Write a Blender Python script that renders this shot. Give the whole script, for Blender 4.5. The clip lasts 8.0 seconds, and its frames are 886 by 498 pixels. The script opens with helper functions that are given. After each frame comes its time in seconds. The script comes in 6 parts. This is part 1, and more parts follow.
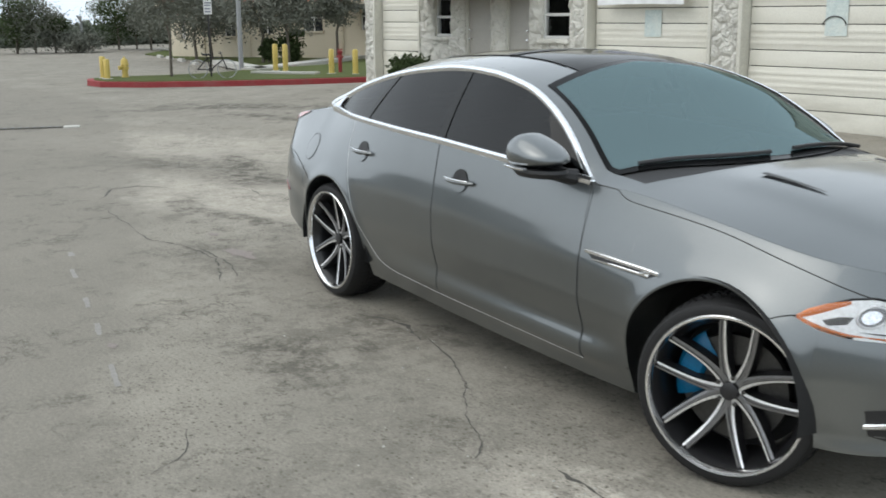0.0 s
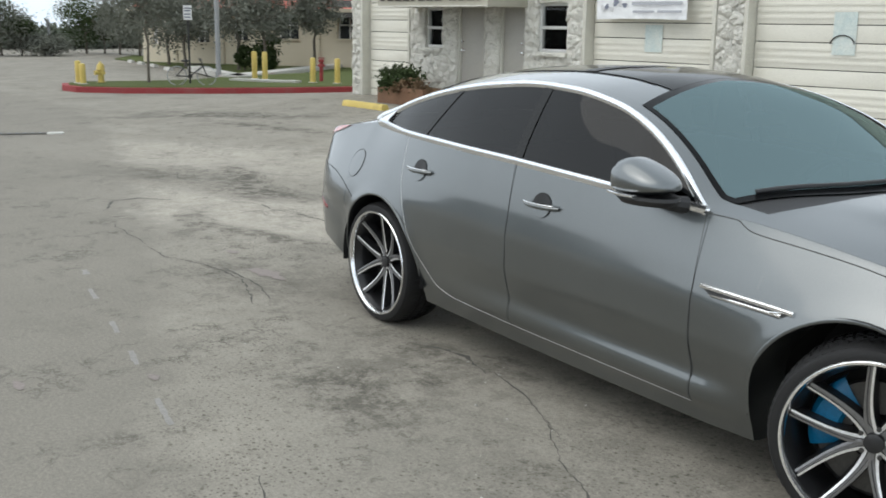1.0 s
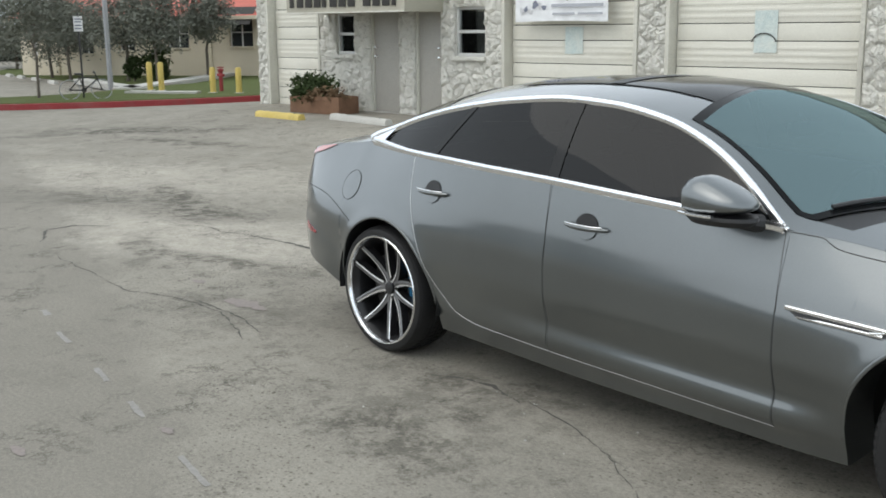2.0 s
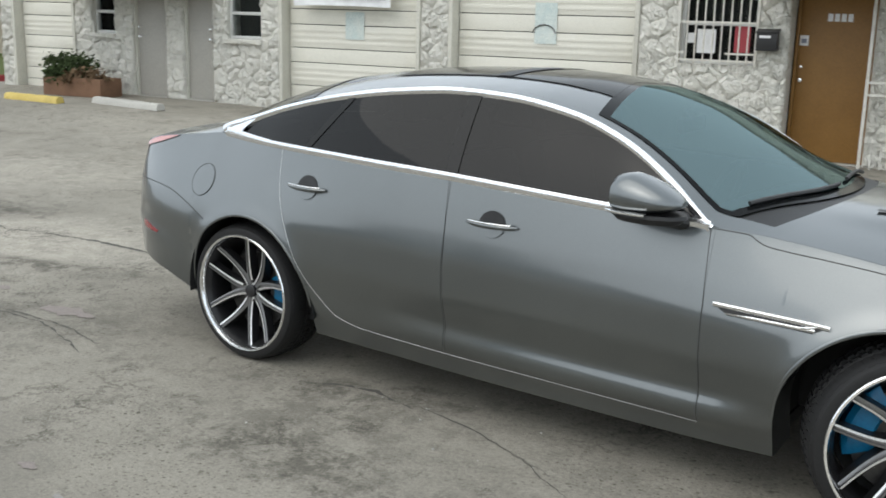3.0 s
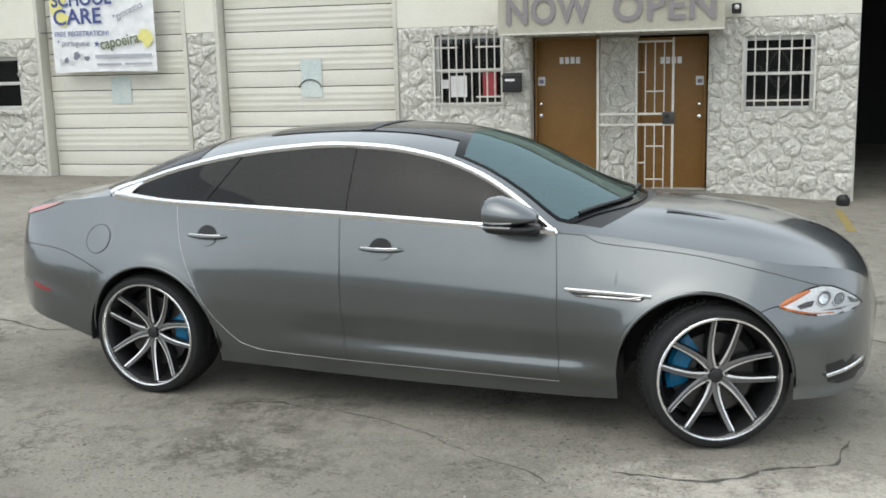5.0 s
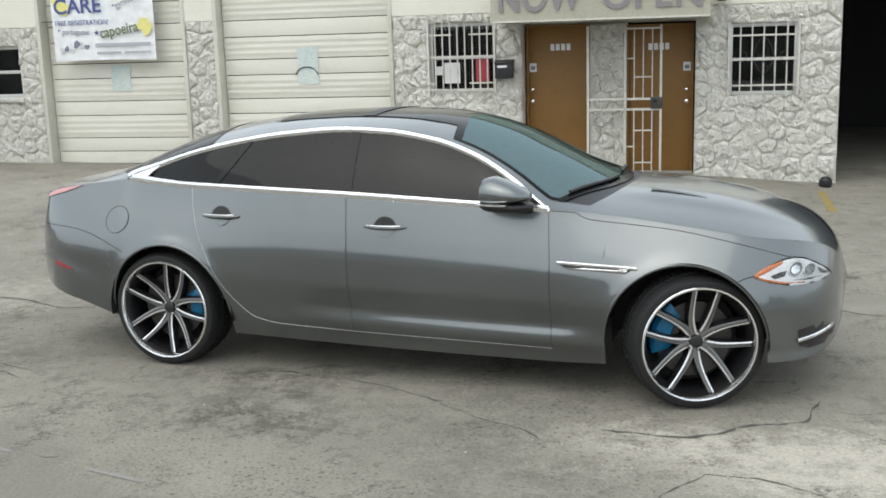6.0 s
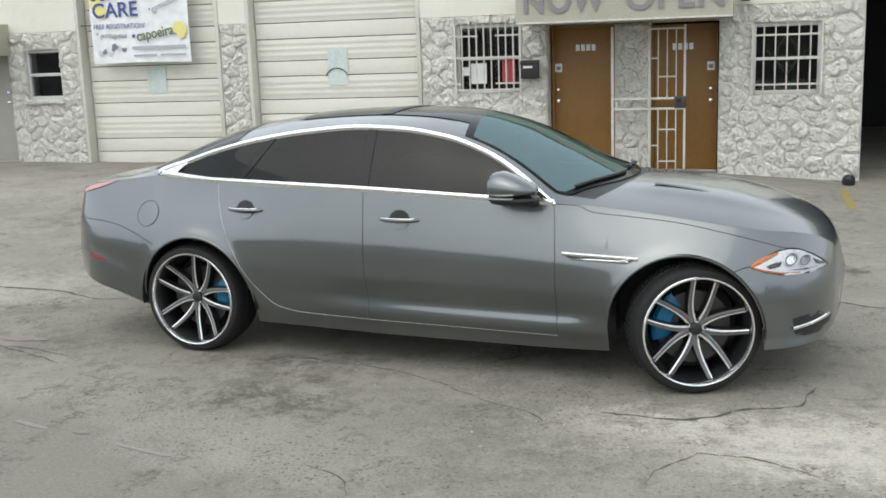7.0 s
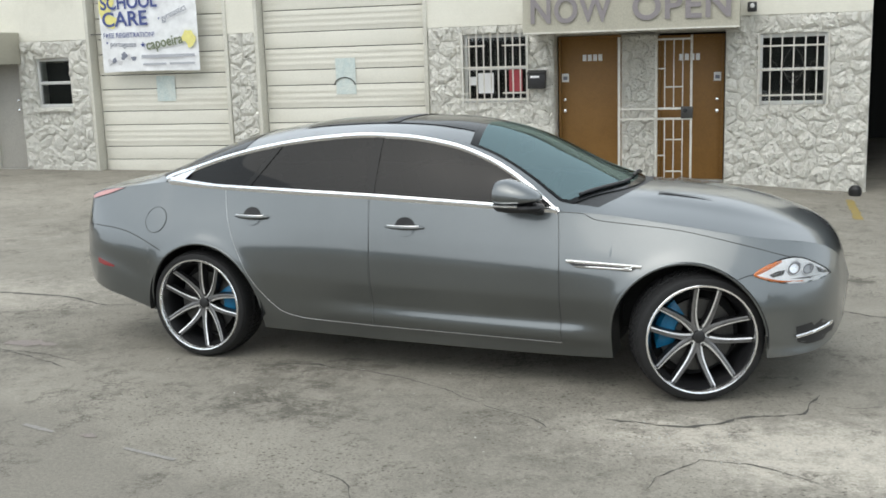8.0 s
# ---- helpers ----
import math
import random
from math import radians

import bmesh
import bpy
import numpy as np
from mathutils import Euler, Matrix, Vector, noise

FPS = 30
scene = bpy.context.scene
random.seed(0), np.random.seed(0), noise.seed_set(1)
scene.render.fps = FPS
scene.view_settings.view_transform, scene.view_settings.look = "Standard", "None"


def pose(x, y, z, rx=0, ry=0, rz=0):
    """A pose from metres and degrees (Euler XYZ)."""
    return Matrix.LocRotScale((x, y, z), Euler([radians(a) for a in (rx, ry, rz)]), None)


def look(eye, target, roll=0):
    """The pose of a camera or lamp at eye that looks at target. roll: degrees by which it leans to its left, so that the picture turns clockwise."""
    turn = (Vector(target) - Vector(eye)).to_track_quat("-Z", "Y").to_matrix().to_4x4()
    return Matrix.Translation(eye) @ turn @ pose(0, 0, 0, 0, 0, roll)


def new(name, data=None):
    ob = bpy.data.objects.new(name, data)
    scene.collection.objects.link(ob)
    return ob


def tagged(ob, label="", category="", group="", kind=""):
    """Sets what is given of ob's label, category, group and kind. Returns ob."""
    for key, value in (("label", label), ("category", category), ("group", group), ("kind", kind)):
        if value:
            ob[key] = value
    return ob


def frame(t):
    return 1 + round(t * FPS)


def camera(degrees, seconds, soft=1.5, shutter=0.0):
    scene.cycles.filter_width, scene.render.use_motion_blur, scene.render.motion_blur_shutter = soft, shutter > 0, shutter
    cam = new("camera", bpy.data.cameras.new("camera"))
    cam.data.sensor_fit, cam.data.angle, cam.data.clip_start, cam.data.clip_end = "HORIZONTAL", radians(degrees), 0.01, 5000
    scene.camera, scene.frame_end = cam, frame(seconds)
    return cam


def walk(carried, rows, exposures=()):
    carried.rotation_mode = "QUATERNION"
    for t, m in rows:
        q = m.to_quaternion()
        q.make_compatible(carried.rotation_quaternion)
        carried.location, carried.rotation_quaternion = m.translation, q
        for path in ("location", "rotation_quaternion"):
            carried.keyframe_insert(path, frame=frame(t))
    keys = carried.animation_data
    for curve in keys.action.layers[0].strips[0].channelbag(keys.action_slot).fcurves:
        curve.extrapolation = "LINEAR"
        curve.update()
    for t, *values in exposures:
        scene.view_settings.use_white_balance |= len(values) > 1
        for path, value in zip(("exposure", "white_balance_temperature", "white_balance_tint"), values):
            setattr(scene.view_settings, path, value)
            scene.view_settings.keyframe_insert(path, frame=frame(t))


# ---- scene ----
import functools

cam = camera(46.0, 8.0, soft=1.7, shutter=0.22)
PATH = [
    (0, (0.968, 0.991, 1.664), (-0.576, 2.182, 1.22), -0.5),
    (0.5, (0.629, 0.92, 1.684), (-0.937, 2.092, 1.265), -0.3),
    (1, (0.36, 0.799, 1.666), (-1.139, 2.052, 1.241), 0.7),
    (1.2, (0.24, 0.702, 1.681), (-1.213, 2.006, 1.248), 0.7),
    (2.3, (-0.516, 0.507, 1.72), (-1.798, 1.987, 1.313), 0.1),
    (2.5, (-0.659, 0.494, 1.704), (-1.848, 2.049, 1.296), 1.6),
    (3, (-0.981, 0.326, 1.726), (-1.932, 2.028, 1.279), 1.4),
    (3.5, (-1.247, 0.153, 1.718), (-2.066, 1.933, 1.316), -1.4),
    (4, (-1.36, -0.196, 1.723), (-1.986, 1.662, 1.332), -1.1),
    (4.5, (-1.299, -0.503, 1.802), (-1.844, 1.385, 1.434), -1.2),
    (4.7, (-1.27, -0.693, 1.818), (-1.779, 1.208, 1.462), -1.4),
    (5.8, (-1.186, -1.163, 1.831), (-1.662, 0.741, 1.446), -1.6),
    (6, (-1.184, -1.271, 1.847), (-1.658, 0.633, 1.46), -1.7),
    (6.5, (-1.091, -1.419, 1.825), (-1.596, 0.476, 1.429), -1.6),
    (7, (-0.985, -1.506, 1.845), (-1.526, 0.381, 1.462), -2.0),
    (7.5, (-0.968, -1.555, 1.832), (-1.53, 0.329, 1.462), -2.2),
    (8, (-0.961, -1.543, 1.837), (-1.516, 0.344, 1.473), -1.8),
]
walk(cam, [(t, look(eye, target, roll)) for t, eye, target, roll in PATH], [(0.0, -0.2, 6720, 9), (3.5, -0.14, 6740, 9), (8.0, -0.08, 6800, 9)])

# ---------------------------------------------------------------- light
EXPOSURE = 0.0
scene.view_settings.exposure = EXPOSURE
world = bpy.data.worlds.new("overcast_sky")
scene.world = world
world.use_nodes = True
wn = world.node_tree.nodes
wl = world.node_tree.links
sky = wn.new("ShaderNodeTexSky")
sky.sky_type, sky.sun_disc = "NISHITA", False
sky.sun_elevation, sky.sun_rotation = radians(52), radians(200)
sky.air_density, sky.dust_density, sky.ozone_density = 1.0, 4.0, 1.0
pale = wn.new("ShaderNodeHueSaturation")
pale.inputs["Saturation"].default_value = 0.22
wl.new(sky.outputs["Color"], pale.inputs["Color"])
cloud = wn.new("ShaderNodeMix")
cloud.data_type = "RGBA"
cloud.inputs[0].default_value = 0.75
cloud.inputs[7].default_value = (5.6, 6.4, 7.25, 1)
wl.new(pale.outputs["Color"], cloud.inputs[6])
# a thin bright overcast, whitest towards the horizon
where_up = wn.new("ShaderNodeTexCoord")
split = wn.new("ShaderNodeSeparateXYZ")
wl.new(where_up.outputs["Generated"], split.inputs["Vector"])
dome = wn.new("ShaderNodeMapRange")
dome.inputs["To Min"].default_value, dome.inputs["To Max"].default_value = 1.5, 1.25
wl.new(split.outputs["Z"], dome.inputs["Value"])
lit = wn.new("ShaderNodeVectorMath")
lit.operation = "SCALE"
wl.new(cloud.outputs[2], lit.inputs[0])
wl.new(dome.outputs["Result"], lit.inputs["Scale"])
wl.new(lit.outputs["Vector"], wn["Background"].inputs["Color"])
wn["Background"].inputs["Strength"].default_value = 0.164
sun_data = bpy.data.lights.new("sun", "SUN")
sun_data.energy, sun_data.angle, sun_data.color = 0.9, radians(70), (1.0, 0.97, 0.92)
sun = new("sun", sun_data)
sun.matrix_world = look((-3.0, -6.0, 12.0), (0, 0, 0))


# ---------------------------------------------------------------- materials
def shader(name):
    m = bpy.data.materials.new(name)
    m.use_nodes = True
    nt = m.node_tree
    return m, nt, nt.nodes["Principled BSDF"]


def ramp(nt, source, stops):
    n = nt.nodes.new("ShaderNodeValToRGB")
    el = n.color_ramp.elements
    while len(el) < len(stops):
        el.new(0.5)
    for e, (p, c) in zip(el, stops):
        e.position = p
        e.color = (*c, 1) if len(c) == 3 else c
    nt.links.new(source, n.inputs["Fac"])
    return n.outputs["Color"]


def mix(nt, fac, a, b, blend="MIX"):
    n = nt.nodes.new("ShaderNodeMix")
    n.data_type, n.blend_type = "RGBA", blend
    for sock, v in ((n.inputs[0], fac), (n.inputs[6], a), (n.inputs[7], b)):
        if isinstance(v, (int, float)):
            sock.default_value = v
        elif isinstance(v, tuple):
            sock.default_value = (*v, 1)
        else:
            nt.links.new(v, sock)
    return n.outputs[2]


def tex(nt, scale, detail=4.0, rough=0.55, coord="Object", stretch=None, kind="ShaderNodeTexNoise"):
    tc = nt.nodes.new("ShaderNodeTexCoord")
    src = tc.outputs[coord]
    if stretch:
        mp = nt.nodes.new("ShaderNodeMapping")
        mp.inputs["Scale"].default_value = stretch
        nt.links.new(src, mp.inputs["Vector"])
        src = mp.outputs["Vector"]
    n = nt.nodes.new(kind)
    n.inputs["Scale"].default_value = scale
    if kind == "ShaderNodeTexVoronoi":
        n.voronoi_dimensions = "2D"
    if kind == "ShaderNodeTexNoise":
        n.inputs["Detail"].default_value = detail
        n.inputs["Roughness"].default_value = rough
    nt.links.new(src, n.inputs["Vector"])
    return n


def bump(nt, p, height, strength, distance):
    b = nt.nodes.new("ShaderNodeBump")
    b.inputs["Strength"].default_value, b.inputs["Distance"].default_value = strength, distance
    nt.links.new(height, b.inputs["Height"])
    nt.links.new(b.outputs["Normal"], p.inputs["Normal"])
    return b


def surface(name, low, high, scale=6.0, rough=0.7, metal=0.0, grain=60.0, relief=0.3, depth=0.003, stain=None, coat=0.0, vary=0.0, stretch=None, spec=0.5):
    """A worn surface: two colours mottled at a large and a fine scale, with fine relief."""
    m, nt, p = shader(name)
    big = tex(nt, scale, 5, 0.6, stretch=stretch)
    fine = tex(nt, grain, 3, 0.6, stretch=stretch)
    c = mix(nt, ramp(nt, big.outputs["Fac"], [(0.3, (0, 0, 0)), (0.7, (1, 1, 1))]), low, high)
    c = mix(nt, 0.35, c, ramp(nt, fine.outputs["Fac"], [(0.3, tuple(0.55 * v for v in low)), (0.7, tuple(min(1, 1.2 * v) for v in high))]))
    if stain:
        s = tex(nt, scale * 0.35, 6, 0.7, stretch=stretch)
        c = mix(nt, ramp(nt, s.outputs["Fac"], [(0.52, (0, 0, 0)), (0.72, (0.8, 0.8, 0.8))]), c, stain)
    if vary:
        info = nt.nodes.new("ShaderNodeObjectInfo")
        c = mix(nt, vary, c, ramp(nt, info.outputs["Random"], [(0, tuple(0.8 * v for v in low)), (1, high)]))
    nt.links.new(c, p.inputs["Base Color"])
    r = nt.nodes.new("ShaderNodeMapRange")
    r.inputs["To Min"].default_value, r.inputs["To Max"].default_value = max(0.02, rough - 0.08), min(1, rough + 0.08)
    nt.links.new(big.outputs["Fac"], r.inputs["Value"])
    nt.links.new(r.outputs["Result"], p.inputs["Roughness"])
    p.inputs["Metallic"].default_value = metal
    p.inputs["Coat Weight"].default_value = coat
    p.inputs["Specular IOR Level"].default_value = spec
    if relief:
        bump(nt, p, fine.outputs["Fac"], relief, depth)
    return m


def asphalt():
    m, nt, p = shader("worn_asphalt")
    tc = nt.nodes.new("ShaderNodeTexCoord")
    warp = tex(nt, 1.7, 5, 0.65)
    crumbs = tex(nt, 7.5, 9, 0.78)
    worn = tex(nt, 4.5, 14, 0.82)

    def blotch(cx, cy, rx, ry, turn, ragged=0.9, soft=0.35, field=None):
        """A stain with a ragged edge, as a mask."""
        mp = nt.nodes.new("ShaderNodeMapping")
        mp.vector_type = "TEXTURE"
        mp.inputs["Location"].default_value = (cx, cy, 0)
        mp.inputs["Rotation"].default_value = (0, 0, radians(turn))
        mp.inputs["Scale"].default_value = (rx, ry, 1000)
        nt.links.new(tc.outputs["Object"], mp.inputs["Vector"])
        ln = nt.nodes.new("ShaderNodeVectorMath")
        ln.operation = "LENGTH"
        nt.links.new(mp.outputs["Vector"], ln.inputs[0])
        ad = nt.nodes.new("ShaderNodeMath")
        ad.operation = "MULTIPLY_ADD"
        ad.inputs[1].default_value = ragged * 2
        nt.links.new((field or warp).outputs["Fac"], ad.inputs[0])
        nt.links.new(ln.outputs["Value"], ad.inputs[2])
        mr = nt.nodes.new("ShaderNodeMapRange")
        mr.inputs["From Min"].default_value, mr.inputs["From Max"].default_value = 1 + ragged - soft, 1 + ragged + soft
        mr.inputs["To Min"].default_value, mr.inputs["To Max"].default_value = 1, 0
        nt.links.new(ad.outputs["Value"], mr.inputs["Value"])
        return mr.outputs["Result"]

    def times(a, b):
        n = nt.nodes.new("ShaderNodeMath")
        n.operation = "MULTIPLY"
        for sock, v in zip(n.inputs, (a, b)):
            if isinstance(v, (int, float)):
                sock.default_value = v
            else:
                nt.links.new(v, sock)
        return n.outputs["Value"]
    big = tex(nt, 0.22, 5, 0.62)
    mid = tex(nt, 1.3, 11, 0.74)
    fine = tex(nt, 55, 4, 0.7)
    grit = tex(nt, 170, 2, 0.6)
    c = mix(nt, ramp(nt, big.outputs["Fac"], [(0.38, (0, 0, 0)), (0.62, (1, 1, 1))]), (0.24, 0.238, 0.218), (0.285, 0.282, 0.258))
    c = mix(nt, ramp(nt, mid.outputs["Fac"], [(0.44, (0, 0, 0)), (0.6, (0.5, 0.5, 0.5))]), c, (0.36, 0.355, 0.325))
    dark = tex(nt, 0.8, 12, 0.78)
    c = mix(nt, ramp(nt, dark.outputs["Fac"], [(0.54, (0, 0, 0)), (0.64, (0.5, 0.5, 0.5))]), c, (0.135, 0.132, 0.118))
    # smooth driving lane, broken pale stretches, oily stains
    for cx, cy, rx, ry, turn, amount in [(-0.85, 3.25, 0.85, 0.32, -4, 0.95), (-0.2, 3.3, 0.7, 0.4, 10, 0.6), (-7.9, 5.2, 1.6, 0.7, 15, 0.6), (-11.5, 6.6, 2.6, 0.9, 25, 0.5), (-10, 10.6, 3, 1, 0, 0.3)]:
        c = mix(nt, times(blotch(cx, cy, rx * 1.1, ry * 1.1, turn, 1.5, 0.4, crumbs), times(amount, ramp(nt, worn.outputs["Fac"], [(0.4, (0.2, 0.2, 0.2)), (0.56, (1, 1, 1))]))), c, (0.56, 0.55, 0.51))
    for cx, cy, rx, ry, turn, amount in [(-3.45, 3.75, 0.5, 0.3, 20, 0.42), (-3.6, 4.1, 0.5, 0.1, 10, 0.5), (-10.6, 5.6, 1.1, 0.35, 25, 0.6), (-15.4, 9.4, 1.2, 0.3, 30, 0.95), (-13.6, 8.9, 1.0, 0.16, 10, 0.8), (-9.6, 6.3, 0.9, 0.16, -20, 0.85), (-8.6, 5.9, 0.5, 0.25, 20, 0.8), (-6.7, 4.9, 0.8, 0.1, 10, 0.8), (-7.6, 4.7, 0.5, 0.12, -30, 0.7), (-3.35, 3.35, 0.35, 0.14, 0, 0.7), (-16.2, 8.3, 1.3, 0.12, 50, 0.5), (-2.1, 3.0, 0.35, 0.9, 10, 0.25), (-5.6, 4.1, 0.6, 0.2, 0, 0.3), (-0.08, 7.1, 0.16, 0.12, 0, 0.8), (-1.5, 3.05, 0.35, 0.15, 0, 0.4)]:
        c = mix(nt, times(blotch(cx, cy, rx * 1.15, ry * 1.25, turn, 2.2, 0.45, crumbs), times(amount, ramp(nt, worn.outputs["Fac"], [(0.46, (0.15, 0.15, 0.15)), (0.53, (1, 1, 1))]))), c, (0.085, 0.083, 0.074))
    # top layer worn off in ragged spots, with pale grit showing elsewhere
    region = tex(nt, 0.45, 5, 0.6)
    zone = ramp(nt, region.outputs["Fac"], [(0.42, (0, 0, 0)), (0.58, (1, 1, 1))])
    c = mix(nt, times(times(ramp(nt, worn.outputs["Fac"], [(0.52, (0, 0, 0)), (0.6, (1, 1, 1))]), zone), 0.4), c, (0.125, 0.123, 0.112))
    c = mix(nt, times(ramp(nt, worn.outputs["Fac"], [(0.3, (1, 1, 1)), (0.44, (0, 0, 0))]), 0.3), c, (0.4, 0.395, 0.365))
    # the driving lane, resurfaced smooth, with a ragged edge
    lane = blotch(-10.1, 2.1, 16.0, 3.0, -20.9, 0.14, 0.04)
    c = mix(nt, times(lane, 0.7), c, (0.225, 0.222, 0.204))
    # pits and knocked-out stones, singly and in clusters
    where = tex(nt, 0.7, 5, 0.65)
    crowd = blotch(-2.55, 2.62, 0.75, 0.3, -25, 0.8, 0.5)
    for cx, cy, rx, ry, turn in ((-2.25, 3.1, 0.45, 0.3, 0), (-4.2, 3.3, 0.6, 0.25, -20), (-2.0, 2.3, 0.5, 0.2, 10), (-0.4, 2.75, 1.0, 0.3, 0), (-6.2, 4.2, 1.2, 0.35, -20)):
        n = nt.nodes.new("ShaderNodeMath")
        n.operation = "MAXIMUM"
        nt.links.new(crowd, n.inputs[0])
        nt.links.new(blotch(cx, cy, rx, ry, turn, 0.8, 0.5), n.inputs[1])
        crowd = n.outputs["Value"]
    herd = tex(nt, 4.2, 4, 0.7)
    crowd = times(crowd, ramp(nt, herd.outputs["Fac"], [(0.46, (0.05, 0.05, 0.05)), (0.58, (1, 1, 1))]))
    away = nt.nodes.new("ShaderNodeMath")
    away.operation, away.inputs[0].default_value = "SUBTRACT", 1.0
    nt.links.new(times(lane, 0.85), away.inputs[1])
    for scale, size, lo_w, hi_w, amount in ((7.0, 0.085, 0.4, 0.62, 0.75), (15.0, 0.13, 0.42, 0.6, 0.8), (34.0, 0.2, 0.46, 0.62, 0.7)):
        v = tex(nt, scale, kind="ShaderNodeTexVoronoi", stretch=(1.0, 1.25, 0.02))
        wob = tex(nt, scale * 3, 3, 0.7)
        near = nt.nodes.new("ShaderNodeMath")
        near.operation = "MULTIPLY_ADD"
        near.inputs[1].default_value = 0.22
        nt.links.new(wob.outputs["Fac"], near.inputs[0])
        nt.links.new(v.outputs["Distance"], near.inputs[2])
        spot = ramp(nt, near.outputs["Value"], [(0.11 + size * 0.55, (1, 1, 1)), (0.11 + size * 1.15, (0, 0, 0))])
        lone = ramp(nt, v.outputs["Color"], [(0.3, (0, 0, 0)), (0.6, (1, 1, 1))])
        c = mix(nt, times(times(spot, lone), times(amount, mix(nt, crowd, times(away.outputs["Value"], ramp(nt, where.outputs["Fac"], [(lo_w, (0.08, 0.08, 0.08)), (hi_w, (0.9, 0.9, 0.9))])), (1, 1, 1)))), c, (0.07, 0.068, 0.055))
    # broken hairlines where the top layer has lifted
    for scale, thick, amount in ((0.85, 0.007, 0.6), (2.3, 0.011, 0.5)):
        line = tex(nt, scale, 9, 0.68)
        broken = tex(nt, 1.9, 4, 0.7)
        mask = ramp(nt, line.outputs["Fac"], [(0.5 - thick * 1.6, (0, 0, 0)), (0.5 - thick * 0.4, (1, 1, 1)), (0.5 + thick * 0.4, (1, 1, 1)), (0.5 + thick * 1.6, (0, 0, 0))])
        c = mix(nt, times(times(mask, ramp(nt, broken.outputs["Fac"], [(0.5, (0, 0, 0)), (0.62, (1, 1, 1))])), amount), c, (0.075, 0.072, 0.064))
    # weathering makes the whole sheet a little darker and warmer
    c = mix(nt, 1.0, c, (0.945, 0.89, 0.825), "MULTIPLY")
    c = mix(nt, 0.45, c, ramp(nt, fine.outputs["Fac"], [(0.3, (0.3, 0.3, 0.3)), (0.7, (0.7, 0.7, 0.7))]), "OVERLAY")
    c = mix(nt, 0.3, c, ramp(nt, grit.outputs["Fac"], [(0.35, (0.3, 0.3, 0.3)), (0.65, (0.7, 0.7, 0.7))]), "OVERLAY")
    nt.links.new(c, p.inputs["Base Color"])
    p.inputs["Roughness"].default_value = 0.92
    p.inputs["Specular IOR Level"].default_value = 0.25
    b1 = bump(nt, p, fine.outputs["Fac"], 0.5, 0.006)
    b2 = nt.nodes.new("ShaderNodeBump")
    b2.inputs["Strength"].default_value, b2.inputs["Distance"].default_value = 0.4, 0.04
    nt.links.new(mid.outputs["Fac"], b2.inputs["Height"])
    nt.links.new(b2.outputs["Normal"], b1.inputs["Normal"])
    return m


def car_paint():
    """Grey metallic flake under a clear coat with road dust."""
    m, nt, p = shader("grey_metallic_paint")
    fl = tex(nt, 1.3, 4, 0.6)
    c = ramp(nt, fl.outputs["Fac"], [(0.3, (0.141, 0.155, 0.158)), (0.7, (0.158, 0.172, 0.176))])
    flake = tex(nt, 300, 2, 0.7)
    c = mix(nt, 0.1, c, ramp(nt, flake.outputs["Fac"], [(0.35, (0.3, 0.3, 0.3)), (0.65, (0.7, 0.7, 0.7))]), "OVERLAY")
    nt.links.new(c, p.inputs["Base Color"])
    p.inputs["Metallic"].default_value = 0.95
    dust = tex(nt, 3.0, 5, 0.6)
    nt.links.new(ramp(nt, dust.outputs["Fac"], [(0.3, (0.31, 0.31, 0.31)), (0.75, (0.37, 0.37, 0.37))]), p.inputs["Roughness"])
    p.inputs["Coat Weight"].default_value, p.inputs["Coat IOR"].default_value = 1.0, 1.7
    nt.links.new(ramp(nt, dust.outputs["Fac"], [(0.3, (0.07, 0.07, 0.07)), (0.75, (0.13, 0.13, 0.13))]), p.inputs["Coat Roughness"])
    return m


def plain(name, color, rough=0.5, metal=0.0, coat=0.0, fine=80.0, relief=0.15, depth=0.001, spec=0.5):
    m, nt, p = shader(name)
    f = tex(nt, fine, 3, 0.6)
    nt.links.new(ramp(nt, f.outputs["Fac"], [(0.3, tuple(0.86 * v for v in color)), (0.7, tuple(min(1, 1.1 * v) for v in color))]), p.inputs["Base Color"])
    p.inputs["Roughness"].default_value, p.inputs["Metallic"].default_value, p.inputs["Coat Weight"].default_value = rough, metal, coat
    p.inputs["Specular IOR Level"].default_value = spec
    if relief:
        bump(nt, p, f.outputs["Fac"], relief, depth)
    return m


def glass(name, tint, ior=1.5, gloss=(1, 1, 1)):
    """A thin pane: tinted see-through, mirrored by Fresnel."""
    m, nt, p = shader(name)
    nt.nodes.remove(p)
    t = nt.nodes.new("ShaderNodeBsdfTransparent")
    t.inputs["Color"].default_value = (*tint, 1)
    g = nt.nodes.new("ShaderNodeBsdfGlossy")
    g.inputs["Roughness"].default_value = 0.015
    g.inputs["Color"].default_value = (*gloss, 1)
    f = nt.nodes.new("ShaderNodeFresnel")
    f.inputs["IOR"].default_value = ior
    ms = nt.nodes.new("ShaderNodeMixShader")
    nt.links.new(f.outputs["Fac"], ms.inputs["Fac"])
    nt.links.new(t.outputs["BSDF"], ms.inputs[1])
    nt.links.new(g.outputs["BSDF"], ms.inputs[2])
    nt.links.new(ms.outputs["Shader"], nt.nodes["Material Output"].inputs["Surface"])
    return m


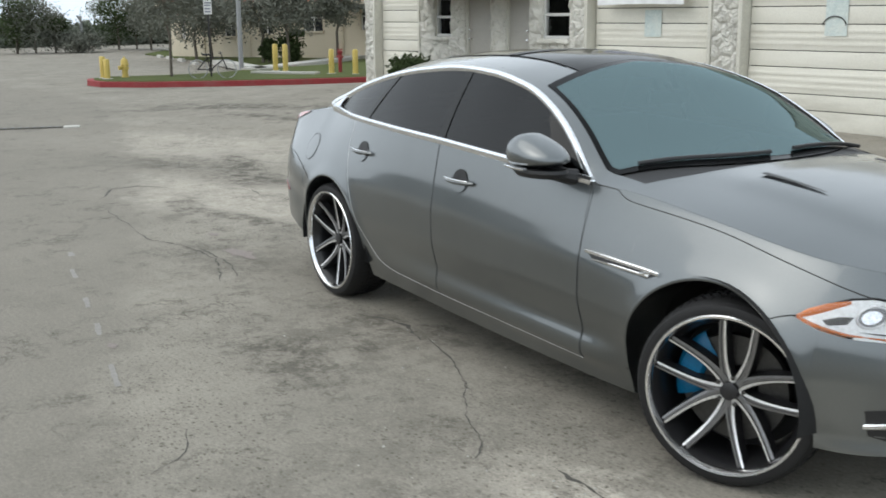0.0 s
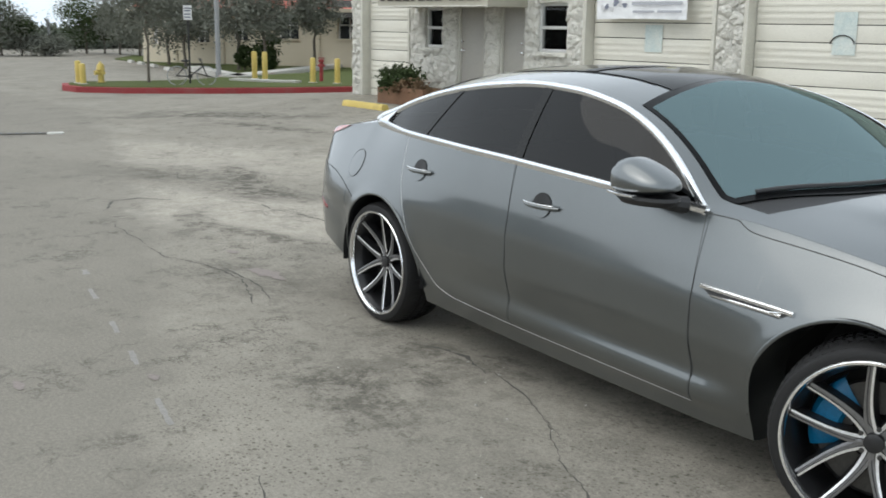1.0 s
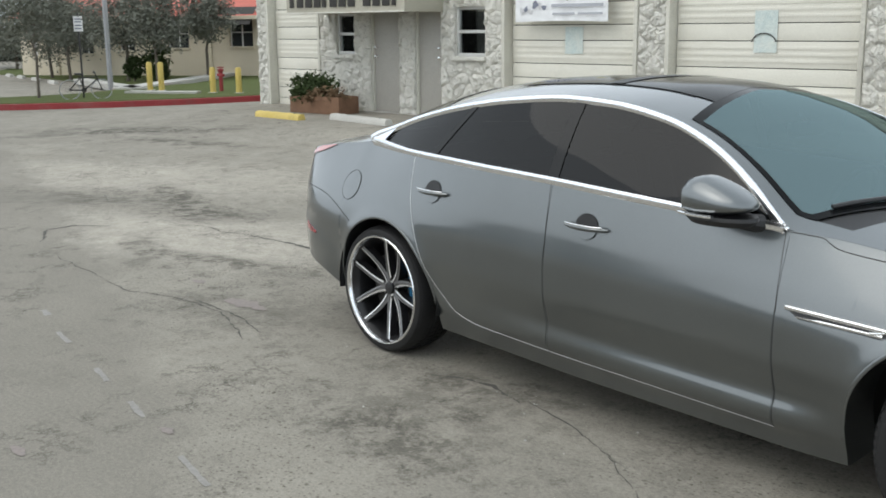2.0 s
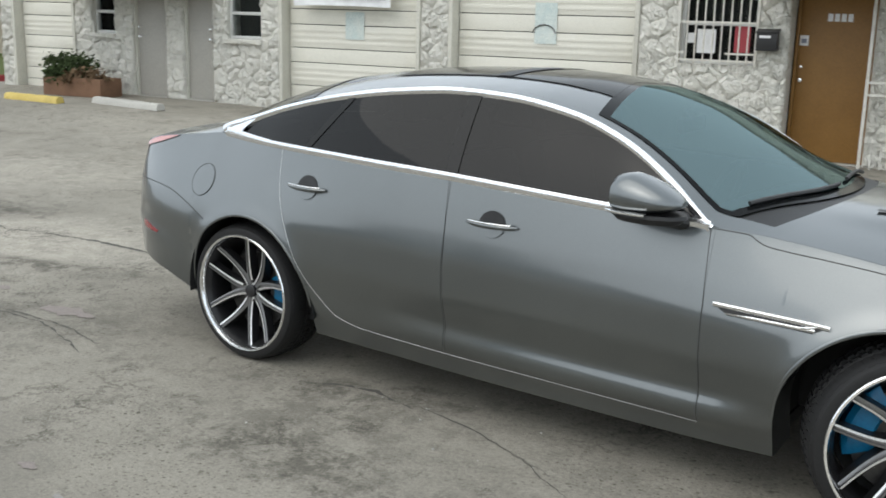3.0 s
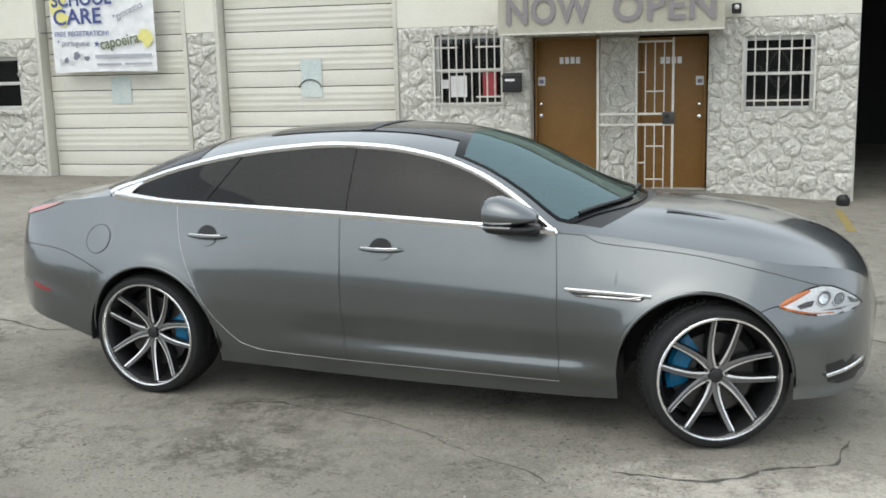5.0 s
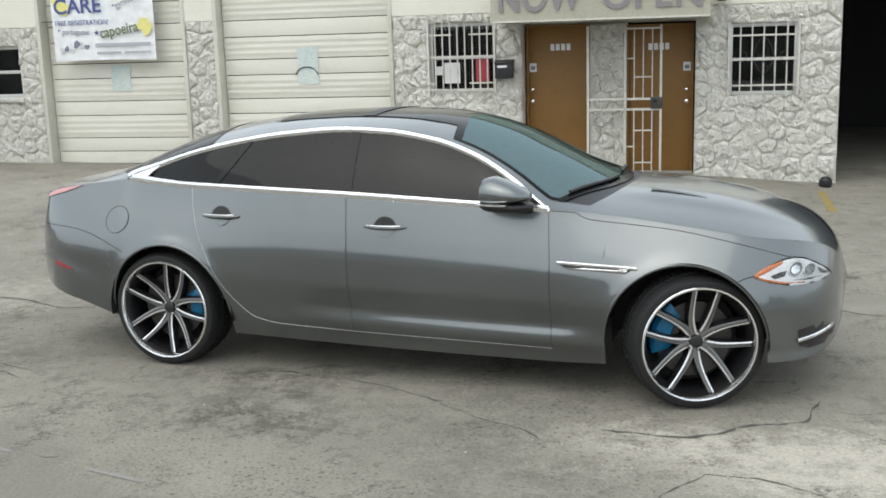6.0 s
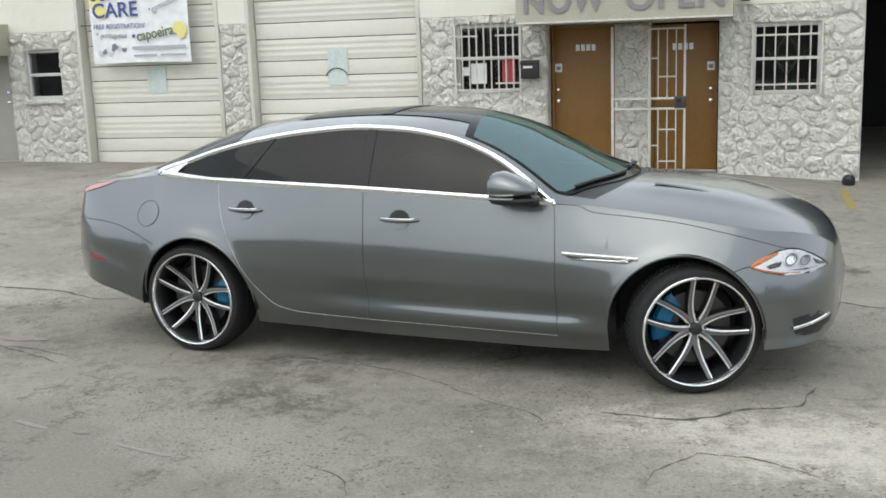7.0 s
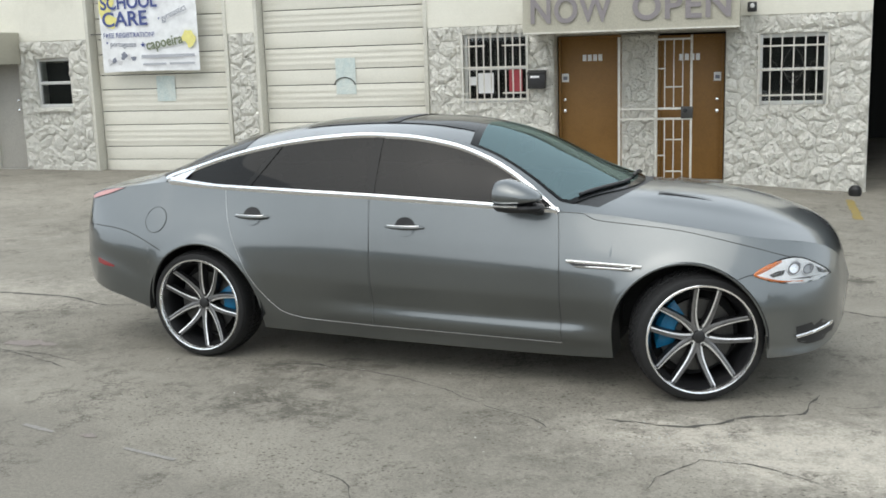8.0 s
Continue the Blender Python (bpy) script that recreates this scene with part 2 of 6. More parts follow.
ASPHALT = asphalt()
PAINT = car_paint()
CHROME = plain("bright_chrome", (0.92, 0.93, 0.94), 0.2, 1.0, relief=0)
SPOKE = plain("machined_alloy", (0.9, 0.905, 0.91), 0.36, 0.85, relief=0)
RIM_DARK = plain("gloss_black_alloy", (0.012, 0.012, 0.013), 0.3, 0.0, relief=0)
RIM_GREY = plain("dark_alloy", (0.24, 0.24, 0.245), 0.35, 0.8, relief=0)
EDGE = plain("bright_panel_edge", (0.5, 0.51, 0.51), 0.4, 0.4, relief=0)
RUBBER = plain("tyre_rubber", (0.016, 0.016, 0.0165), 0.62, relief=0.3, spec=0.35)
BLACK = plain("black_plastic", (0.018, 0.018, 0.019), 0.45)
JOINT = plain("body_joint", (0.05, 0.051, 0.052), 0.6, relief=0)
GAP = plain("dark_seam", (0.012, 0.012, 0.012), 0.8)
BLACK_GLASS = plain("black_glass", (0.008, 0.0085, 0.009), 0.1, relief=0, spec=0.07)
PILLAR = plain("gloss_black_pillar", (0.014, 0.014, 0.014), 0.08, relief=0, spec=0.26)
TINT = glass("tinted_glass", (0.035, 0.039, 0.037), 1.4)
SCREEN = glass("windscreen_glass", (0.3, 0.4, 0.39), 4.0, (0.45, 0.61, 0.63))
CLEAR = glass("clear_glass", (0.85, 0.87, 0.86))
LENS = glass("lamp_lens", (0.98, 0.98, 0.98), 1.4)
BLUE = plain("blue_caliper", (0.0, 0.13, 0.27), 0.4)
STEEL = plain("brake_steel", (0.09, 0.088, 0.085), 0.45, 0.8)
LEATHER = plain("dark_leather", (0.05, 0.048, 0.045), 0.6)
AMBER = plain("amber_lens", (0.68, 0.2, 0.05), 0.15, coat=0.8, relief=0)
RED_LENS = plain("red_lens", (0.26, 0.025, 0.03), 0.15, coat=0.8, relief=0)
PALE_LENS = plain("pale_pink_lens", (0.58, 0.29, 0.28), 0.12, coat=0.9, relief=0)
LAMP_SILVER = plain("lamp_reflector", (0.85, 0.86, 0.86), 0.3, 0.35, relief=0)



def painted_stone():
    """Thick cream paint on rough split stone: lumps, crevices, grime."""
    m, nt, p = shader("painted_stone")
    g = nt.nodes.new("ShaderNodeNewGeometry")

    def field(scale, detail, rough, twist=0.0):
        n = nt.nodes.new("ShaderNodeTexNoise")
        n.inputs["Scale"].default_value, n.inputs["Detail"].default_value = scale, detail
        n.inputs["Roughness"].default_value, n.inputs["Distortion"].default_value = rough, twist
        nt.links.new(g.outputs["Position"], n.inputs["Vector"])
        return n.outputs["Fac"]
    lumps, grain, grime = field(11, 4, 0.55, 1.4), field(48, 3, 0.6), field(1.6, 6, 0.65)
    c = mix(nt, ramp(nt, grain, [(0.3, (0, 0, 0)), (0.7, (1, 1, 1))]), (0.74, 0.722, 0.65), (0.86, 0.845, 0.775))
    c = mix(nt, ramp(nt, grime, [(0.57, (0, 0, 0)), (0.8, (0.5, 0.5, 0.5))]), c, (0.56, 0.54, 0.465))
    info = nt.nodes.new("ShaderNodeObjectInfo")
    c = mix(nt, 0.12, c, ramp(nt, info.outputs["Random"], [(0, (0.68, 0.66, 0.59)), (1, (0.88, 0.865, 0.8))]))
    nt.links.new(c, p.inputs["Base Color"])
    p.inputs["Roughness"].default_value = 0.8
    b1 = bump(nt, p, grain, 0.7, 0.016)
    b2 = nt.nodes.new("ShaderNodeBump")
    b2.inputs["Strength"].default_value, b2.inputs["Distance"].default_value = 1.0, 0.1
    nt.links.new(lumps, b2.inputs["Height"])
    nt.links.new(b2.outputs["Normal"], b1.inputs["Normal"])
    return m


STONE = painted_stone()
MORTAR = STONE
STUCCO = surface("cream_stucco", (0.72, 0.7, 0.61), (0.81, 0.79, 0.7), 1.3, 0.85, grain=120, relief=0.3, stain=(0.52, 0.5, 0.43))
SIDING = surface("cream_door_boards", (0.7, 0.68, 0.6), (0.8, 0.78, 0.695), 1.1, 0.6, grain=40, relief=0.2, stain=(0.5, 0.48, 0.41), vary=0.2, stretch=(1, 1, 5))
JAMB = surface("beige_jamb", (0.56, 0.545, 0.48), (0.66, 0.645, 0.57), 2.0, 0.75, stain=(0.4, 0.38, 0.33))
GREYDOOR = surface("grey_door_paint", (0.36, 0.345, 0.31), (0.43, 0.415, 0.375), 1.5, 0.55, grain=90, relief=0.1)
OCHRE = surface("ochre_door_paint", (0.2, 0.096, 0.019), (0.25, 0.125, 0.027), 1.2, 0.5, grain=80, relief=0.15, stain=(0.26, 0.135, 0.035))
IRON = surface("cream_painted_iron", (0.62, 0.6, 0.54), (0.74, 0.72, 0.66), 12, 0.5, stain=(0.4, 0.34, 0.27))
ALUMINIUM = plain("window_aluminium", (0.62, 0.62, 0.6), 0.42, 0.4)
CANOPY = surface("canopy_canvas", (0.4, 0.38, 0.31), (0.47, 0.45, 0.37), 1.6, 0.75, stain=(0.38, 0.36, 0.3))
LETTER = plain("grey_letter", (0.25, 0.228, 0.235), 0.7)
DARKBAR = plain("dark_lettering", (0.035, 0.033, 0.03), 0.7)
# near black: the shade of unlit interiors, put into the colour
ROOM_SHADE = plain("room_shade_black", (0.03, 0.03, 0.03), 0.9)
BANNER = plain("white_vinyl", (0.82, 0.83, 0.84), 0.4, fine=6)
BLUEINK = plain("blue_ink", (0.06, 0.085, 0.26), 0.5)
GREENINK = plain("olive_ink", (0.16, 0.19, 0.11), 0.5)
GREYINK = plain("grey_ink", (0.2, 0.215, 0.27), 0.5)
PALEINK = plain("pale_ink", (0.42, 0.43, 0.47), 0.5)
YELLOWINK = plain("yellow_ink", (0.78, 0.72, 0.26), 0.5)
PALEBLUE = surface("faded_blue_paper", (0.5, 0.62, 0.62), (0.7, 0.73, 0.68), 6, 0.8, relief=0)
PAPER = plain("white_paper", (0.78, 0.78, 0.78), 0.8)
REDPAPER = plain("red_sticker", (0.42, 0.06, 0.075), 0.6)
WORNLINE = surface("worn_yellow_line", (0.24, 0.19, 0.075), (0.38, 0.28, 0.08), 14, 0.85, stain=(0.2, 0.19, 0.16))
YELLOW = surface("yellow_paint", (0.54, 0.4, 0.09), (0.67, 0.52, 0.16), 5, 0.6, stain=(0.42, 0.33, 0.12))
REDKERB = surface("red_kerb_paint", (0.24, 0.026, 0.03), (0.33, 0.045, 0.048), 3, 0.75, stain=(0.25, 0.11, 0.1))
CONCRETE = surface("pale_concrete", (0.42, 0.41, 0.38), (0.55, 0.54, 0.5), 2.2, 0.85, stain=(0.33, 0.32, 0.29))
GRASS = surface("grass", (0.075, 0.093, 0.034), (0.115, 0.136, 0.055), 4, 0.95, grain=30, relief=0.5, depth=0.02, spec=0.08)
LEAF = surface("leaf", (0.04, 0.06, 0.026), (0.075, 0.102, 0.045), 1.5, 0.9, relief=0, spec=0.06)
LEAF_GREY = surface("grey_green_leaf", (0.145, 0.155, 0.13), (0.2, 0.206, 0.172), 1.5, 0.9, relief=0, spec=0.05)
BARK = surface("bark", (0.09, 0.075, 0.06), (0.16, 0.14, 0.115), 8, 0.9, grain=30, relief=0.8, depth=0.01)
FARWALL = surface("far_cream_wall", (0.62, 0.55, 0.42), (0.7, 0.63, 0.5), 0.5, 0.85, stain=(0.55, 0.48, 0.37))
ROOFRED = surface("red_roof", (0.42, 0.09, 0.06), (0.52, 0.13, 0.09), 2.0, 0.7)
DARKWIN = plain("dark_window", (0.03, 0.033, 0.037), 0.12, relief=0)
PLANTER = surface("terracotta_planter", (0.16, 0.085, 0.05), (0.25, 0.14, 0.085), 6, 0.85)
POLE = plain("grey_pole", (0.34, 0.35, 0.36), 0.5, 0.5)
# dark tone for the added wall that only shows mirrored in the car
REFLECTED_WALL = surface("dark_reflected_wall", (0.06, 0.062, 0.054), (0.1, 0.1, 0.09), 0.6, 0.9)


# ---------------------------------------------------------------- building blocks
def finish(bm, name, material, smooth=35.0):
    me = bpy.data.meshes.new(name)
    bmesh.ops.recalc_face_normals(bm, faces=bm.faces)
    for f in bm.faces:
        f.smooth = smooth > 0
    bm.to_mesh(me)
    bm.free()
    if smooth:
        me.set_sharp_from_angle(angle=radians(smooth))
    for m in (material if isinstance(material, (list, tuple)) else [material]):
        me.materials.append(m)
    return me


def part(name, bm, material, parent=None, label="", smooth=35.0):
    """Link a bmesh (or mesh) as one mesh object under a thing or a part."""
    ob = new(name, finish(bm, name, material, smooth) if isinstance(bm, bmesh.types.BMesh) else bm)
    ob.parent = parent
    return tagged(ob, label)


def thing(name, label, category, m=None, group="", kind=""):
    ob = new(name)
    ob.matrix_world = m or Matrix()
    return tagged(ob, label, category, group, kind)


def box(x0, x1, y0, y1, z0, z1, bevel=0.0, bm=None):
    bm = bm or bmesh.new()
    fresh = bmesh.ops.create_cube(bm, size=1.0)["verts"]
    for v in fresh:
        v.co = Vector((x0 + (v.co.x + 0.5) * (x1 - x0), y0 + (v.co.y + 0.5) * (y1 - y0), z0 + (v.co.z + 0.5) * (z1 - z0)))
    if bevel:
        bmesh.ops.bevel(bm, geom=list({e for v in fresh for e in v.link_edges}), offset=bevel, segments=2, affect="EDGES", profile=0.6)
    return bm


def lathe(profile, segments=40, axis="z", bm=None, close=False):
    """Turn a profile of (radius, height) round an axis."""
    bm = bm or bmesh.new()
    rows = []
    for r, h in profile:
        row = []
        for i in range(segments):
            a = 2 * math.pi * i / segments
            c, s = r * math.cos(a), r * math.sin(a)
            row.append(bm.verts.new({"z": (c, s, h), "y": (c, h, s), "x": (h, c, s)}[axis]))
        rows.append(row)
    pairs = list(zip(rows, rows[1:])) + ([(rows[-1], rows[0])] if close else [])
    for a, b in pairs:
        for i in range(segments):
            j = (i + 1) % segments
            bm.faces.new((a[i], a[j], b[j], b[i]))
    if not close:
        for row in (rows[0], rows[-1]):
            if row[0].co.length > 0 and (Vector(row[0].co) - Vector(row[segments // 2].co)).length > 1e-5:
                bm.faces.new(row)
    return bm


def tube(points, radius, sides=8, bm=None):
    """A round bar along a line of points; radius may be a list."""
    bm = bm or bmesh.new()
    pts = [Vector(p) for p in points]
    radii = radius if isinstance(radius, (list, tuple)) else [radius] * len(pts)
    rows = []
    for i, (p, r) in enumerate(zip(pts, radii)):
        d = (pts[min(i + 1, len(pts) - 1)] - pts[max(i - 1, 0)]).normalized()
        u = d.cross(Vector((0.31, 0.2, 0.93))).normalized()
        w = d.cross(u)
        r = float(r)
        rows.append([bm.verts.new(p + r * (math.cos(2 * math.pi * k / sides) * u + math.sin(2 * math.pi * k / sides) * w)) for k in range(sides)])
    for a, b in zip(rows, rows[1:]):
        for k in range(sides):
            j = (k + 1) % sides
            bm.faces.new((a[k], a[j], b[j], b[k]))
    bm.faces.new(rows[0])
    bm.faces.new(rows[-1])
    return bm


def sheet(rows, bm=None, thick=None):
    """A skin over rows of points; thick: a vector by which a second skin is set back."""
    bm = bm or bmesh.new()
    grid = [[bm.verts.new(p) for p in row] for row in rows]
    for a, b in zip(grid, grid[1:]):
        for i in range(len(a) - 1):
            bm.faces.new((a[i], a[i + 1], b[i + 1], b[i]))
    if thick is not None:
        rim = [grid[0], [r[-1] for r in grid], grid[-1][::-1], [r[0] for r in grid][::-1]]
        loop = [v for side in rim for v in side[:-1]]
        back = [bm.verts.new(v.co + Vector(thick)) for v in loop]
        for i in range(len(loop)):
            j = (i + 1) % len(loop)
            bm.faces.new((loop[i], loop[j], back[j], back[i]))
    return bm


def lettering(text, size, m, material, parent, name="lettering", depth=0.002, align="CENTER"):
    cu = bpy.data.curves.new(name, "FONT")
    cu.body, cu.size, cu.align_x, cu.extrude = text, size, align, depth
    cu.materials.append(material)
    ob = new(name, cu)
    ob.parent = parent
    ob.matrix_local = m
    return ob


def curve(keys):
    """Smooth monotone curve through (x, value) keys."""
    xs = np.array([k[0] for k in keys], float)
    ys = np.array([k[1] for k in keys], float)
    h = np.diff(xs)
    d = np.diff(ys) / h
    m = np.zeros(len(xs))
    m[0], m[-1] = d[0], d[-1]
    for i in range(1, len(xs) - 1):
        if d[i - 1] * d[i] > 0:
            w1, w2 = 2 * h[i] + h[i - 1], h[i] + 2 * h[i - 1]
            m[i] = (w1 + w2) / (w1 / d[i - 1] + w2 / d[i])

    def at(x):
        x = min(max(x, xs[0]), xs[-1])
        i = min(max(int(np.searchsorted(xs, x)) - 1, 0), len(xs) - 2)
        t = (x - xs[i]) / h[i]
        return float((1 + 2 * t) * (1 - t) ** 2 * ys[i] + t * (1 - t) ** 2 * h[i] * m[i] + t * t * (3 - 2 * t) * ys[i + 1] + t * t * (t - 1) * h[i] * m[i + 1])
    return at


# ---------------------------------------------------------------- ground
WALL_Y = 13.26
wall_foot = curve([(-400, 0.0), (-30, 0.0), (-21, 0.0), (-19, 0.06), (-17.5, 0.2), (-12.6, 0.19), (-11, 0.16), (-6, 0.07), (-1.3, -0.01), (0.6, -0.12), (6, -0.16), (400, -0.16)])


def ground_z(x, y):
    s = min(max((y - 6.0) / 7.0, 0.0), 1.0)
    return wall_foot(x) * s * s * (3 - 2 * s) - 0.014 * max(0.0, -62.0 - x)


def build_ground():
    def axis(lo, hi, fine, far):
        near = list(np.arange(lo, hi + 1e-6, fine))
        out, step = [], fine
        a, b = lo, hi
        left, right = [], []
        while a > -far or b < far:
            step *= 1.35
            a, b = a - step, b + step
            left.append(a)
            right.append(b)
        return left[::-1] + near + right
    xs, ys = axis(-28, 6, 0.4, 900), axis(-4, 18, 0.4, 900)
    bm = sheet([[(x, y, ground_z(x, y)) for x in xs] for y in ys])
    return tagged(part("ground", bm, ASPHALT), "worn grey asphalt lot with cracks and pale patches", "ground", kind="structure")


ground = build_ground()


# ---------------------------------------------------------------- building
WALL_TOP = 3.6
DOOR_Y = WALL_Y + 0.2


def rects_minus(x0, x1, z0, z1, holes):
    """Split a rectangle into upright strips round its openings."""
    cuts = sorted({x0, x1, *[h[0] for h in holes], *[h[1] for h in holes]})
    out = []
    for a, b in zip(cuts, cuts[1:]):
        spans = sorted((h[2], h[3]) for h in holes if h[0] < (a + b) / 2 < h[1])
        z = z0
        for s0, s1 in spans:
            if s0 > z:
                out.append((a, b, z, s0))
            z = max(z, s1)
        if z < z1:
            out.append((a, b, z, z1))
    return out


# openings: x0, x1, z0, z1
WIN_A, WIN_B = (-15.16, -14.66, 1.2, 1.92), (-12.19, -11.53, 1.2, 1.99)
DOOR_A, DOOR_B = (-14.24, -13.5, 0.1, 1.95), (-13.12, -12.5, 0.1, 1.95)
WIN_C, WIN_D = (-4.93, -3.97, 1.15, 2.12), (-0.83, 0.05, 1.05, 1.99)
DOOR_C, DOOR_D = (-3.58, -2.68, -0.1, 2.05), (-2.18, -1.28, -0.1, 2.02)
ALCOVE, RECESS = (-3.6, -1.26, -0.5, 2.07), 0.22
UNIT_LEFT, UNIT_RIGHT = (-15.6, -11.16), (-5.45, 0.57)
HOLES_LEFT, HOLES_RIGHT = [WIN_A, WIN_B, DOOR_A, DOOR_B], [WIN_C, WIN_D, ALCOVE]
COLUMNS = [(-17.52, -17.2), (-8.66, -8.2)]
STONE_TOP_LEFT, STONE_TOP_RIGHT = 2.27, 2.24


def build_walls():
    bm = bmesh.new()
    for a, b, c, d in rects_minus(*UNIT_LEFT, -0.3, STONE_TOP_LEFT, HOLES_LEFT) + rects_minus(*UNIT_RIGHT, -0.5, STONE_TOP_RIGHT, HOLES_RIGHT):
        box(a, b, WALL_Y + 0.02, WALL_Y + 0.32, c, d, bm=bm)
    for a, b in COLUMNS:
        box(a, b, WALL_Y + 0.02, WALL_Y + 0.32, -0.3, STONE_TOP_LEFT, bm=bm)
    box(DOOR_C[1], DOOR_D[0], WALL_Y + RECESS + 0.02, WALL_Y + RECESS + 0.32, -0.5, DOOR_C[3], bm=bm)
    box(ALCOVE[0] - 0.1, ALCOVE[1] + 0.1, WALL_Y + 0.324, WALL_Y + RECESS + 0.32, DOOR_C[3], 2.3, bm=bm)
    wall = tagged(part("wall_north", bm, MORTAR, smooth=0), "white painted rough stone facing on a low commercial building", "wall", kind="structure")
    bm = bmesh.new()
    for a, b, c in [(*UNIT_LEFT, STONE_TOP_LEFT), (*UNIT_RIGHT, STONE_TOP_RIGHT), *[(*k, STONE_TOP_LEFT) for k in COLUMNS]]:
        box(a, b, WALL_Y, WALL_Y + 0.32, c, 3.2, bm=bm)
    box(-17.52, 8.0, WALL_Y, WALL_Y + 0.32, 3.2, WALL_TOP, bm=bm)
    box(6.0, 8.0, WALL_Y, WALL_Y + 0.32, -0.3, 3.2, bm=bm)
    tagged(part("wall_upper", bm, STUCCO, smooth=0), "cream stucco wall above the stone facing", "wall", kind="structure")
    bm = box(-17.52, -17.22, WALL_Y + 0.33, 30, -0.3, WALL_TOP)
    box(7.7, 8.0, WALL_Y + 0.33, 30, -0.3, WALL_TOP, bm=bm)
    box(-17.52, 8.0, 30.0, 30.3, -0.3, WALL_TOP, bm=bm)
    tagged(part("wall_back", bm, STUCCO, smooth=0), "plain side and back walls of the building", "wall", kind="structure")
    tagged(part("roof", box(-17.6, 8.1, WALL_Y - 0.05, 30.4, WALL_TOP, WALL_TOP + 0.12), CONCRETE, smooth=0), "flat roof of the building", "roof", kind="structure")
    # bay walls and ceiling coloured near black to give the shade inside
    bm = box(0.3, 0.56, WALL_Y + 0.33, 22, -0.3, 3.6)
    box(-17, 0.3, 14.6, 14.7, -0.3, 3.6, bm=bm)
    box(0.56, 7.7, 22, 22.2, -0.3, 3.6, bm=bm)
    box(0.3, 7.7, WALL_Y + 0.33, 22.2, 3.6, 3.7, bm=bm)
    tagged(part("wall_inner", bm, ROOM_SHADE, smooth=0), "inner walls of an open garage bay, near black for the shade inside", "wall", kind="structure")
    # jambs beside the garage doors
    for x0, x1 in [(-17.2, -17.14), (-11.16, -11.1), (-8.2, -8.14), (-8.72, -8.66), (-5.51, -5.45), (-15.66, -15.6)]:
        bm = box(x0, x1, WALL_Y - 0.02, WALL_Y + 0.3, ground_z(x0, 13) - 0.05, 3.2, 0.006)
        tagged(part("trim", bm, JAMB), "beige painted jamb of a garage door", "jamb", kind="structure")
    return wall


wall = build_walls()


def garage_door(x0, x1, z0):
    t = thing("garage_door", "closed cream sectional garage door with horizontal grooves", "garage door", pose(0, DOOR_Y, 0), "garage doors")
    z = [z0, 0.33, 0.54, 0.89, 1.11, 1.46, 1.69, 2.02, 2.26, 2.59, 2.83, 3.19]
    for a, b in zip(z, z[1:]):
        bm = box(x0, x1, -0.02, 0.03, a + 0.006, b - 0.006, 0.006)
        if b - a > 0.28:
            for rib in (0.07, 0.155, 0.24):
                box(x0, x1, -0.027, -0.018, a + rib, a + rib + 0.045, 0.003, bm)
        part("panel", bm, SIDING, t)
    part("backing", box(x0, x1, 0.032, 0.05, z0, 3.19), GAP, t)
    return t


garage_door(-17.13, -15.67, 0.17)
garage_door(-11.09, -8.73, 0.14)
garage_door(-8.13, -5.52, 0.06)


def window_sash(hole):
    """A small sliding window: frame, meeting rail, two panes, a near-black sheet for the room's shade."""
    x0, x1, z0, z1 = hole
    t = thing("window_1", "small aluminium sash window with dark glass in a stone wall", "window", kind="structure")
    y = WALL_Y + 0.1
    for name, a, b, c, d in [("frame", x0, x0 + 0.045, z0, z1), ("frame", x1 - 0.045, x1, z0, z1), ("frame", x0 + 0.045, x1 - 0.045, z1 - 0.045, z1), ("frame", x0 + 0.045, x1 - 0.045, z0, z0 + 0.05), ("meeting_rail", x0 + 0.045, x1 - 0.045, (z0 + z1) / 2 - 0.025, (z0 + z1) / 2 + 0.025)]:
        part(name, box(a, b, y - 0.03, y + 0.05, c, d, 0.006), ALUMINIUM, t)
    for c, d in ((z0 + 0.05, (z0 + z1) / 2 - 0.025), ((z0 + z1) / 2 + 0.025, z1 - 0.045)):
        part("pane", box(x0 + 0.045, x1 - 0.045, y + 0.012, y + 0.018, c, d), CLEAR, t, smooth=0)
    part("blind", box(x0, x1, y + 0.22, y + 0.23, z0 + 0.3 * (z1 - z0), z0 + 0.42 * (z1 - z0)), ROOM_SHADE, t, smooth=0)
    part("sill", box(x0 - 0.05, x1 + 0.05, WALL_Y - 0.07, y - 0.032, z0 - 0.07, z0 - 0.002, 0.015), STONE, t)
    part("reveal", box(x0, x1, y + 0.3, y + 0.32, z0, z1), ROOM_SHADE, t, smooth=0)
    return t


window_sash(WIN_A)
window_sash(WIN_B)


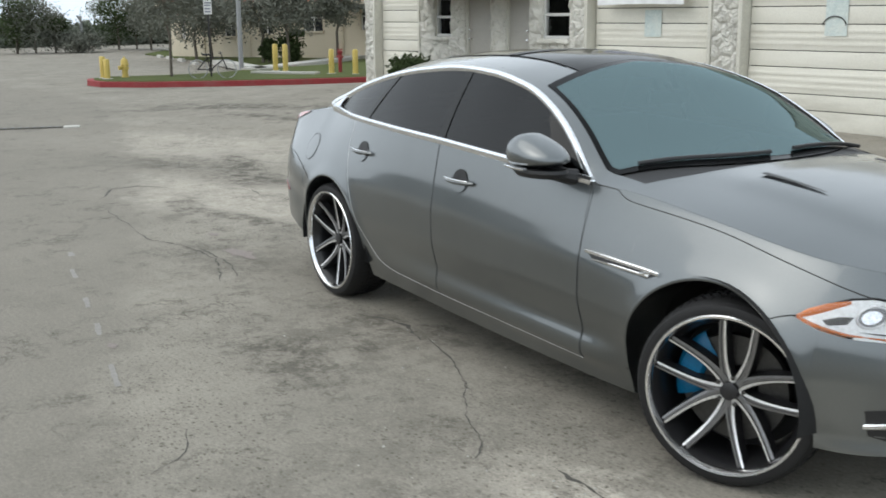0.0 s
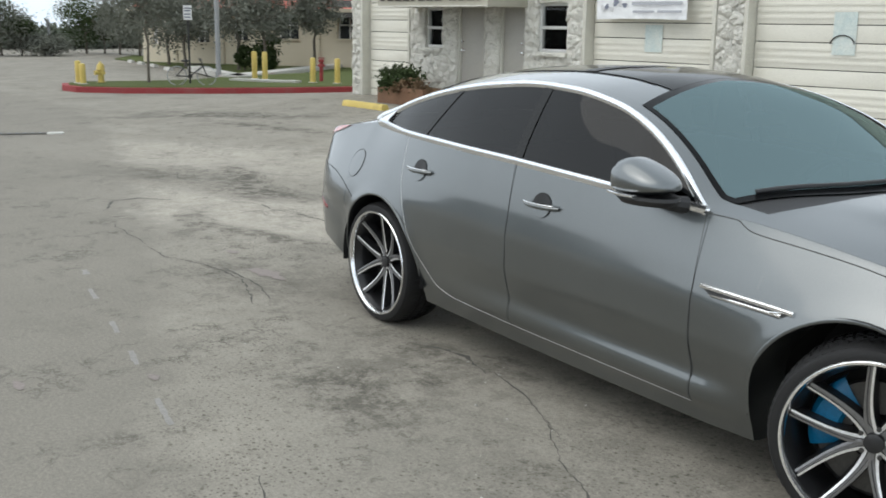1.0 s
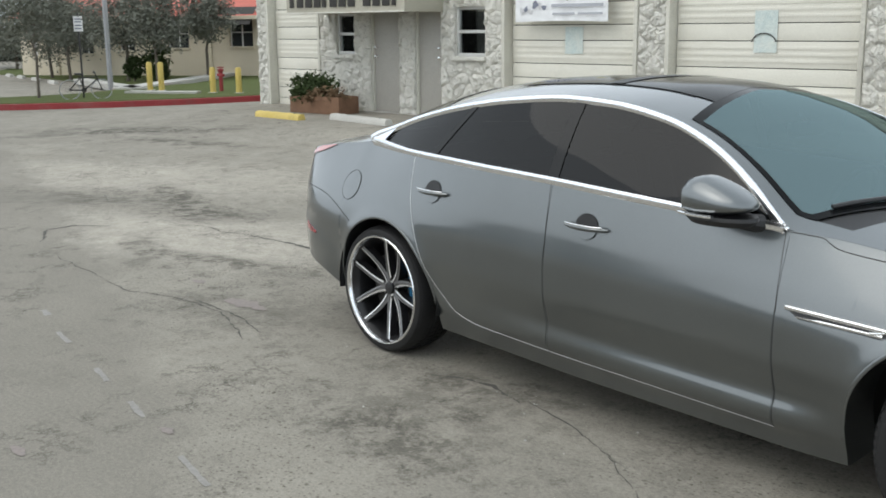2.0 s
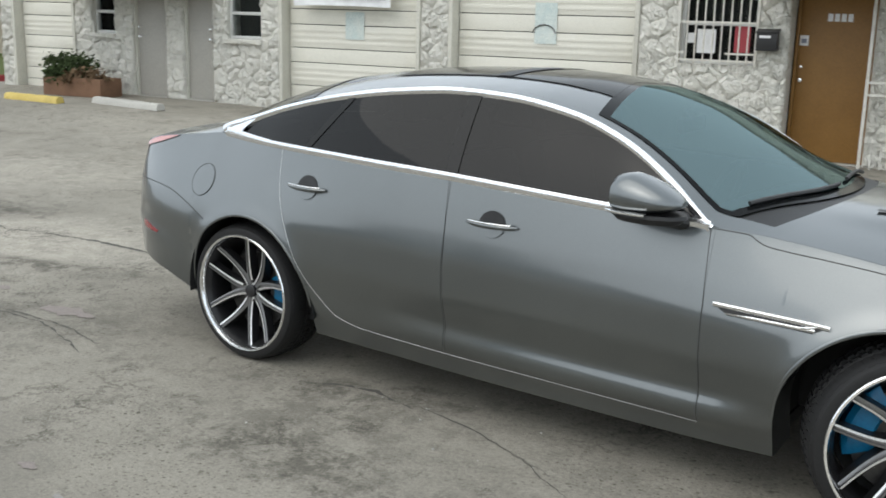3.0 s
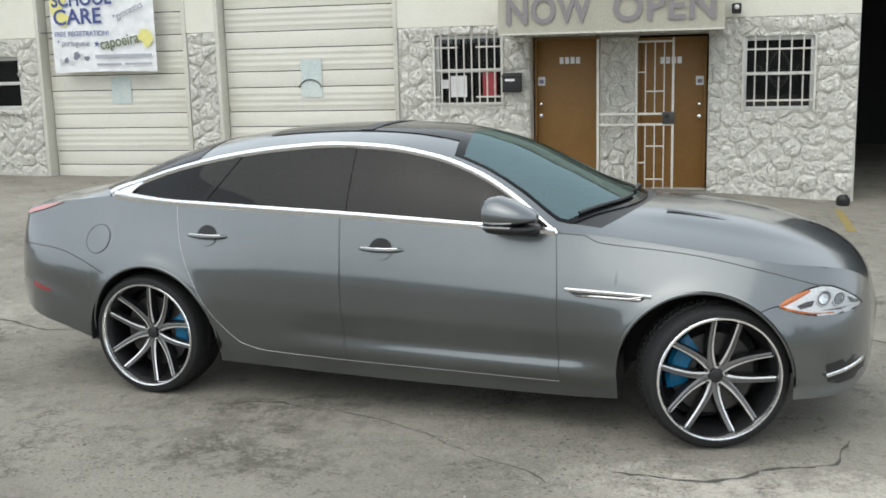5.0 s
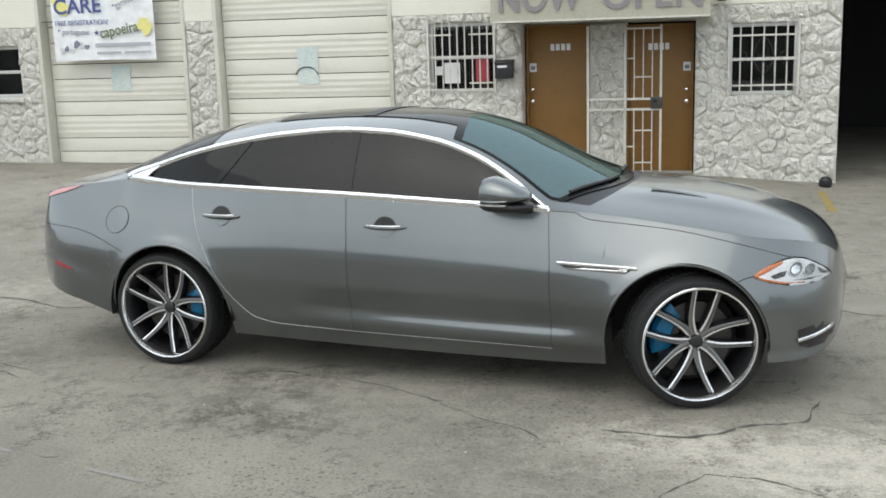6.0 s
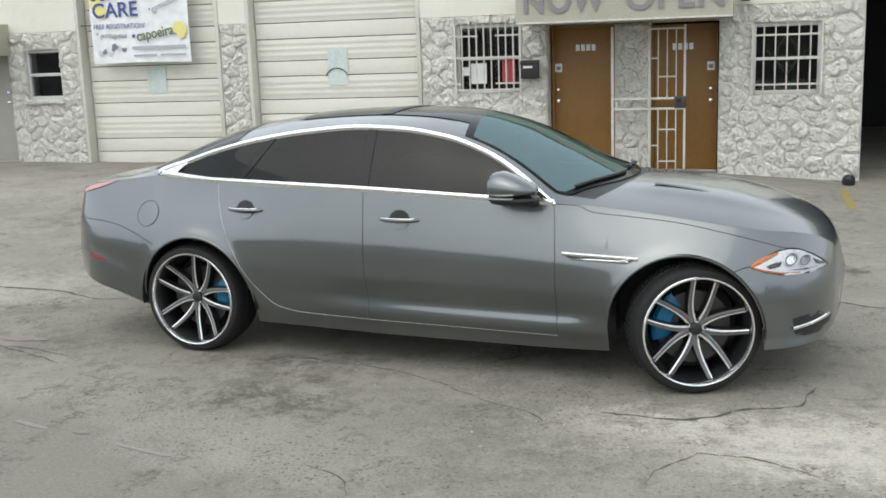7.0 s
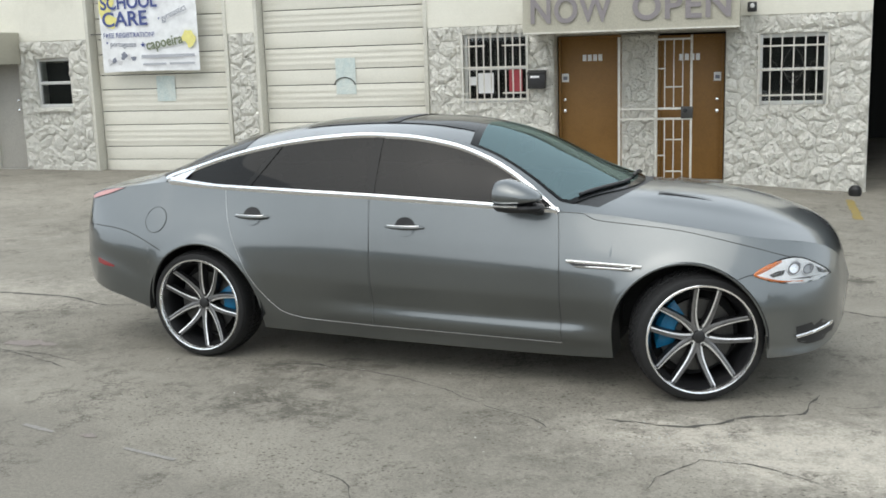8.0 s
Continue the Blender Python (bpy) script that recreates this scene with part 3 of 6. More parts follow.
def window_barred(hole, verticals, horizontals, scroll):
    x0, x1, z0, z1 = hole
    t = thing("window_2", "aluminium window behind a cream iron security grille", "window", kind="structure")
    y = WALL_Y + 0.1
    for name, a, b, c, d in [("frame", x0, x0 + 0.05, z0, z1), ("frame", x1 - 0.05, x1, z0, z1), ("frame", x0 + 0.05, x1 - 0.05, z1 - 0.05, z1), ("frame", x0 + 0.05, x1 - 0.05, z0, z0 + 0.05), ("meeting_rail", x0 + 0.05, x1 - 0.05, (z0 + z1) / 2 - 0.02, (z0 + z1) / 2 + 0.02)]:
        part(name, box(a, b, y - 0.02, y + 0.05, c, d, 0.006), ALUMINIUM, t)
    part("pane", box(x0 + 0.05, x1 - 0.05, y + 0.012, y + 0.018, z0 + 0.05, z1 - 0.05), CLEAR, t, smooth=0)
    # flat near-black sheet in place of the shaded room
    part("reveal", box(x0, x1, y + 0.3, y + 0.32, z0, z1), ROOM_SHADE, t, smooth=0)
    g = WALL_Y - 0.03
    part("grille_frame", box(x0 - 0.01, x0 + 0.015, g - 0.012, g + 0.012, z0, z1), IRON, t)
    part("grille_frame", box(x1 - 0.015, x1 + 0.01, g - 0.012, g + 0.012, z0, z1), IRON, t)
    for i in range(verticals):
        x = x0 + (x1 - x0) * (i + 1) / (verticals + 1)
        part("bar", box(x - 0.008, x + 0.008, g - 0.008, g + 0.008, z0 - 0.02, z1 + 0.01), IRON, t)
    for f, a, b in horizontals:
        z = z0 + f * (z1 - z0)
        part("rail", box(x0 + a * (x1 - x0), x0 + b * (x1 - x0), g - 0.022, g - 0.009, z - 0.011, z + 0.011), IRON, t)
    if scroll:
        xm, zm = (x0 + x1) / 2, (z0 + z1) / 2
        heart = [(xm, g - 0.014, zm - 0.05)] + [(xm + s * 0.11 * math.sin(a), g - 0.014, zm - 0.04 - 0.14 * (1 - math.cos(a)) / 2 * 1.2 + 0.1) for s in (1,) for a in np.linspace(0.3, math.pi, 12)]
        part("scroll", tube(heart, 0.0045, 6), STEEL, t)
        part("scroll", tube([(2 * xm - p[0], p[1], p[2]) for p in heart], 0.0045, 6), STEEL, t)
        for s in (-1, 1):
            part("scroll", tube([(xm, g - 0.014, zm + 0.32), (xm + s * 0.1, g - 0.014, zm + 0.17), (xm + s * 0.14, g - 0.014, zm + 0.02), (xm + s * 0.09, g - 0.014, zm - 0.1), (xm, g - 0.014, zm - 0.2)], 0.0045, 6), STEEL, t)
            part("scroll", tube([(xm + s * (0.28 + 0.07 * math.cos(a)), g - 0.014, zm + 0.05 - 0.08 * math.sin(a) * (1 if a < 3.2 else 0.7)) for a in np.linspace(0.2, 4.6, 12)], 0.0045, 6), STEEL, t)
    return t


win_c = window_barred(WIN_C, 8, [(0.83, 0, 0.36), (0.83, 0.62, 1), (0.52, 0, 1), (0.14, 0, 0.1), (0.14, 0.62, 1), (0.05, 0, 1)], False)
window_barred(WIN_D, 5, [(0.83, 0, 1), (0.5, 0, 1), (0.14, 0, 1)], True)
for nm, lab, mt, a, b, c, d in [("notice", "white paper notice inside the window", PAPER, -4.73, -4.5, 1.28, 1.57), ("notice", "small white sticker inside the window", PAPER, -4.85, -4.76, 1.4, 1.52), ("sticker", "red sticker inside the window", REDPAPER, -4.27, -4.08, 1.3, 1.62)]:
    tagged(part(nm, box(a, b, WALL_Y + 0.104, WALL_Y + 0.109, c, d), mt, smooth=0), lab, nm)


def plain_door(name, hole, material, label, hinge_left, back=0.0):
    x0, x1, z0, z1 = hole
    f0 = ground_z((x0 + x1) / 2, 13.2) + 0.01
    t = thing(name, label, "door", kind="structure")
    y = WALL_Y + 0.1 + back
    part("leaf", box(x0 + 0.035, x1 - 0.035, y, y + 0.045, f0, z1 - 0.035, 0.004), material, t)
    for a, b, c, d in [(x0, x0 + 0.033, f0, z1), (x1 - 0.033, x1, f0, z1), (x0 + 0.033, x1 - 0.033, z1 - 0.033, z1)]:
        part("frame", box(a, b, y - 0.05, y + 0.06, c, d, 0.004), material if material is OCHRE else JAMB, t)
    part("threshold", box(x0, x1, y - 0.12, y + 0.06, f0 - 0.12, f0 - 0.004), CONCRETE, t)
    part("backing", box(x0, x1, y + 0.08, y + 0.1, f0 - 0.05, z1), GAP, t)
    kx = x1 - 0.09 if hinge_left else x0 + 0.09
    for z, r in ((0.96, 0.03), (1.12, 0.024)):
        bm = lathe([(0.001, -0.06), (r * 0.8, -0.055), (r, -0.035), (r * 0.5, -0.02), (r * 0.9, -0.008), (r, 0.0)], 16, "y")
        bmesh.ops.translate(bm, verts=bm.verts, vec=(kx, y, f0 + z))
        part("door_knob", bm, CHROME, t)
    return t, kx, f0, y


plain_door("door_1", DOOR_A, GREYDOOR, "closed plain grey steel door", False)
plain_door("door_2", DOOR_B, GREYDOOR, "closed plain grey steel door with a lock", True)
for hole, left in ((DOOR_C, False), (DOOR_D, True)):
    t, kx, f0, y = plain_door("door_3", hole, OCHRE, "closed ochre brown painted flush door", left, RECESS)
    part("notice", box(kx - 0.05, kx + 0.05, y - 0.003, y - 0.0005, f0 + 1.37, f0 + 1.49), PAPER, t, smooth=0)
    part("notice_mark", box(kx - 0.03, kx + 0.03, y - 0.005, y - 0.0035, f0 + 1.4, f0 + 1.45), GREYINK, t, smooth=0)
    xm = (hole[0] + hole[1]) / 2 + (0.03 if not left else -0.02)
    for i in range(4):
        part("number_bar", box(xm - 0.14 + i * 0.075, xm - 0.14 + i * 0.075 + 0.055, y - 0.008, y - 0.0005, f0 + 1.66, f0 + 1.75, 0.002), PAPER, t)


def gate():
    t = thing("security_gate", "cream iron security gate in front of an ochre door", "gate")
    g = WALL_Y - 0.03
    f = ground_z(-2.2, 13.2)

    def bar(name, x0, x1, z0, z1, w=0.016):
        part(name, box(x0, x1, g - w, g + w, f + z0, f + z1, 0.003), IRON, t)
    bar("post", -2.70, -2.665, 0.02, 2.0)
    bar("stile", -1.72, -1.69, 0.02, 2.0)
    bar("stile", -2.19, -2.165, 0.02, 1.96)
    bar("rail", -2.165, -1.72, 1.94, 1.965)
    bar("rail", -2.665, -1.72, 1.0, 1.03)
    bar("rail", -2.665, -1.72, 0.86, 0.89)
    for x in (-2.06, -1.94, -1.82):
        bar("bar", x - 0.007, x + 0.007, 1.03, 1.94, 0.007)
        bar("bar", x - 0.007, x + 0.007, 0.02, 0.86, 0.007)
    for x in (-2.56, -2.45, -2.34, -2.25):
        bar("baluster", x - 0.008, x + 0.008, 0.02, 0.28, 0.008)
    for x0, x1, z in [(-2.05, -1.83, 1.3), (-2.155, -2.07, 1.55), (-2.05, -1.83, 0.58), (-2.155, -2.07, 0.36), (-2.05, -1.83, 0.14)]:
        bar("cross_bar", x0, x1, z, z + 0.018, 0.007)
    part("lock_box", box(-1.84, -1.68, g - 0.035, g + 0.03, f + 0.88, f + 1.04, 0.008), STEEL, t)
    bm = lathe([(0.001, -0.07), (0.03, -0.065), (0.035, -0.045), (0.02, -0.035)], 16, "y")
    bmesh.ops.translate(bm, verts=bm.verts, vec=(-1.78, g, f + 0.99))
    part("lock_cylinder", bm, BLACK, t)
    return t


gate()


def canopy(x0, x1, z0, z1, label):
    t = thing("canopy", label, "canopy")
    y = WALL_Y - 0.9
    rows = [[(x, y + 0.015 * math.sin(3 * x) * f, z0 + (z1 - z0) * f) for x in np.linspace(x0, x1, 24)] for f in np.linspace(0, 1, 6)]
    part("front_panel", sheet(rows, thick=(0, 0.02, 0)), CANOPY, t)
    for xa in (x0, x1 - 0.02):
        part("side_panel", box(xa, xa + 0.02, y + 0.025, WALL_Y - 0.002, z0, z1, 0.004), CANOPY, t)
    part("top_panel", box(x0 + 0.022, x1 - 0.022, y + 0.025, WALL_Y - 0.002, z1 - 0.02, z1), CANOPY, t)
    part("frame_bar", box(x0 + 0.02, x1 - 0.02, y + 0.03, y + 0.06, z0, z0 + 0.03), IRON, t)
    part("frame_bar", box(x0 + 0.02, x1 - 0.02, y + 0.45, y + 0.48, z0, z0 + 0.03), IRON, t)
    part("hem", box(x0, x1, y - 0.006, y - 0.001, z0, z0 + 0.02), IRON, t)
    return t, y


c_left, cy = canopy(-15.4, -12.42, 1.92, 2.42, "beige canvas box canopy with dark lettering over two grey doors")
for i, (a, w) in enumerate([(0.0, 0.12), (0.2, 0.18), (0.43, 0.18), (0.66, 0.18), (0.88, 0.1), (1.08, 0.18), (1.31, 0.18), (1.54, 0.18), (1.77, 0.1), (1.92, 0.18), (2.15, 0.18), (2.38, 0.18), (2.6, 0.1)]):
    dash = i == 8
    part("lettering_bar", box(-15.3 + a, -15.3 + a + w, cy - 0.02, cy - 0.012, 2.02 + (0.12 if dash else 0), (2.17 if dash else 2.31), 0.004), DARKBAR, c_left)
c_right, cy = canopy(-3.85, -1.08, 2.08, 2.64, "beige canvas box canopy with grey capital letters over two ochre doors")
for word, x in (("NOW", -3.22), ("OPEN", -1.79)):
    t = lettering(word, 0.46, pose(x, cy - 0.02, 2.22, 90) @ Matrix.Diagonal((0.86 if word == "NOW" else 1.0, 1, 1, 1)), LETTER, c_right, depth=0.004)
    t.data.offset = 0.01
    t.data.space_character = 1.08


def voronoi_stones(x0, x1, z0, z1, holes, step, seed):
    """Irregular stones over a rectangle, trimmed round its openings."""
    rng = random.Random(seed)
    seeds = []
    nx, nz = max(1, round((x1 - x0) / step)), max(1, round((z1 - z0) / (step * 0.8)))
    for j in range(nz):
        for i in range(nx):
            seeds.append((x0 + (i + 0.5 + 0.5 * (j % 2) - 0.25 + rng.uniform(-0.36, 0.36)) * (x1 - x0) / nx, z0 + (j + 0.5 + rng.uniform(-0.36, 0.36)) * (z1 - z0) / nz))

    def clip(poly, px, pz, nx_, nz_):
        out = []
        for (ax, az), (bx, bz) in zip(poly, poly[1:] + poly[:1]):
            da, db = (ax - px) * nx_ + (az - pz) * nz_, (bx - px) * nx_ + (bz - pz) * nz_
            if da <= 0:
                out.append((ax, az))
            if (da < 0 < db) or (db < 0 < da):
                f = da / (da - db)
                out.append((ax + f * (bx - ax), az + f * (bz - az)))
        return out

    def area(poly):
        return abs(sum(a[0] * b[1] - b[0] * a[1] for a, b in zip(poly, poly[1:] + poly[:1]))) / 2 if len(poly) > 2 else 0
    for s in seeds:
        poly = [(x0, z0), (x1, z0), (x1, z1), (x0, z1)]
        for o in seeds:
            if o is not s and abs(o[0] - s[0]) < 3 * step and abs(o[1] - s[1]) < 3 * step:
                poly = clip(poly, (s[0] + o[0]) / 2, (s[1] + o[1]) / 2, o[0] - s[0], o[1] - s[1])
                if len(poly) < 3:
                    break
        for a, b, c, d in holes:
            if len(poly) > 2 and min(p[0] for p in poly) < b and max(p[0] for p in poly) > a and min(p[1] for p in poly) < d and max(p[1] for p in poly) > c:
                options = [clip(poly, a, 0, 1, 0), clip(poly, b, 0, -1, 0), clip(poly, 0, c, 0, 1), clip(poly, 0, d, 0, -1)]
                poly = max(options, key=area)
        if area(poly) > 0.004:
            yield poly, rng


def stone_mesh(poly, rng):
    """One rough stone: joint line, swollen face, uneven top."""
    cx, cz = sum(p[0] for p in poly) / len(poly), sum(p[1] for p in poly) / len(poly)
    out = []
    for a, b in zip(poly, poly[1:] + poly[:1]):
        n = max(1, round(math.dist(a, b) / 0.06))
        out += [(a[0] + (b[0] - a[0]) * k / n, a[1] + (b[1] - a[1]) * k / n) for k in range(n)]
    bm = bmesh.new()
    tilt_x, tilt_z, high = rng.uniform(-0.3, 0.3), rng.uniform(-0.3, 0.3), rng.uniform(0.018, 0.044)
    rings = []
    for f, h in ((1.02, 0.0), (0.92, 0.42), (0.78, 0.8), (0.56, 1.0), (0.3, 1.0)):
        ring = []
        for x, z in out:
            g = f - 0.002 / max(0.05, math.hypot(x - cx, z - cz)) + (rng.uniform(-0.05, 0.03) if f < 0.99 else 0)
            u, w = cx + (x - cx) * g, cz + (z - cz) * g
            lift = h * high * (1 + 2.2 * (tilt_x * (u - cx) + tilt_z * (w - cz))) + h * 0.034 * noise.noise(Vector((u * 12, w * 12, 2.0))) + (rng.uniform(-0.005, 0.006) if h else 0)
            ring.append(bm.verts.new((u - cx, 0.018 - lift, w - cz)))
        rings.append(ring)
    top = bm.verts.new((rng.uniform(-0.02, 0.02), 0.018 - high * rng.uniform(0.85, 1.15), rng.uniform(-0.02, 0.02)))
    n = len(out)
    for a, b in zip(rings, rings[1:]):
        for i in range(n):
            bm.faces.new((a[i], a[(i + 1) % n], b[(i + 1) % n], b[i]))
    for i in range(n):
        bm.faces.new((rings[-1][i], rings[-1][(i + 1) % n], top))
    return bm, cx, cz


def build_stones():
    spots = [(*UNIT_RIGHT, -0.16, STONE_TOP_RIGHT, HOLES_RIGHT, 0.25, 5, 0.0), (*UNIT_LEFT, 0.12, STONE_TOP_LEFT, HOLES_LEFT, 0.24, 6, 0.0), (*COLUMNS[1], 0.08, STONE_TOP_LEFT, [], 0.19, 7, 0.0), (*COLUMNS[0], 0.15, STONE_TOP_LEFT, [], 0.18, 8, 0.0), (DOOR_C[1] + 0.01, DOOR_D[0] - 0.01, -0.14, DOOR_C[3], [], 0.2, 9, RECESS)]
    for x0, x1, z0, z1, holes, step, seed, back in spots:
        for poly, rng in voronoi_stones(x0, x1, z0, z1, holes, step, seed):
            bm, cx, cz = stone_mesh(poly, rng)
            ob = part("stone", bm, STONE, wall, smooth=120)
            ob.location = (cx, WALL_Y + back, cz)


# ---------------------------------------------------------------- car
# car space: x ahead, y to its left, z up, from the ground midway between the axles
REAR_AXLE, FRONT_AXLE, HUB_Z = -1.568, 1.49, 0.342
ARCHES = [(-1.52, 0.335, 0.402), (1.462, 0.342, 0.397)]
width = curve([(-2.68, 0.2), (-2.655, 0.4), (-2.62, 0.56), (-2.58, 0.625), (-2.52, 0.675), (-2.42, 0.735), (-2.3, 0.782), (-2.1, 0.828), (-1.8, 0.876), (-1.5, 0.897), (-1.1, 0.892), (-0.6, 0.895), (0, 0.903), (0.8, 0.908), (1.3, 0.905), (1.6, 0.888), (1.78, 0.842), (1.9, 0.785), (2.0, 0.712), (2.07, 0.628), (2.125, 0.53), (2.165, 0.42), (2.195, 0.29), (2.215, 0.12)])
sill = curve([(-2.68, 0.52), (-2.62, 0.465), (-2.5, 0.412), (-2.3, 0.372), (-2.19, 0.354), (-2.058, 0.322), (-1.94, 0.284), (-1.1, 0.217), (-0.75, 0.208), (-0.2, 0.197), (0.8, 0.192), (1.04, 0.197), (1.86, 0.245), (2.0, 0.252), (2.08, 0.258), (2.17, 0.285), (2.215, 0.34)])
belt_z = curve([(-2.68, 0.87), (-2.65, 0.935), (-2.6, 0.975), (-2.515, 1.003), (-2.4, 1.03), (-2.25, 1.05), (-2.05, 1.073), (-1.88, 1.09), (-1.64, 1.081), (-1.41, 1.076), (-1.12, 1.071), (-0.736, 1.061), (-0.367, 1.049), (-0.014, 1.033), (0.325, 1.016), (0.68, 0.999), (0.76, 0.994), (0.912, 0.985), (1.157, 0.958), (1.394, 0.926), (1.653, 0.886), (1.8, 0.862), (1.96, 0.838), (2.04, 0.815), (2.1, 0.785), (2.145, 0.748), (2.18, 0.7), (2.215, 0.6)])
belt_y = curve([(-2.68, 0.12), (-2.65, 0.33), (-2.6, 0.5), (-2.515, 0.595), (-2.4, 0.615), (-2.25, 0.625), (-2.05, 0.637), (-1.85, 0.655), (-1.64, 0.7), (-1.41, 0.75), (-1.12, 0.79), (-0.7, 0.822), (-0.36, 0.828), (0, 0.832), (0.4, 0.829), (0.76, 0.812), (0.95, 0.79), (1.157, 0.77), (1.394, 0.757), (1.653, 0.735), (1.8, 0.7), (1.96, 0.605), (2.04, 0.505), (2.1, 0.405), (2.145, 0.31), (2.18, 0.21), (2.215, 0.06)])
DLO_BACK, DLO_FRONT = -1.88, 0.765
roof_z = curve([(-1.88, 1.1), (-1.851, 1.118), (-1.685, 1.176), (-1.425, 1.256), (-1.096, 1.328), (-0.778, 1.373), (-0.447, 1.395), (-0.196, 1.385), (0.093, 1.341), (0.348, 1.259), (0.563, 1.139), (0.721, 1.02), (0.765, 0.99)])
roof_y = curve([(-1.88, 0.65), (-1.5, 0.658), (-1.1, 0.662), (-0.4, 0.638), (0.1, 0.655), (0.45, 0.718), (0.765, 0.812)])
crown_z = curve([(-2.68, 0.9), (-2.65, 0.985), (-2.6, 1.025), (-2.5, 1.052), (-2.3, 1.078), (-2.1, 1.13), (-1.9, 1.21), (-1.6, 1.32), (-1.3, 1.395), (-1.0, 1.437), (-0.7, 1.455), (-0.4, 1.46), (-0.1, 1.448), (0.1, 1.42), (0.3, 1.363), (0.6, 1.235), (0.9, 1.105), (1.03, 1.06), (1.12, 1.048), (1.4, 1.02), (1.7, 0.972), (1.9, 0.915), (2.02, 0.864), (2.1, 0.818), (2.16, 0.762), (2.195, 0.7), (2.215, 0.62)])
crease = curve([(-1.3, 0.0), (-0.85, 0.0), (-0.4, 0.42), (0.2, 0.6), (0.85, 0.66), (0.97, 0.28), (1.06, 0.0)])
SECTION = np.array([0, 0.07, 0.145, 0.185, 0.25, 0.33, 0.44, 0.58, 0.71, 0.83, 0.93, 1.0])


def edge(x):
    """The line where the side ends: the foot of the roof, or the top of a wing."""
    if DLO_BACK <= x <= DLO_FRONT:
        return roof_y(x), roof_z(x)
    return belt_y(x), belt_z(x)


@functools.lru_cache(None)
def section(x):
    """Half width of the body as a smooth curve over the share of its height, at one station."""
    w, k, by = width(x), crease(x), belt_y(x)
    tuck = min(1.0, max(0.25, (2.2 - abs(x)) / 0.5))
    o = np.array([-0.085, -0.068, -0.05 + 0.028 * k, -0.044 + 0.022 * k, -0.035 - 0.014 * k, -0.021 - 0.012 * k, -0.006 - 0.005 * k, 0, 0, 0, 0, 0]) * tuck
    y = w + o
    for i, f in ((7, 0.1), (8, 0.3), (9, 0.57), (10, 0.82), (11, 1.0)):
        y[i] = w - (w - by) * f
    return curve(list(zip(SECTION, y)))


def side_y(x, z):
    """Half width of the body at a height below the waist line, with the flared arches and the bumper's ledge."""
    s, b = sill(x), belt_z(x)
    y = section(round(x, 4))((z - s) / (b - s))
    for c, h, r in ARCHES:
        if z > h - 0.1:
            d = math.hypot(x - c, z - h) - r
            y += 0.011 * math.exp(-(d / 0.045) ** 2) * min(1.0, (z - h + 0.1) / 0.2)
    if x < -1.95:
        ledge = 0.635 - 0.28 * max(0.0, x + 2.5)
        y += 0.014 * min(1.0, (-1.95 - x) / 0.35) / (1 + math.exp((z - ledge) / 0.012))
    if x > 1.7:
        y += 0.02 * min(1.0, (x - 1.7) / 0.25) / (1 + math.exp((z - 0.28) / 0.01))
    return y


def soft_side_y(x, z):
    h = min(0.02 if z > 0.55 else 0.01 + 0.01 * max(0, (z - 0.42) / 0.13), (belt_z(x) - z) * 0.5 + 0.004)
    return sum(k * side_y(x, z + d * h) for d, k in ((-1, 1), (0, 2), (1, 1))) / 4


def glass_y(x, z):
    by, bz, ry, rz = belt_y(x), belt_z(x), roof_y(x), roof_z(x)
    t = min(max((z - bz) / max(rz - bz, 0.02), 0), 1)
    return by + (ry - by) * t + 0.05 * t * (1 - t) * min(1, (rz - bz) / 0.2)


def top_point(x, v):
    """The top skin from its edge (v = 0) to the middle (v = 1)."""
    v = min(max(v, 0.0), 1.0)
    ey, ez = edge(x)
    c = crown_z(x)
    k = 2.4
    return ey * (1 - v), ez + (c - ez) * (1 - (1 - v) ** k)


def place(x, z, lift=0.0, side=-1, pane=False):
    y = glass_y(x, z) if pane else soft_side_y(x, z)
    return Vector((x, side * (y + lift), z))


def arch_low(x):
    z = sill(x)
    for c, h, r in ARCHES:
        if abs(x - c) < r:
            z = max(z, h + math.sqrt(r ** 2 - (x - c) ** 2))
    return z


def stations():
    xs = list(np.arange(-2.4, 2.0, 0.05)) + [-2.68, -2.675, -2.668, -2.655, -2.64, -2.62, -2.6, -2.57, -2.53, -2.49, -2.45] + list(np.arange(2.0, 2.18, 0.02)) + [2.188, 2.2, 2.208, 2.215]
    for c, h, r in ARCHES:
        xs = [x for x in xs if abs(x - c) > r + 0.01]
        xs += [c + (r - 1e-4) * math.cos(a) for a in np.linspace(0, math.pi, 31)] + [c - r - 1e-4, c + r + 1e-4]
    return sorted(xs)


STATIONS = stations()


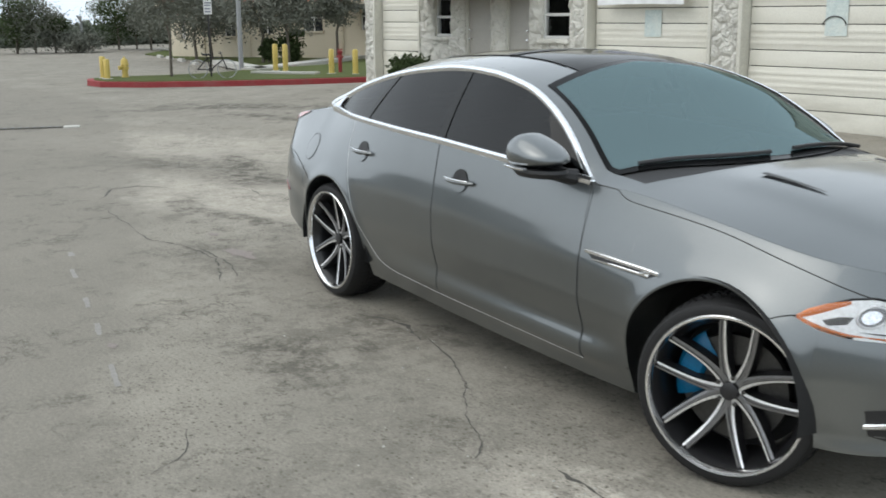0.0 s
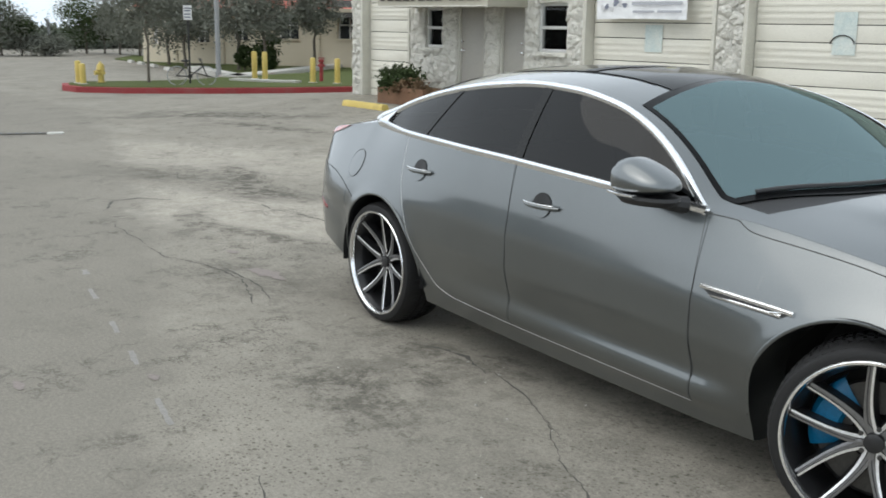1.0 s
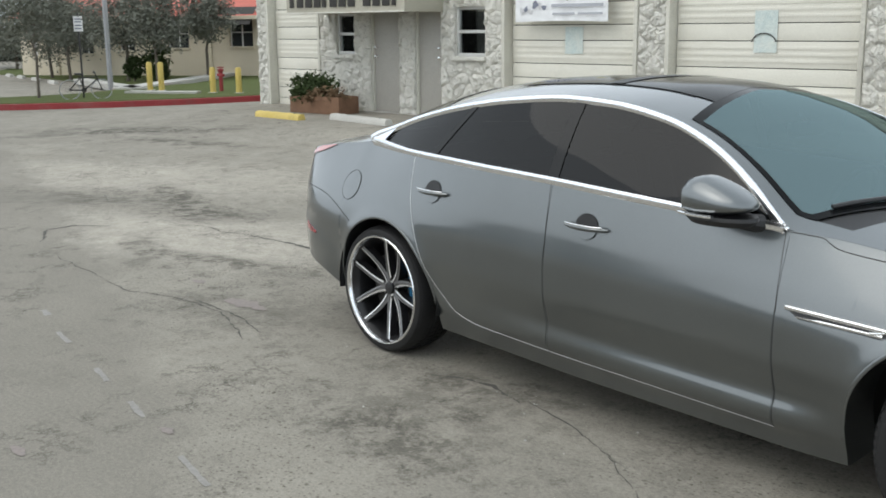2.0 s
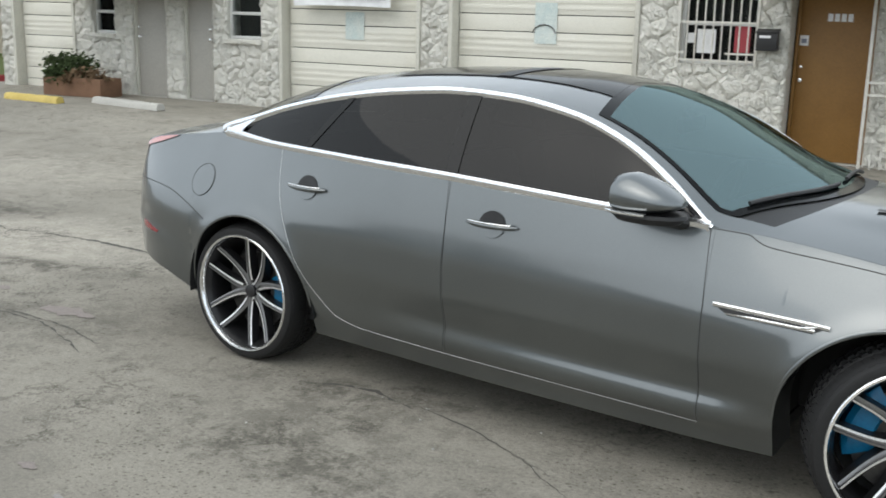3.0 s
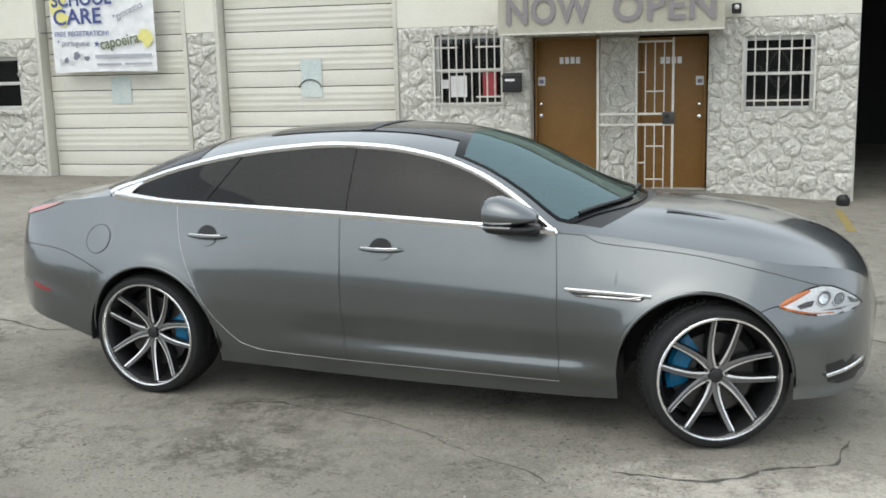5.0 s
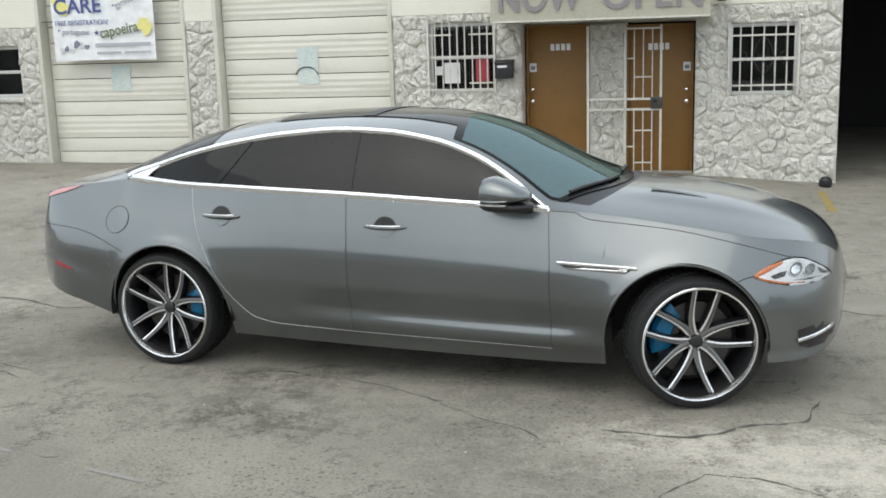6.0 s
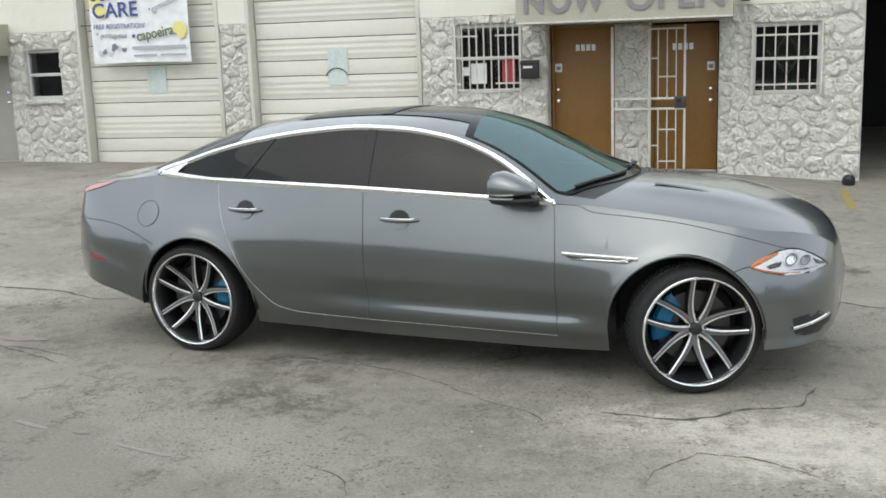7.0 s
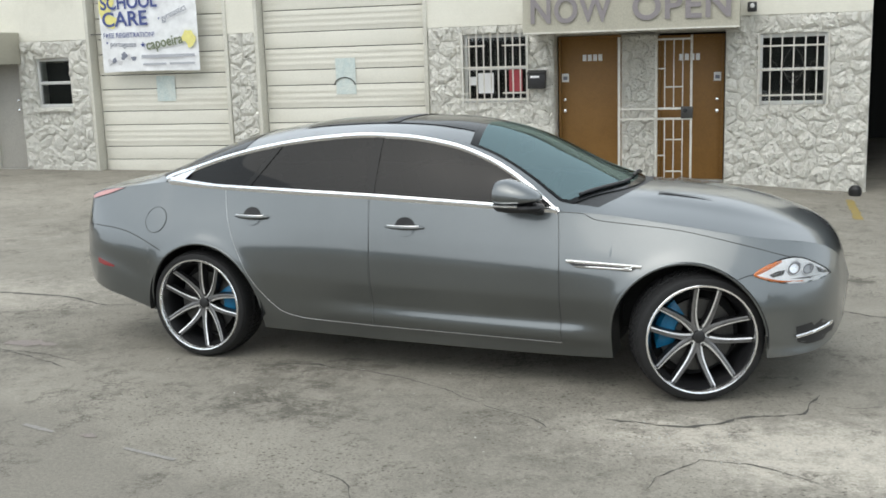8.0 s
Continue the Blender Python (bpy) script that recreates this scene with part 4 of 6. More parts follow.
def side_shell(side):
    """One flank of the body, left open under the doors."""
    rows = []
    n = 48
    for x in STATIONS:
        lo, hi = arch_low(x), belt_z(x)
        rows.append([place(x, lo + (hi - lo) * i / n, 0, side) for i in range(n + 1)])
    bm = sheet(rows)
    hidden = []
    for f in bm.faces:
        c = f.calc_center_median()
        if -1.3 < c.x < 0.77 and bottom_line(c.x) + 0.03 < c.z < belt_z(c.x) - 0.04 and abs(c.x + 0.346) > 0.03:
            hidden.append(f)
    bmesh.ops.delete(bm, geom=hidden, context="FACES")
    # turned-in lip along the sill and the wheel arches
    lip = [[r[0] for r in rows], [Vector((r[0].x, r[0].y - side * 0.035, r[0].z - 0.004)) for r in rows], [Vector((r[0].x, r[0].y - side * 0.2, r[0].z + 0.01)) for r in rows]]
    sheet(lip, bm)
    bmesh.ops.remove_doubles(bm, verts=bm.verts, dist=1e-5)
    return bm


def patch_top(x_back, x_front, v0, lift, nx=40, nv=24, both=True, v1=1.0):
    """A skin on the top, between two lines across the car."""
    rows = []
    vs = [v0 + (v1 - v0) * j / nv for j in range(nv + 1)]
    span = [(v, -1) for v in vs] + ([(v, 1) for v in vs[::-1][1:]] if both else [])
    for i in range(nx + 1):
        row = []
        for v, s in span:
            a, b = x_back(v), x_front(v)
            x = a + (b - a) * i / nx
            y, z = top_point(x, v)
            row.append((x, s * y, z + lift))
        rows.append(row)
    return rows


def smooth_line(keys, n=40):
    """Points along a smooth line through (x, z) keys."""
    d = [0]
    for a, b in zip(keys, keys[1:]):
        d.append(d[-1] + math.dist(a, b))
    fx, fz = curve(list(zip(d, [k[0] for k in keys]))), curve(list(zip(d, [k[1] for k in keys])))
    return [(fx(d[-1] * i / n), fz(d[-1] * i / n)) for i in range(n + 1)]


REAR_DOOR_BACK = smooth_line([(-1.368, 1.06), (-1.324, 0.896), (-1.238, 0.698), (-1.107, 0.468), (-1.035, 0.388), (-0.965, 0.336), (-0.81, 0.302), (-0.7, 0.297)], 40)
DOOR_BOTTOM = smooth_line([(-0.7, 0.297), (-0.348, 0.289), (0.15, 0.283), (0.79, 0.272)], 30)


back_x, back_z = [p[0] for p in REAR_DOOR_BACK], [p[1] for p in REAR_DOOR_BACK]
low_x, low_z = [p[0] for p in DOOR_BOTTOM], [p[1] for p in DOOR_BOTTOM]


def bottom_line(x):
    """The lower edge of the doors."""
    return float(np.interp(x, back_x + low_x[1:], back_z + low_z[1:])) + 0.004


def door_skin(x0, x1, low, lift, side, nx=56, nz=44):
    """A door's outer skin between its lower edge and the waist, with a turned-in rim."""
    rows = []
    for i in range(nx + 1):
        x = x0 + (x1 - x0) * i / nx
        a, b = low(x), belt_z(x) - 0.014
        a = min(a, b - 0.002)
        rows.append([place(x, z_, lift, side) for z_ in (a + (b - a) * j / nz for j in range(nz + 1))])
    return sheet(rows, thick=(0, -side * 0.012, 0))


def star_patch(poly, lift, side=-1, pane=False, rings=10, depth=0.012, step=0.03, bm=None):
    """A skin over an outline in side view, laid on the body, with a turned-in rim."""
    pts = []
    for a, b in zip(poly, poly[1:] + poly[:1]):
        n = max(1, int(math.dist(a, b) / step))
        pts += [(a[0] + (b[0] - a[0]) * k / n, a[1] + (b[1] - a[1]) * k / n) for k in range(n)]
    cx, cz = sum(p[0] for p in pts) / len(pts), sum(p[1] for p in pts) / len(pts)
    bm = bm or bmesh.new()
    mid = bm.verts.new(place(cx, cz, lift, side, pane))
    last = None
    for r in range(1, rings + 1):
        f = r / rings
        ring = [bm.verts.new(place(cx + (x - cx) * f, cz + (z - cz) * f, lift, side, pane)) for x, z in pts]
        n = len(ring)
        for i in range(n):
            j = (i + 1) % n
            bm.faces.new((mid, ring[i], ring[j]) if last is None else (last[i], ring[i], ring[j], last[j]))
        last = ring
    if depth:
        back = [bm.verts.new(v.co - Vector((0, side * depth, 0))) for v in last]
        for i in range(len(last)):
            j = (i + 1) % len(last)
            bm.faces.new((last[i], back[i], back[j], last[j]))
    return bm


def sweep(points, half_w, proud, side=-1, back=0.012, closed=False, bm=None):
    """A strip along points on the body side: its width lies in side view, its face stands proud."""
    bm = bm or bmesh.new()
    rows = []
    n = len(points)
    for i, p in enumerate(points):
        a = points[(i - 1) % n if closed else max(i - 1, 0)]
        b = points[(i + 1) % n if closed else min(i + 1, n - 1)]
        d = Vector((b.x - a.x, 0, b.z - a.z)).normalized()
        w = Vector((-d.z, 0, d.x)) * (half_w[i] if isinstance(half_w, list) else half_w)
        o = Vector((0, side, 0))
        rows.append([p - w - o * back, p - w + o * proud * 0.4, p - w * 0.5 + o * proud, p + w * 0.5 + o * proud, p + w + o * proud * 0.4, p + w - o * back])
    grid = [[bm.verts.new(q) for q in r] for r in rows]
    for a, b in zip(grid, grid[1:] + (grid[:1] if closed else [])):
        for k in range(5):
            bm.faces.new((a[k], a[k + 1], b[k + 1], b[k]))
    if not closed:
        bm.faces.new(grid[0])
        bm.faces.new(grid[-1])
    return bm


DOOR_SPLIT = [(-0.36, 1.035), (-0.346, 0.7), (-0.34, 0.29)]
FRONT_DOOR_FRONT = [(0.768, 0.985), (0.786, 0.72), (0.79, 0.272)]


def tread():
    """Shoulder blocks of a tyre, slanted, on both edges."""
    bm = bmesh.new()
    for k in range(64):
        a = 2 * math.pi * k / 64
        for y0, y1, r, skew in ((0.052, 0.118, 0.3515, 0.02), (-0.118, -0.066, 0.3515, -0.02), (0.0, 0.026, 0.3535, 0.015), (-0.056, -0.022, 0.3535, -0.015)):
            c = [(r + h, a + da + (skew if y == y1 else 0), y) for h in (-0.008, 0.0045) for da, y in ((0, y0), (0.062, y0), (0.062, y1), (0, y1))]
            drop = [0.012 if abs(y) > 0.11 else 0 for _, _, y in c]
            v = [bm.verts.new(((q - d) * math.cos(g), y, (q - d) * math.sin(g))) for (q, g, y), d in zip(c, drop)]
            for f in ((4, 5, 6, 7), (0, 1, 5, 4), (1, 2, 6, 5), (2, 3, 7, 6), (3, 0, 4, 7)):
                bm.faces.new([v[i] for i in f])
    return bm


def wheel(parent, x, y, steer, caliper_angle, side, turn):
    """A wide alloy wheel with ten slim spokes in five pairs, low tyre, brake disc and blue caliper."""
    hub = part("wheel", lathe([(0.292, -0.1), (0.28, -0.085), (0.272, 0.08), (0.29, 0.115), (0.296, 0.128), (0.285, 0.124), (0.268, 0.095), (0.258, 0.06), (0.258, -0.1)], 64, "y", close=True), RIM_DARK, parent, "black alloy wheel with machined spokes")
    hub.matrix_local = pose(x, y, HUB_Z, 0, 0, steer) @ (pose(0, 0, 0, 0, 0, 180) if side < 0 else Matrix()) @ Matrix.Diagonal((0.97, 1, 0.97, 1))
    part("tyre", lathe([(0.285, -0.125), (0.31, -0.135), (0.333, -0.128), (0.347, -0.108), (0.35, -0.075), (0.344, -0.072), (0.344, -0.063), (0.351, -0.06), (0.352, -0.02), (0.345, -0.017), (0.345, -0.006), (0.352, -0.003), (0.352, 0.03), (0.345, 0.033), (0.345, 0.043), (0.351, 0.046), (0.35, 0.08), (0.347, 0.11), (0.334, 0.131), (0.316, 0.138), (0.3, 0.135), (0.29, 0.12)], 72, "y", close=True, bm=tread()), RUBBER, hub, "low-profile black tyre")
    part("rim_lip", lathe([(0.3, 0.13), (0.303, 0.137), (0.299, 0.142), (0.291, 0.14), (0.284, 0.128), (0.282, 0.118), (0.288, 0.116)], 72, "y", close=True), CHROME, hub, "polished rim lip")
    for k in range(5):
        for s in (-1, 1):
            base = math.radians(turn + 72 * k)
            sp = bmesh.new()
            rows = []
            for i in range(15):
                f = i / 14
                p0 = Vector((0.034 * math.cos(base + s * 0.2), 0, 0.034 * math.sin(base + s * 0.2)))
                p1 = Vector((0.287 * math.cos(base + s * 0.41), 0, 0.287 * math.sin(base + s * 0.41)))
                p = p0.lerp(p1, f)
                r = p.length
                bow = -s * 0.016 * math.sin(math.pi * f ** 0.8)
                p = p + Vector((math.sin(base), 0, -math.cos(base))) * -bow
                a = math.atan2((p1 - p0).z, (p1 - p0).x)
                face = 0.066 + 0.05 * f ** 1.6
                hw = 0.0104 + 0.0085 * (1 - f) ** 2.5 + 0.001 * f
                c, sn = math.cos(a), math.sin(a)
                n = Vector((-sn, 0, c))
                up = lambda h: Vector((0, h, 0))
                rows.append([p - n * hw * 1.7 + up(face - 0.045), p - n * hw * 1.15 + up(face - 0.002), p - n * hw * 0.45 + up(face), p - n * hw * 0.25 + up(face - 0.006), p + n * hw * 0.25 + up(face - 0.006), p + n * hw * 0.45 + up(face), p + n * hw * 1.15 + up(face - 0.002), p + n * hw * 1.7 + up(face - 0.045)])
            grid = [[sp.verts.new(q) for q in r] for r in rows]
            for a, b in zip(grid, grid[1:]):
                for q in range(7):
                    fc = sp.faces.new((a[q], a[q + 1], b[q + 1], b[q]))
                    fc.material_index = 0 if q == (5 if s > 0 else 1) else (2 if q in (1, 2, 3, 4, 5) else 1)
            part("spoke", sp, [SPOKE, RIM_DARK, RIM_GREY], hub, "machined alloy spoke with dark flanks")
        nut = lathe([(0.001, 0.074), (0.008, 0.073), (0.009, 0.05)], 10, "y")
        a = math.radians(30 + 72 * k)
        bmesh.ops.translate(nut, verts=nut.verts, vec=(0.052 * math.cos(a), 0, 0.052 * math.sin(a)))
        part("wheel_nut", nut, STEEL, hub)
    part("hub_centre", lathe([(0.001, 0.064), (0.03, 0.064), (0.036, 0.058), (0.038, 0.045), (0.06, 0.02), (0.06, -0.05)], 40, "y"), RIM_GREY, hub)
    part("hub_cap", lathe([(0.001, 0.083), (0.026, 0.082), (0.033, 0.078), (0.034, 0.06)], 32, "y"), BLACK, hub, "black hub cap")
    part("brake_disc", lathe([(0.09, 0.02), (0.2, 0.02), (0.202, 0.015), (0.202, -0.01), (0.09, -0.012)], 56, "y", close=True), STEEL, hub, "steel brake disc")
    cal = bmesh.new()
    rows = []
    reach = 5.4 if x > 0 else 4.2
    for i in range(15):
        a = math.radians(caliper_angle + (i - 7) * reach)
        taper = 1 - 0.35 * (abs(i - 7) / 7) ** 3
        rows.append([(r * math.cos(a), h, r * math.sin(a)) for r, h in ((0.125, -0.02), (0.122, 0.025), (0.135, 0.04 * taper), (0.175, 0.045 * taper), (0.212, 0.04 * taper), (0.23, 0.02), (0.23, -0.03))])
    sheet(rows, cal)
    part("caliper", cal, BLUE, hub, "bright blue brake caliper")
    part("back_plate", lathe([(0.001, -0.06), (0.25, -0.06), (0.252, -0.075), (0.001, -0.076)], 40, "y"), GAP, hub)
    return hub


def door_handle(parent, x, z):
    """A pull handle over a shallow recess, its shaded upper half coloured black."""
    cup = []
    for i in range(9):
        r = i / 8
        ring = []
        for k in range(24):
            a = 2 * math.pi * k / 24
            px, pz = x + 0.062 * r * math.cos(a), z + 0.055 * r * math.sin(a)
            ring.append(place(px, pz, 0.0062, -1))
        cup.append(ring + ring[:1])
    # shade of the scoop as a nearly flat black patch
    part("handle_recess", sheet([[Vector((p.x, p.y + 0.004 * (1 - i / 8), p.z)) for p in r] for i, r in enumerate(cup)][1:]), BLACK, parent, "black patch for the shade in the handle recess")
    low = [[place(x + 0.06 * math.cos(a) * f, z - 0.006 - 0.047 * math.sin(a) * f, 0.0082, -1) for a in np.linspace(0, math.pi, 16)] for f in (0.05, 0.5, 1.0)]
    part("recess_floor", sheet(low), PAINT, parent)
    rows = []
    for i in range(17):
        f = i / 16
        px = x - 0.122 + 0.244 * f
        fat = math.sin(math.pi * min(max(f, 0.03), 0.97)) ** 0.45
        c = place(px, z, 0.009 + 0.026 * math.sin(math.pi * f) ** 0.6, -1)
        rows.append([c + Vector((0, -0.013 * fat * math.cos(a), 0.0135 * fat * math.sin(a))) for a in np.linspace(0, 2 * math.pi, 11)])
    part("handle", sheet(rows), PAINT, parent, "body-coloured pull handle with bright edge")
    part("handle_trim", sweep([place(px, z + 0.009, 0.029 * math.sin(math.pi * (px - x + 0.122) / 0.244) ** 0.6 + 0.017, -1) for px in np.linspace(x - 0.1, x + 0.1, 12)], 0.0035, 0.002), CHROME, parent)


def build_car(m):
    car = thing("car", "grey metallic four-door saloon with black alloy wheels and tinted windows", "car", m)
    # shell: sides, top, ends
    bm = side_shell(-1)
    part("body_side", bm, PAINT, car)
    part("body_side", side_shell(1), PAINT, car)
    rail = 0.10
    for s in (-1, 1):
        for nm, x0, x1, mat in (("rear_wing_top", -2.68, -1.9, PAINT), ("rear_pillar", -1.9, -1.3, BLACK_GLASS), ("cant_rail", -1.3, 2.215, PAINT)):
            xs = [x0] + [x for x in STATIONS if x0 + 0.004 < x < x1 - 0.004] + [x1]
            part(nm, sheet([[(x, s * top_point(x, rail * j / 5)[0], top_point(x, rail * j / 5)[1]) for j in range(6)] for x in xs]), mat, car)

    def band(name, x0, x1, material, label="", lift=0.0, v0=rail, nx=30):
        return part(name, sheet(patch_top(x0, x1, v0, lift, nx)), material, car, label)
    header = lambda v: 0.19 - 0.13 * ((v - rail) / (1 - rail))
    cowl = lambda v: 0.83 + 0.23 * (1 - (1 - (v - rail) / (1 - rail)) ** 2)
    glass_back = lambda v: -1.9 - 0.32 * max(0.0, (v - rail) / (1 - rail)) ** 0.5
    glass_top = lambda v: -1.3 - 0.06 * v
    bonnet_back = lambda v: 0.93 + 0.17 * (1 - (1 - v) ** 2)
    band("roof_skin", glass_top, header, PAINT, nx=40)
    band("cowl_panel", lambda v: cowl(v) + 0.0, lambda v: bonnet_back(v) + 0.02, BLACK, "black plastic cowl under the windscreen", -0.004, nx=4)
    band("boot_lid", lambda v: -2.68, glass_back, PAINT, nx=24)
    # bonnet with a raised middle
    rows = patch_top(bonnet_back, lambda v: 2.11, 0.0, 0.0006, 44, 28)
    bulged = []
    for r in rows:
        row = []
        for x, y, z in r:
            e = max(0.1, edge(x)[0])
            u = abs(y) / e
            lift = 0.016 * (1 / (1 + math.exp((u - 0.62) * 26))) * min(1, max(0, (2.1 - x) / 0.5)) * min(1, max(0, (x - 1.0) / 0.25))
            row.append((x, y, z + lift))
        bulged.append(row)
    part("bonnet", sheet(bulged, thick=(0, 0, -0.02)), PAINT, car, "grey metallic bonnet with a raised centre")
    rows = patch_top(lambda v: 2.105, lambda v: 2.215, rail, -0.001, 16)
    part("nose_panel", sheet(rows), PAINT, car)
    for x, nm in ((-2.68, "rear_bumper"), (2.215, "nose_cap")):
        ring = [place(x, arch_low(x) + (belt_z(x) - arch_low(x)) * i / 12, 0, -1) for i in range(13)] + [Vector((x, -top_point(x, v)[0], top_point(x, v)[1])) for v in np.linspace(0.1, 1, 8)]
        ring += [Vector((p.x, -p.y, p.z)) for p in ring[::-1][1:]]
        b = bmesh.new()
        mid = b.verts.new((x + (0.02 if x > 0 else -0.02), 0, 0.55))
        vs = [b.verts.new(p) for p in ring]
        for i in range(len(vs)):
            b.faces.new((mid, vs[i], vs[(i + 1) % len(vs)]))
        part(nm, b, PAINT, car)
    # glass
    part("windscreen", sheet(patch_top(lambda v: header(v) + 0.05, lambda v: cowl(v) - 0.045, rail + 0.03, 0.004, 30)), SCREEN, car, "teal tinted windscreen reflecting the sky")
    frit = bmesh.new()
    sheet(patch_top(header, lambda v: header(v) + 0.05, rail, 0.003, 4), frit)
    sheet(patch_top(lambda v: cowl(v) - 0.045, cowl, rail, 0.003, 4), frit)
    for s in (-1, 1):
        rows = []
        for i in range(31):
            row = []
            for j in range(4):
                v = rail + 0.03 * j / 3
                x = header(v) + (cowl(v) - header(v)) * i / 30
                y, z = top_point(x, v)
                row.append((x, s * y, z + 0.003))
            rows.append(row)
        sheet(rows, frit)
    part("windscreen_border", frit, BLACK_GLASS, car, "black border of the windscreen")
    part("rear_window", sheet(patch_top(glass_back, glass_top, 0.06, 0.003, 30)), BLACK_GLASS, car, "black tinted rear window wrapping over the rear pillars")
    part("roof_panel", sheet(patch_top(lambda v: -0.98, lambda v: header(v) + 0.01, 0.42, 0.004, 34)), BLACK_GLASS, car, "black panoramic glass roof")
    part("roof_crossbar", sheet(patch_top(lambda v: -0.44, lambda v: -0.36, 0.42, 0.0075, 4)), BLACK, car)
    for s in (-1, 1):
        xs = np.linspace(-1.0, 0.05, 24)
        part("roof_seam", sheet([[(x, s * top_point(x, v)[0], top_point(x, v)[1] + 0.004) for v in (0.405, 0.42)] for x in xs]), GAP, car)
    # side windows
    lo = lambda x: belt_z(x) + 0.008
    hi = lambda x: roof_z(x) - 0.012

    def pane(side, x0, x1, slant0=0.0, slant1=0.0):
        rows = []
        for i in range(25):
            row = []
            for j in range(9):
                g = j / 8
                f = i / 24
                xa, xb = x0 + slant0 * g, x1 + slant1 * g
                x = xa + (xb - xa) * f
                z = lo(x) + max(hi(x) - lo(x), 0.002) * g
                row.append(place(x, z, -0.006, side, True))
            rows.append(row)
        return sheet(rows)
    for s in (-1, 1):
        part("front_window", pane(s, -0.335, 0.745), TINT, car, "dark tinted side window")
        part("rear_side_window", pane(s, -1.2, -0.385, 0.2, 0.0), TINT, car, "dark tinted side window")
        part("quarter_window", pane(s, -1.83, -1.235, 0.1, 0.2), TINT, car, "dark tinted quarter window")
        for nm, a, b, s0, s1 in (("centre_pillar", -0.39, -0.33, 0, 0), ("quarter_post", -1.24, -1.195, 0.2, 0.2)):
            rows = [[place(x0 + sl * g, lo(x0 + sl * g) + (hi(x0 + sl * g) - lo(x0 + sl * g)) * g, -0.002, s, True) for g in np.linspace(0, 1, 10)] for x0, sl in ((a, s0), ((a + b) / 2, (s0 + s1) / 2), (b, s1))]
            part(nm, sheet(rows), PILLAR, car, "gloss black window pillar")
        # bright frame round the windows
        xs = np.linspace(DLO_BACK + 0.03, DLO_FRONT, 60)
        part("waist_trim", sweep([place(x, belt_z(x) + 0.003, 0.002, s, True) for x in xs], [0.017 + 0.016 * max(0, (-1.45 - x) / 0.4) for x in xs], 0.007, s), CHROME, car, "bright chrome waist strip")
        arc = [(x, roof_z(x)) for x in np.concatenate([np.linspace(DLO_BACK + 0.01, -1.4, 22), np.linspace(-1.36, 0.0, 40), np.linspace(0.03, DLO_FRONT, 30)])]
        part("window_trim", sweep([Vector((x, s * (roof_y(x) + 0.003), z - 0.006)) for x, z in arc], [0.0155 + 0.014 * max(0, (-1.6 - x) / 0.3) for x, z in arc], 0.008, s), CHROME, car, "bright chrome arch round the windows")
        part("trim_corner", star_patch([(-1.872, 1.096), (-1.8, 1.132), (-1.72, 1.158), (-1.64, 1.183), (-1.66, 1.165), (-1.71, 1.14), (-1.745, 1.115), (-1.69, 1.1), (-1.6, 1.088), (-1.75, 1.088)], 0.009, s, True, 4), CHROME, car)
    # doors, proud of the shell, with dark joints
    for s in (-1, 1):
        fd = part("front_door", door_skin(-0.344, 0.784, bottom_line, 0.002, s), PAINT, car)
        rd = part("rear_door", door_skin(-1.362, -0.352, bottom_line, 0.002, s), PAINT, car)
        for nm, line, mat in (("door_joint", DOOR_SPLIT, JOINT), ("door_joint", FRONT_DOOR_FRONT, JOINT), ("door_edge", REAR_DOOR_BACK, EDGE), ("door_edge", DOOR_BOTTOM, EDGE)):
            dense = []
            for a, b in zip(line, line[1:]):
                k = max(1, int(math.dist(a, b) / 0.03))
                dense += [(a[0] + (b[0] - a[0]) * i / k, a[1] + (b[1] - a[1]) * i / k) for i in range(k)]
            dense.append(line[-1])
            part(nm, sweep([place(x, z, 0.0016, s) for x, z in dense], 0.0016, 0.0012, s), mat, car)
        if s < 0:
            door_handle(fd, -0.122, 0.888)
            door_handle(rd, -1.145, 0.917)
    part("quarter_joint", sweep([place(-1.107 - 0.03 * f, 0.466 + 0.002 * f, 0.0016, -1) for f in np.linspace(0, 1, 4)], 0.0016, 0.001), JOINT, car)
    # fuel flap
    ring = [(-1.887 + 0.086 * math.cos(a), 0.866 + 0.076 * math.sin(a)) for a in np.linspace(0, 2 * math.pi, 40)[:-1]]
    part("fuel_flap", star_patch([(-1.887 + (x + 1.887) * 0.95, 0.866 + (z - 0.866) * 0.95) for x, z in ring], 0.003, -1, rings=5), PAINT, car, "round fuel flap")
    part("fuel_flap_joint", sweep([place(x, z, 0.001, -1) for x, z in ring], 0.0013, 0.001, -1, closed=True), JOINT, car)
    # wing vent with two bright blades
    part("side_vent", star_patch([(0.83, 0.732), (1.215, 0.716), (1.17, 0.692), (0.88, 0.703)], 0.003, -1, rings=4), BLACK, car)
    part("vent_blade", sweep([place(x, 0.735 - 0.045 * (x - 0.825), 0.004, -1) for x in np.linspace(0.825, 1.228, 20)], 0.0085, 0.007), CHROME, car, "chrome vent strip")
    part("vent_blade", sweep([place(x, 0.71 - 0.03 * (x - 0.87), 0.004, -1) for x in np.linspace(0.87, 1.18, 16)], [0.002 + 0.004 * min(1, i / 5) for i in range(16)], 0.005), CHROME, car)
    part("vent_blade", sweep([place(1.135 + 0.07 * f, 0.706 + 0.018 * f * f, 0.006, -1) for f in np.linspace(0, 1, 8)], 0.0045, 0.005), CHROME, car)
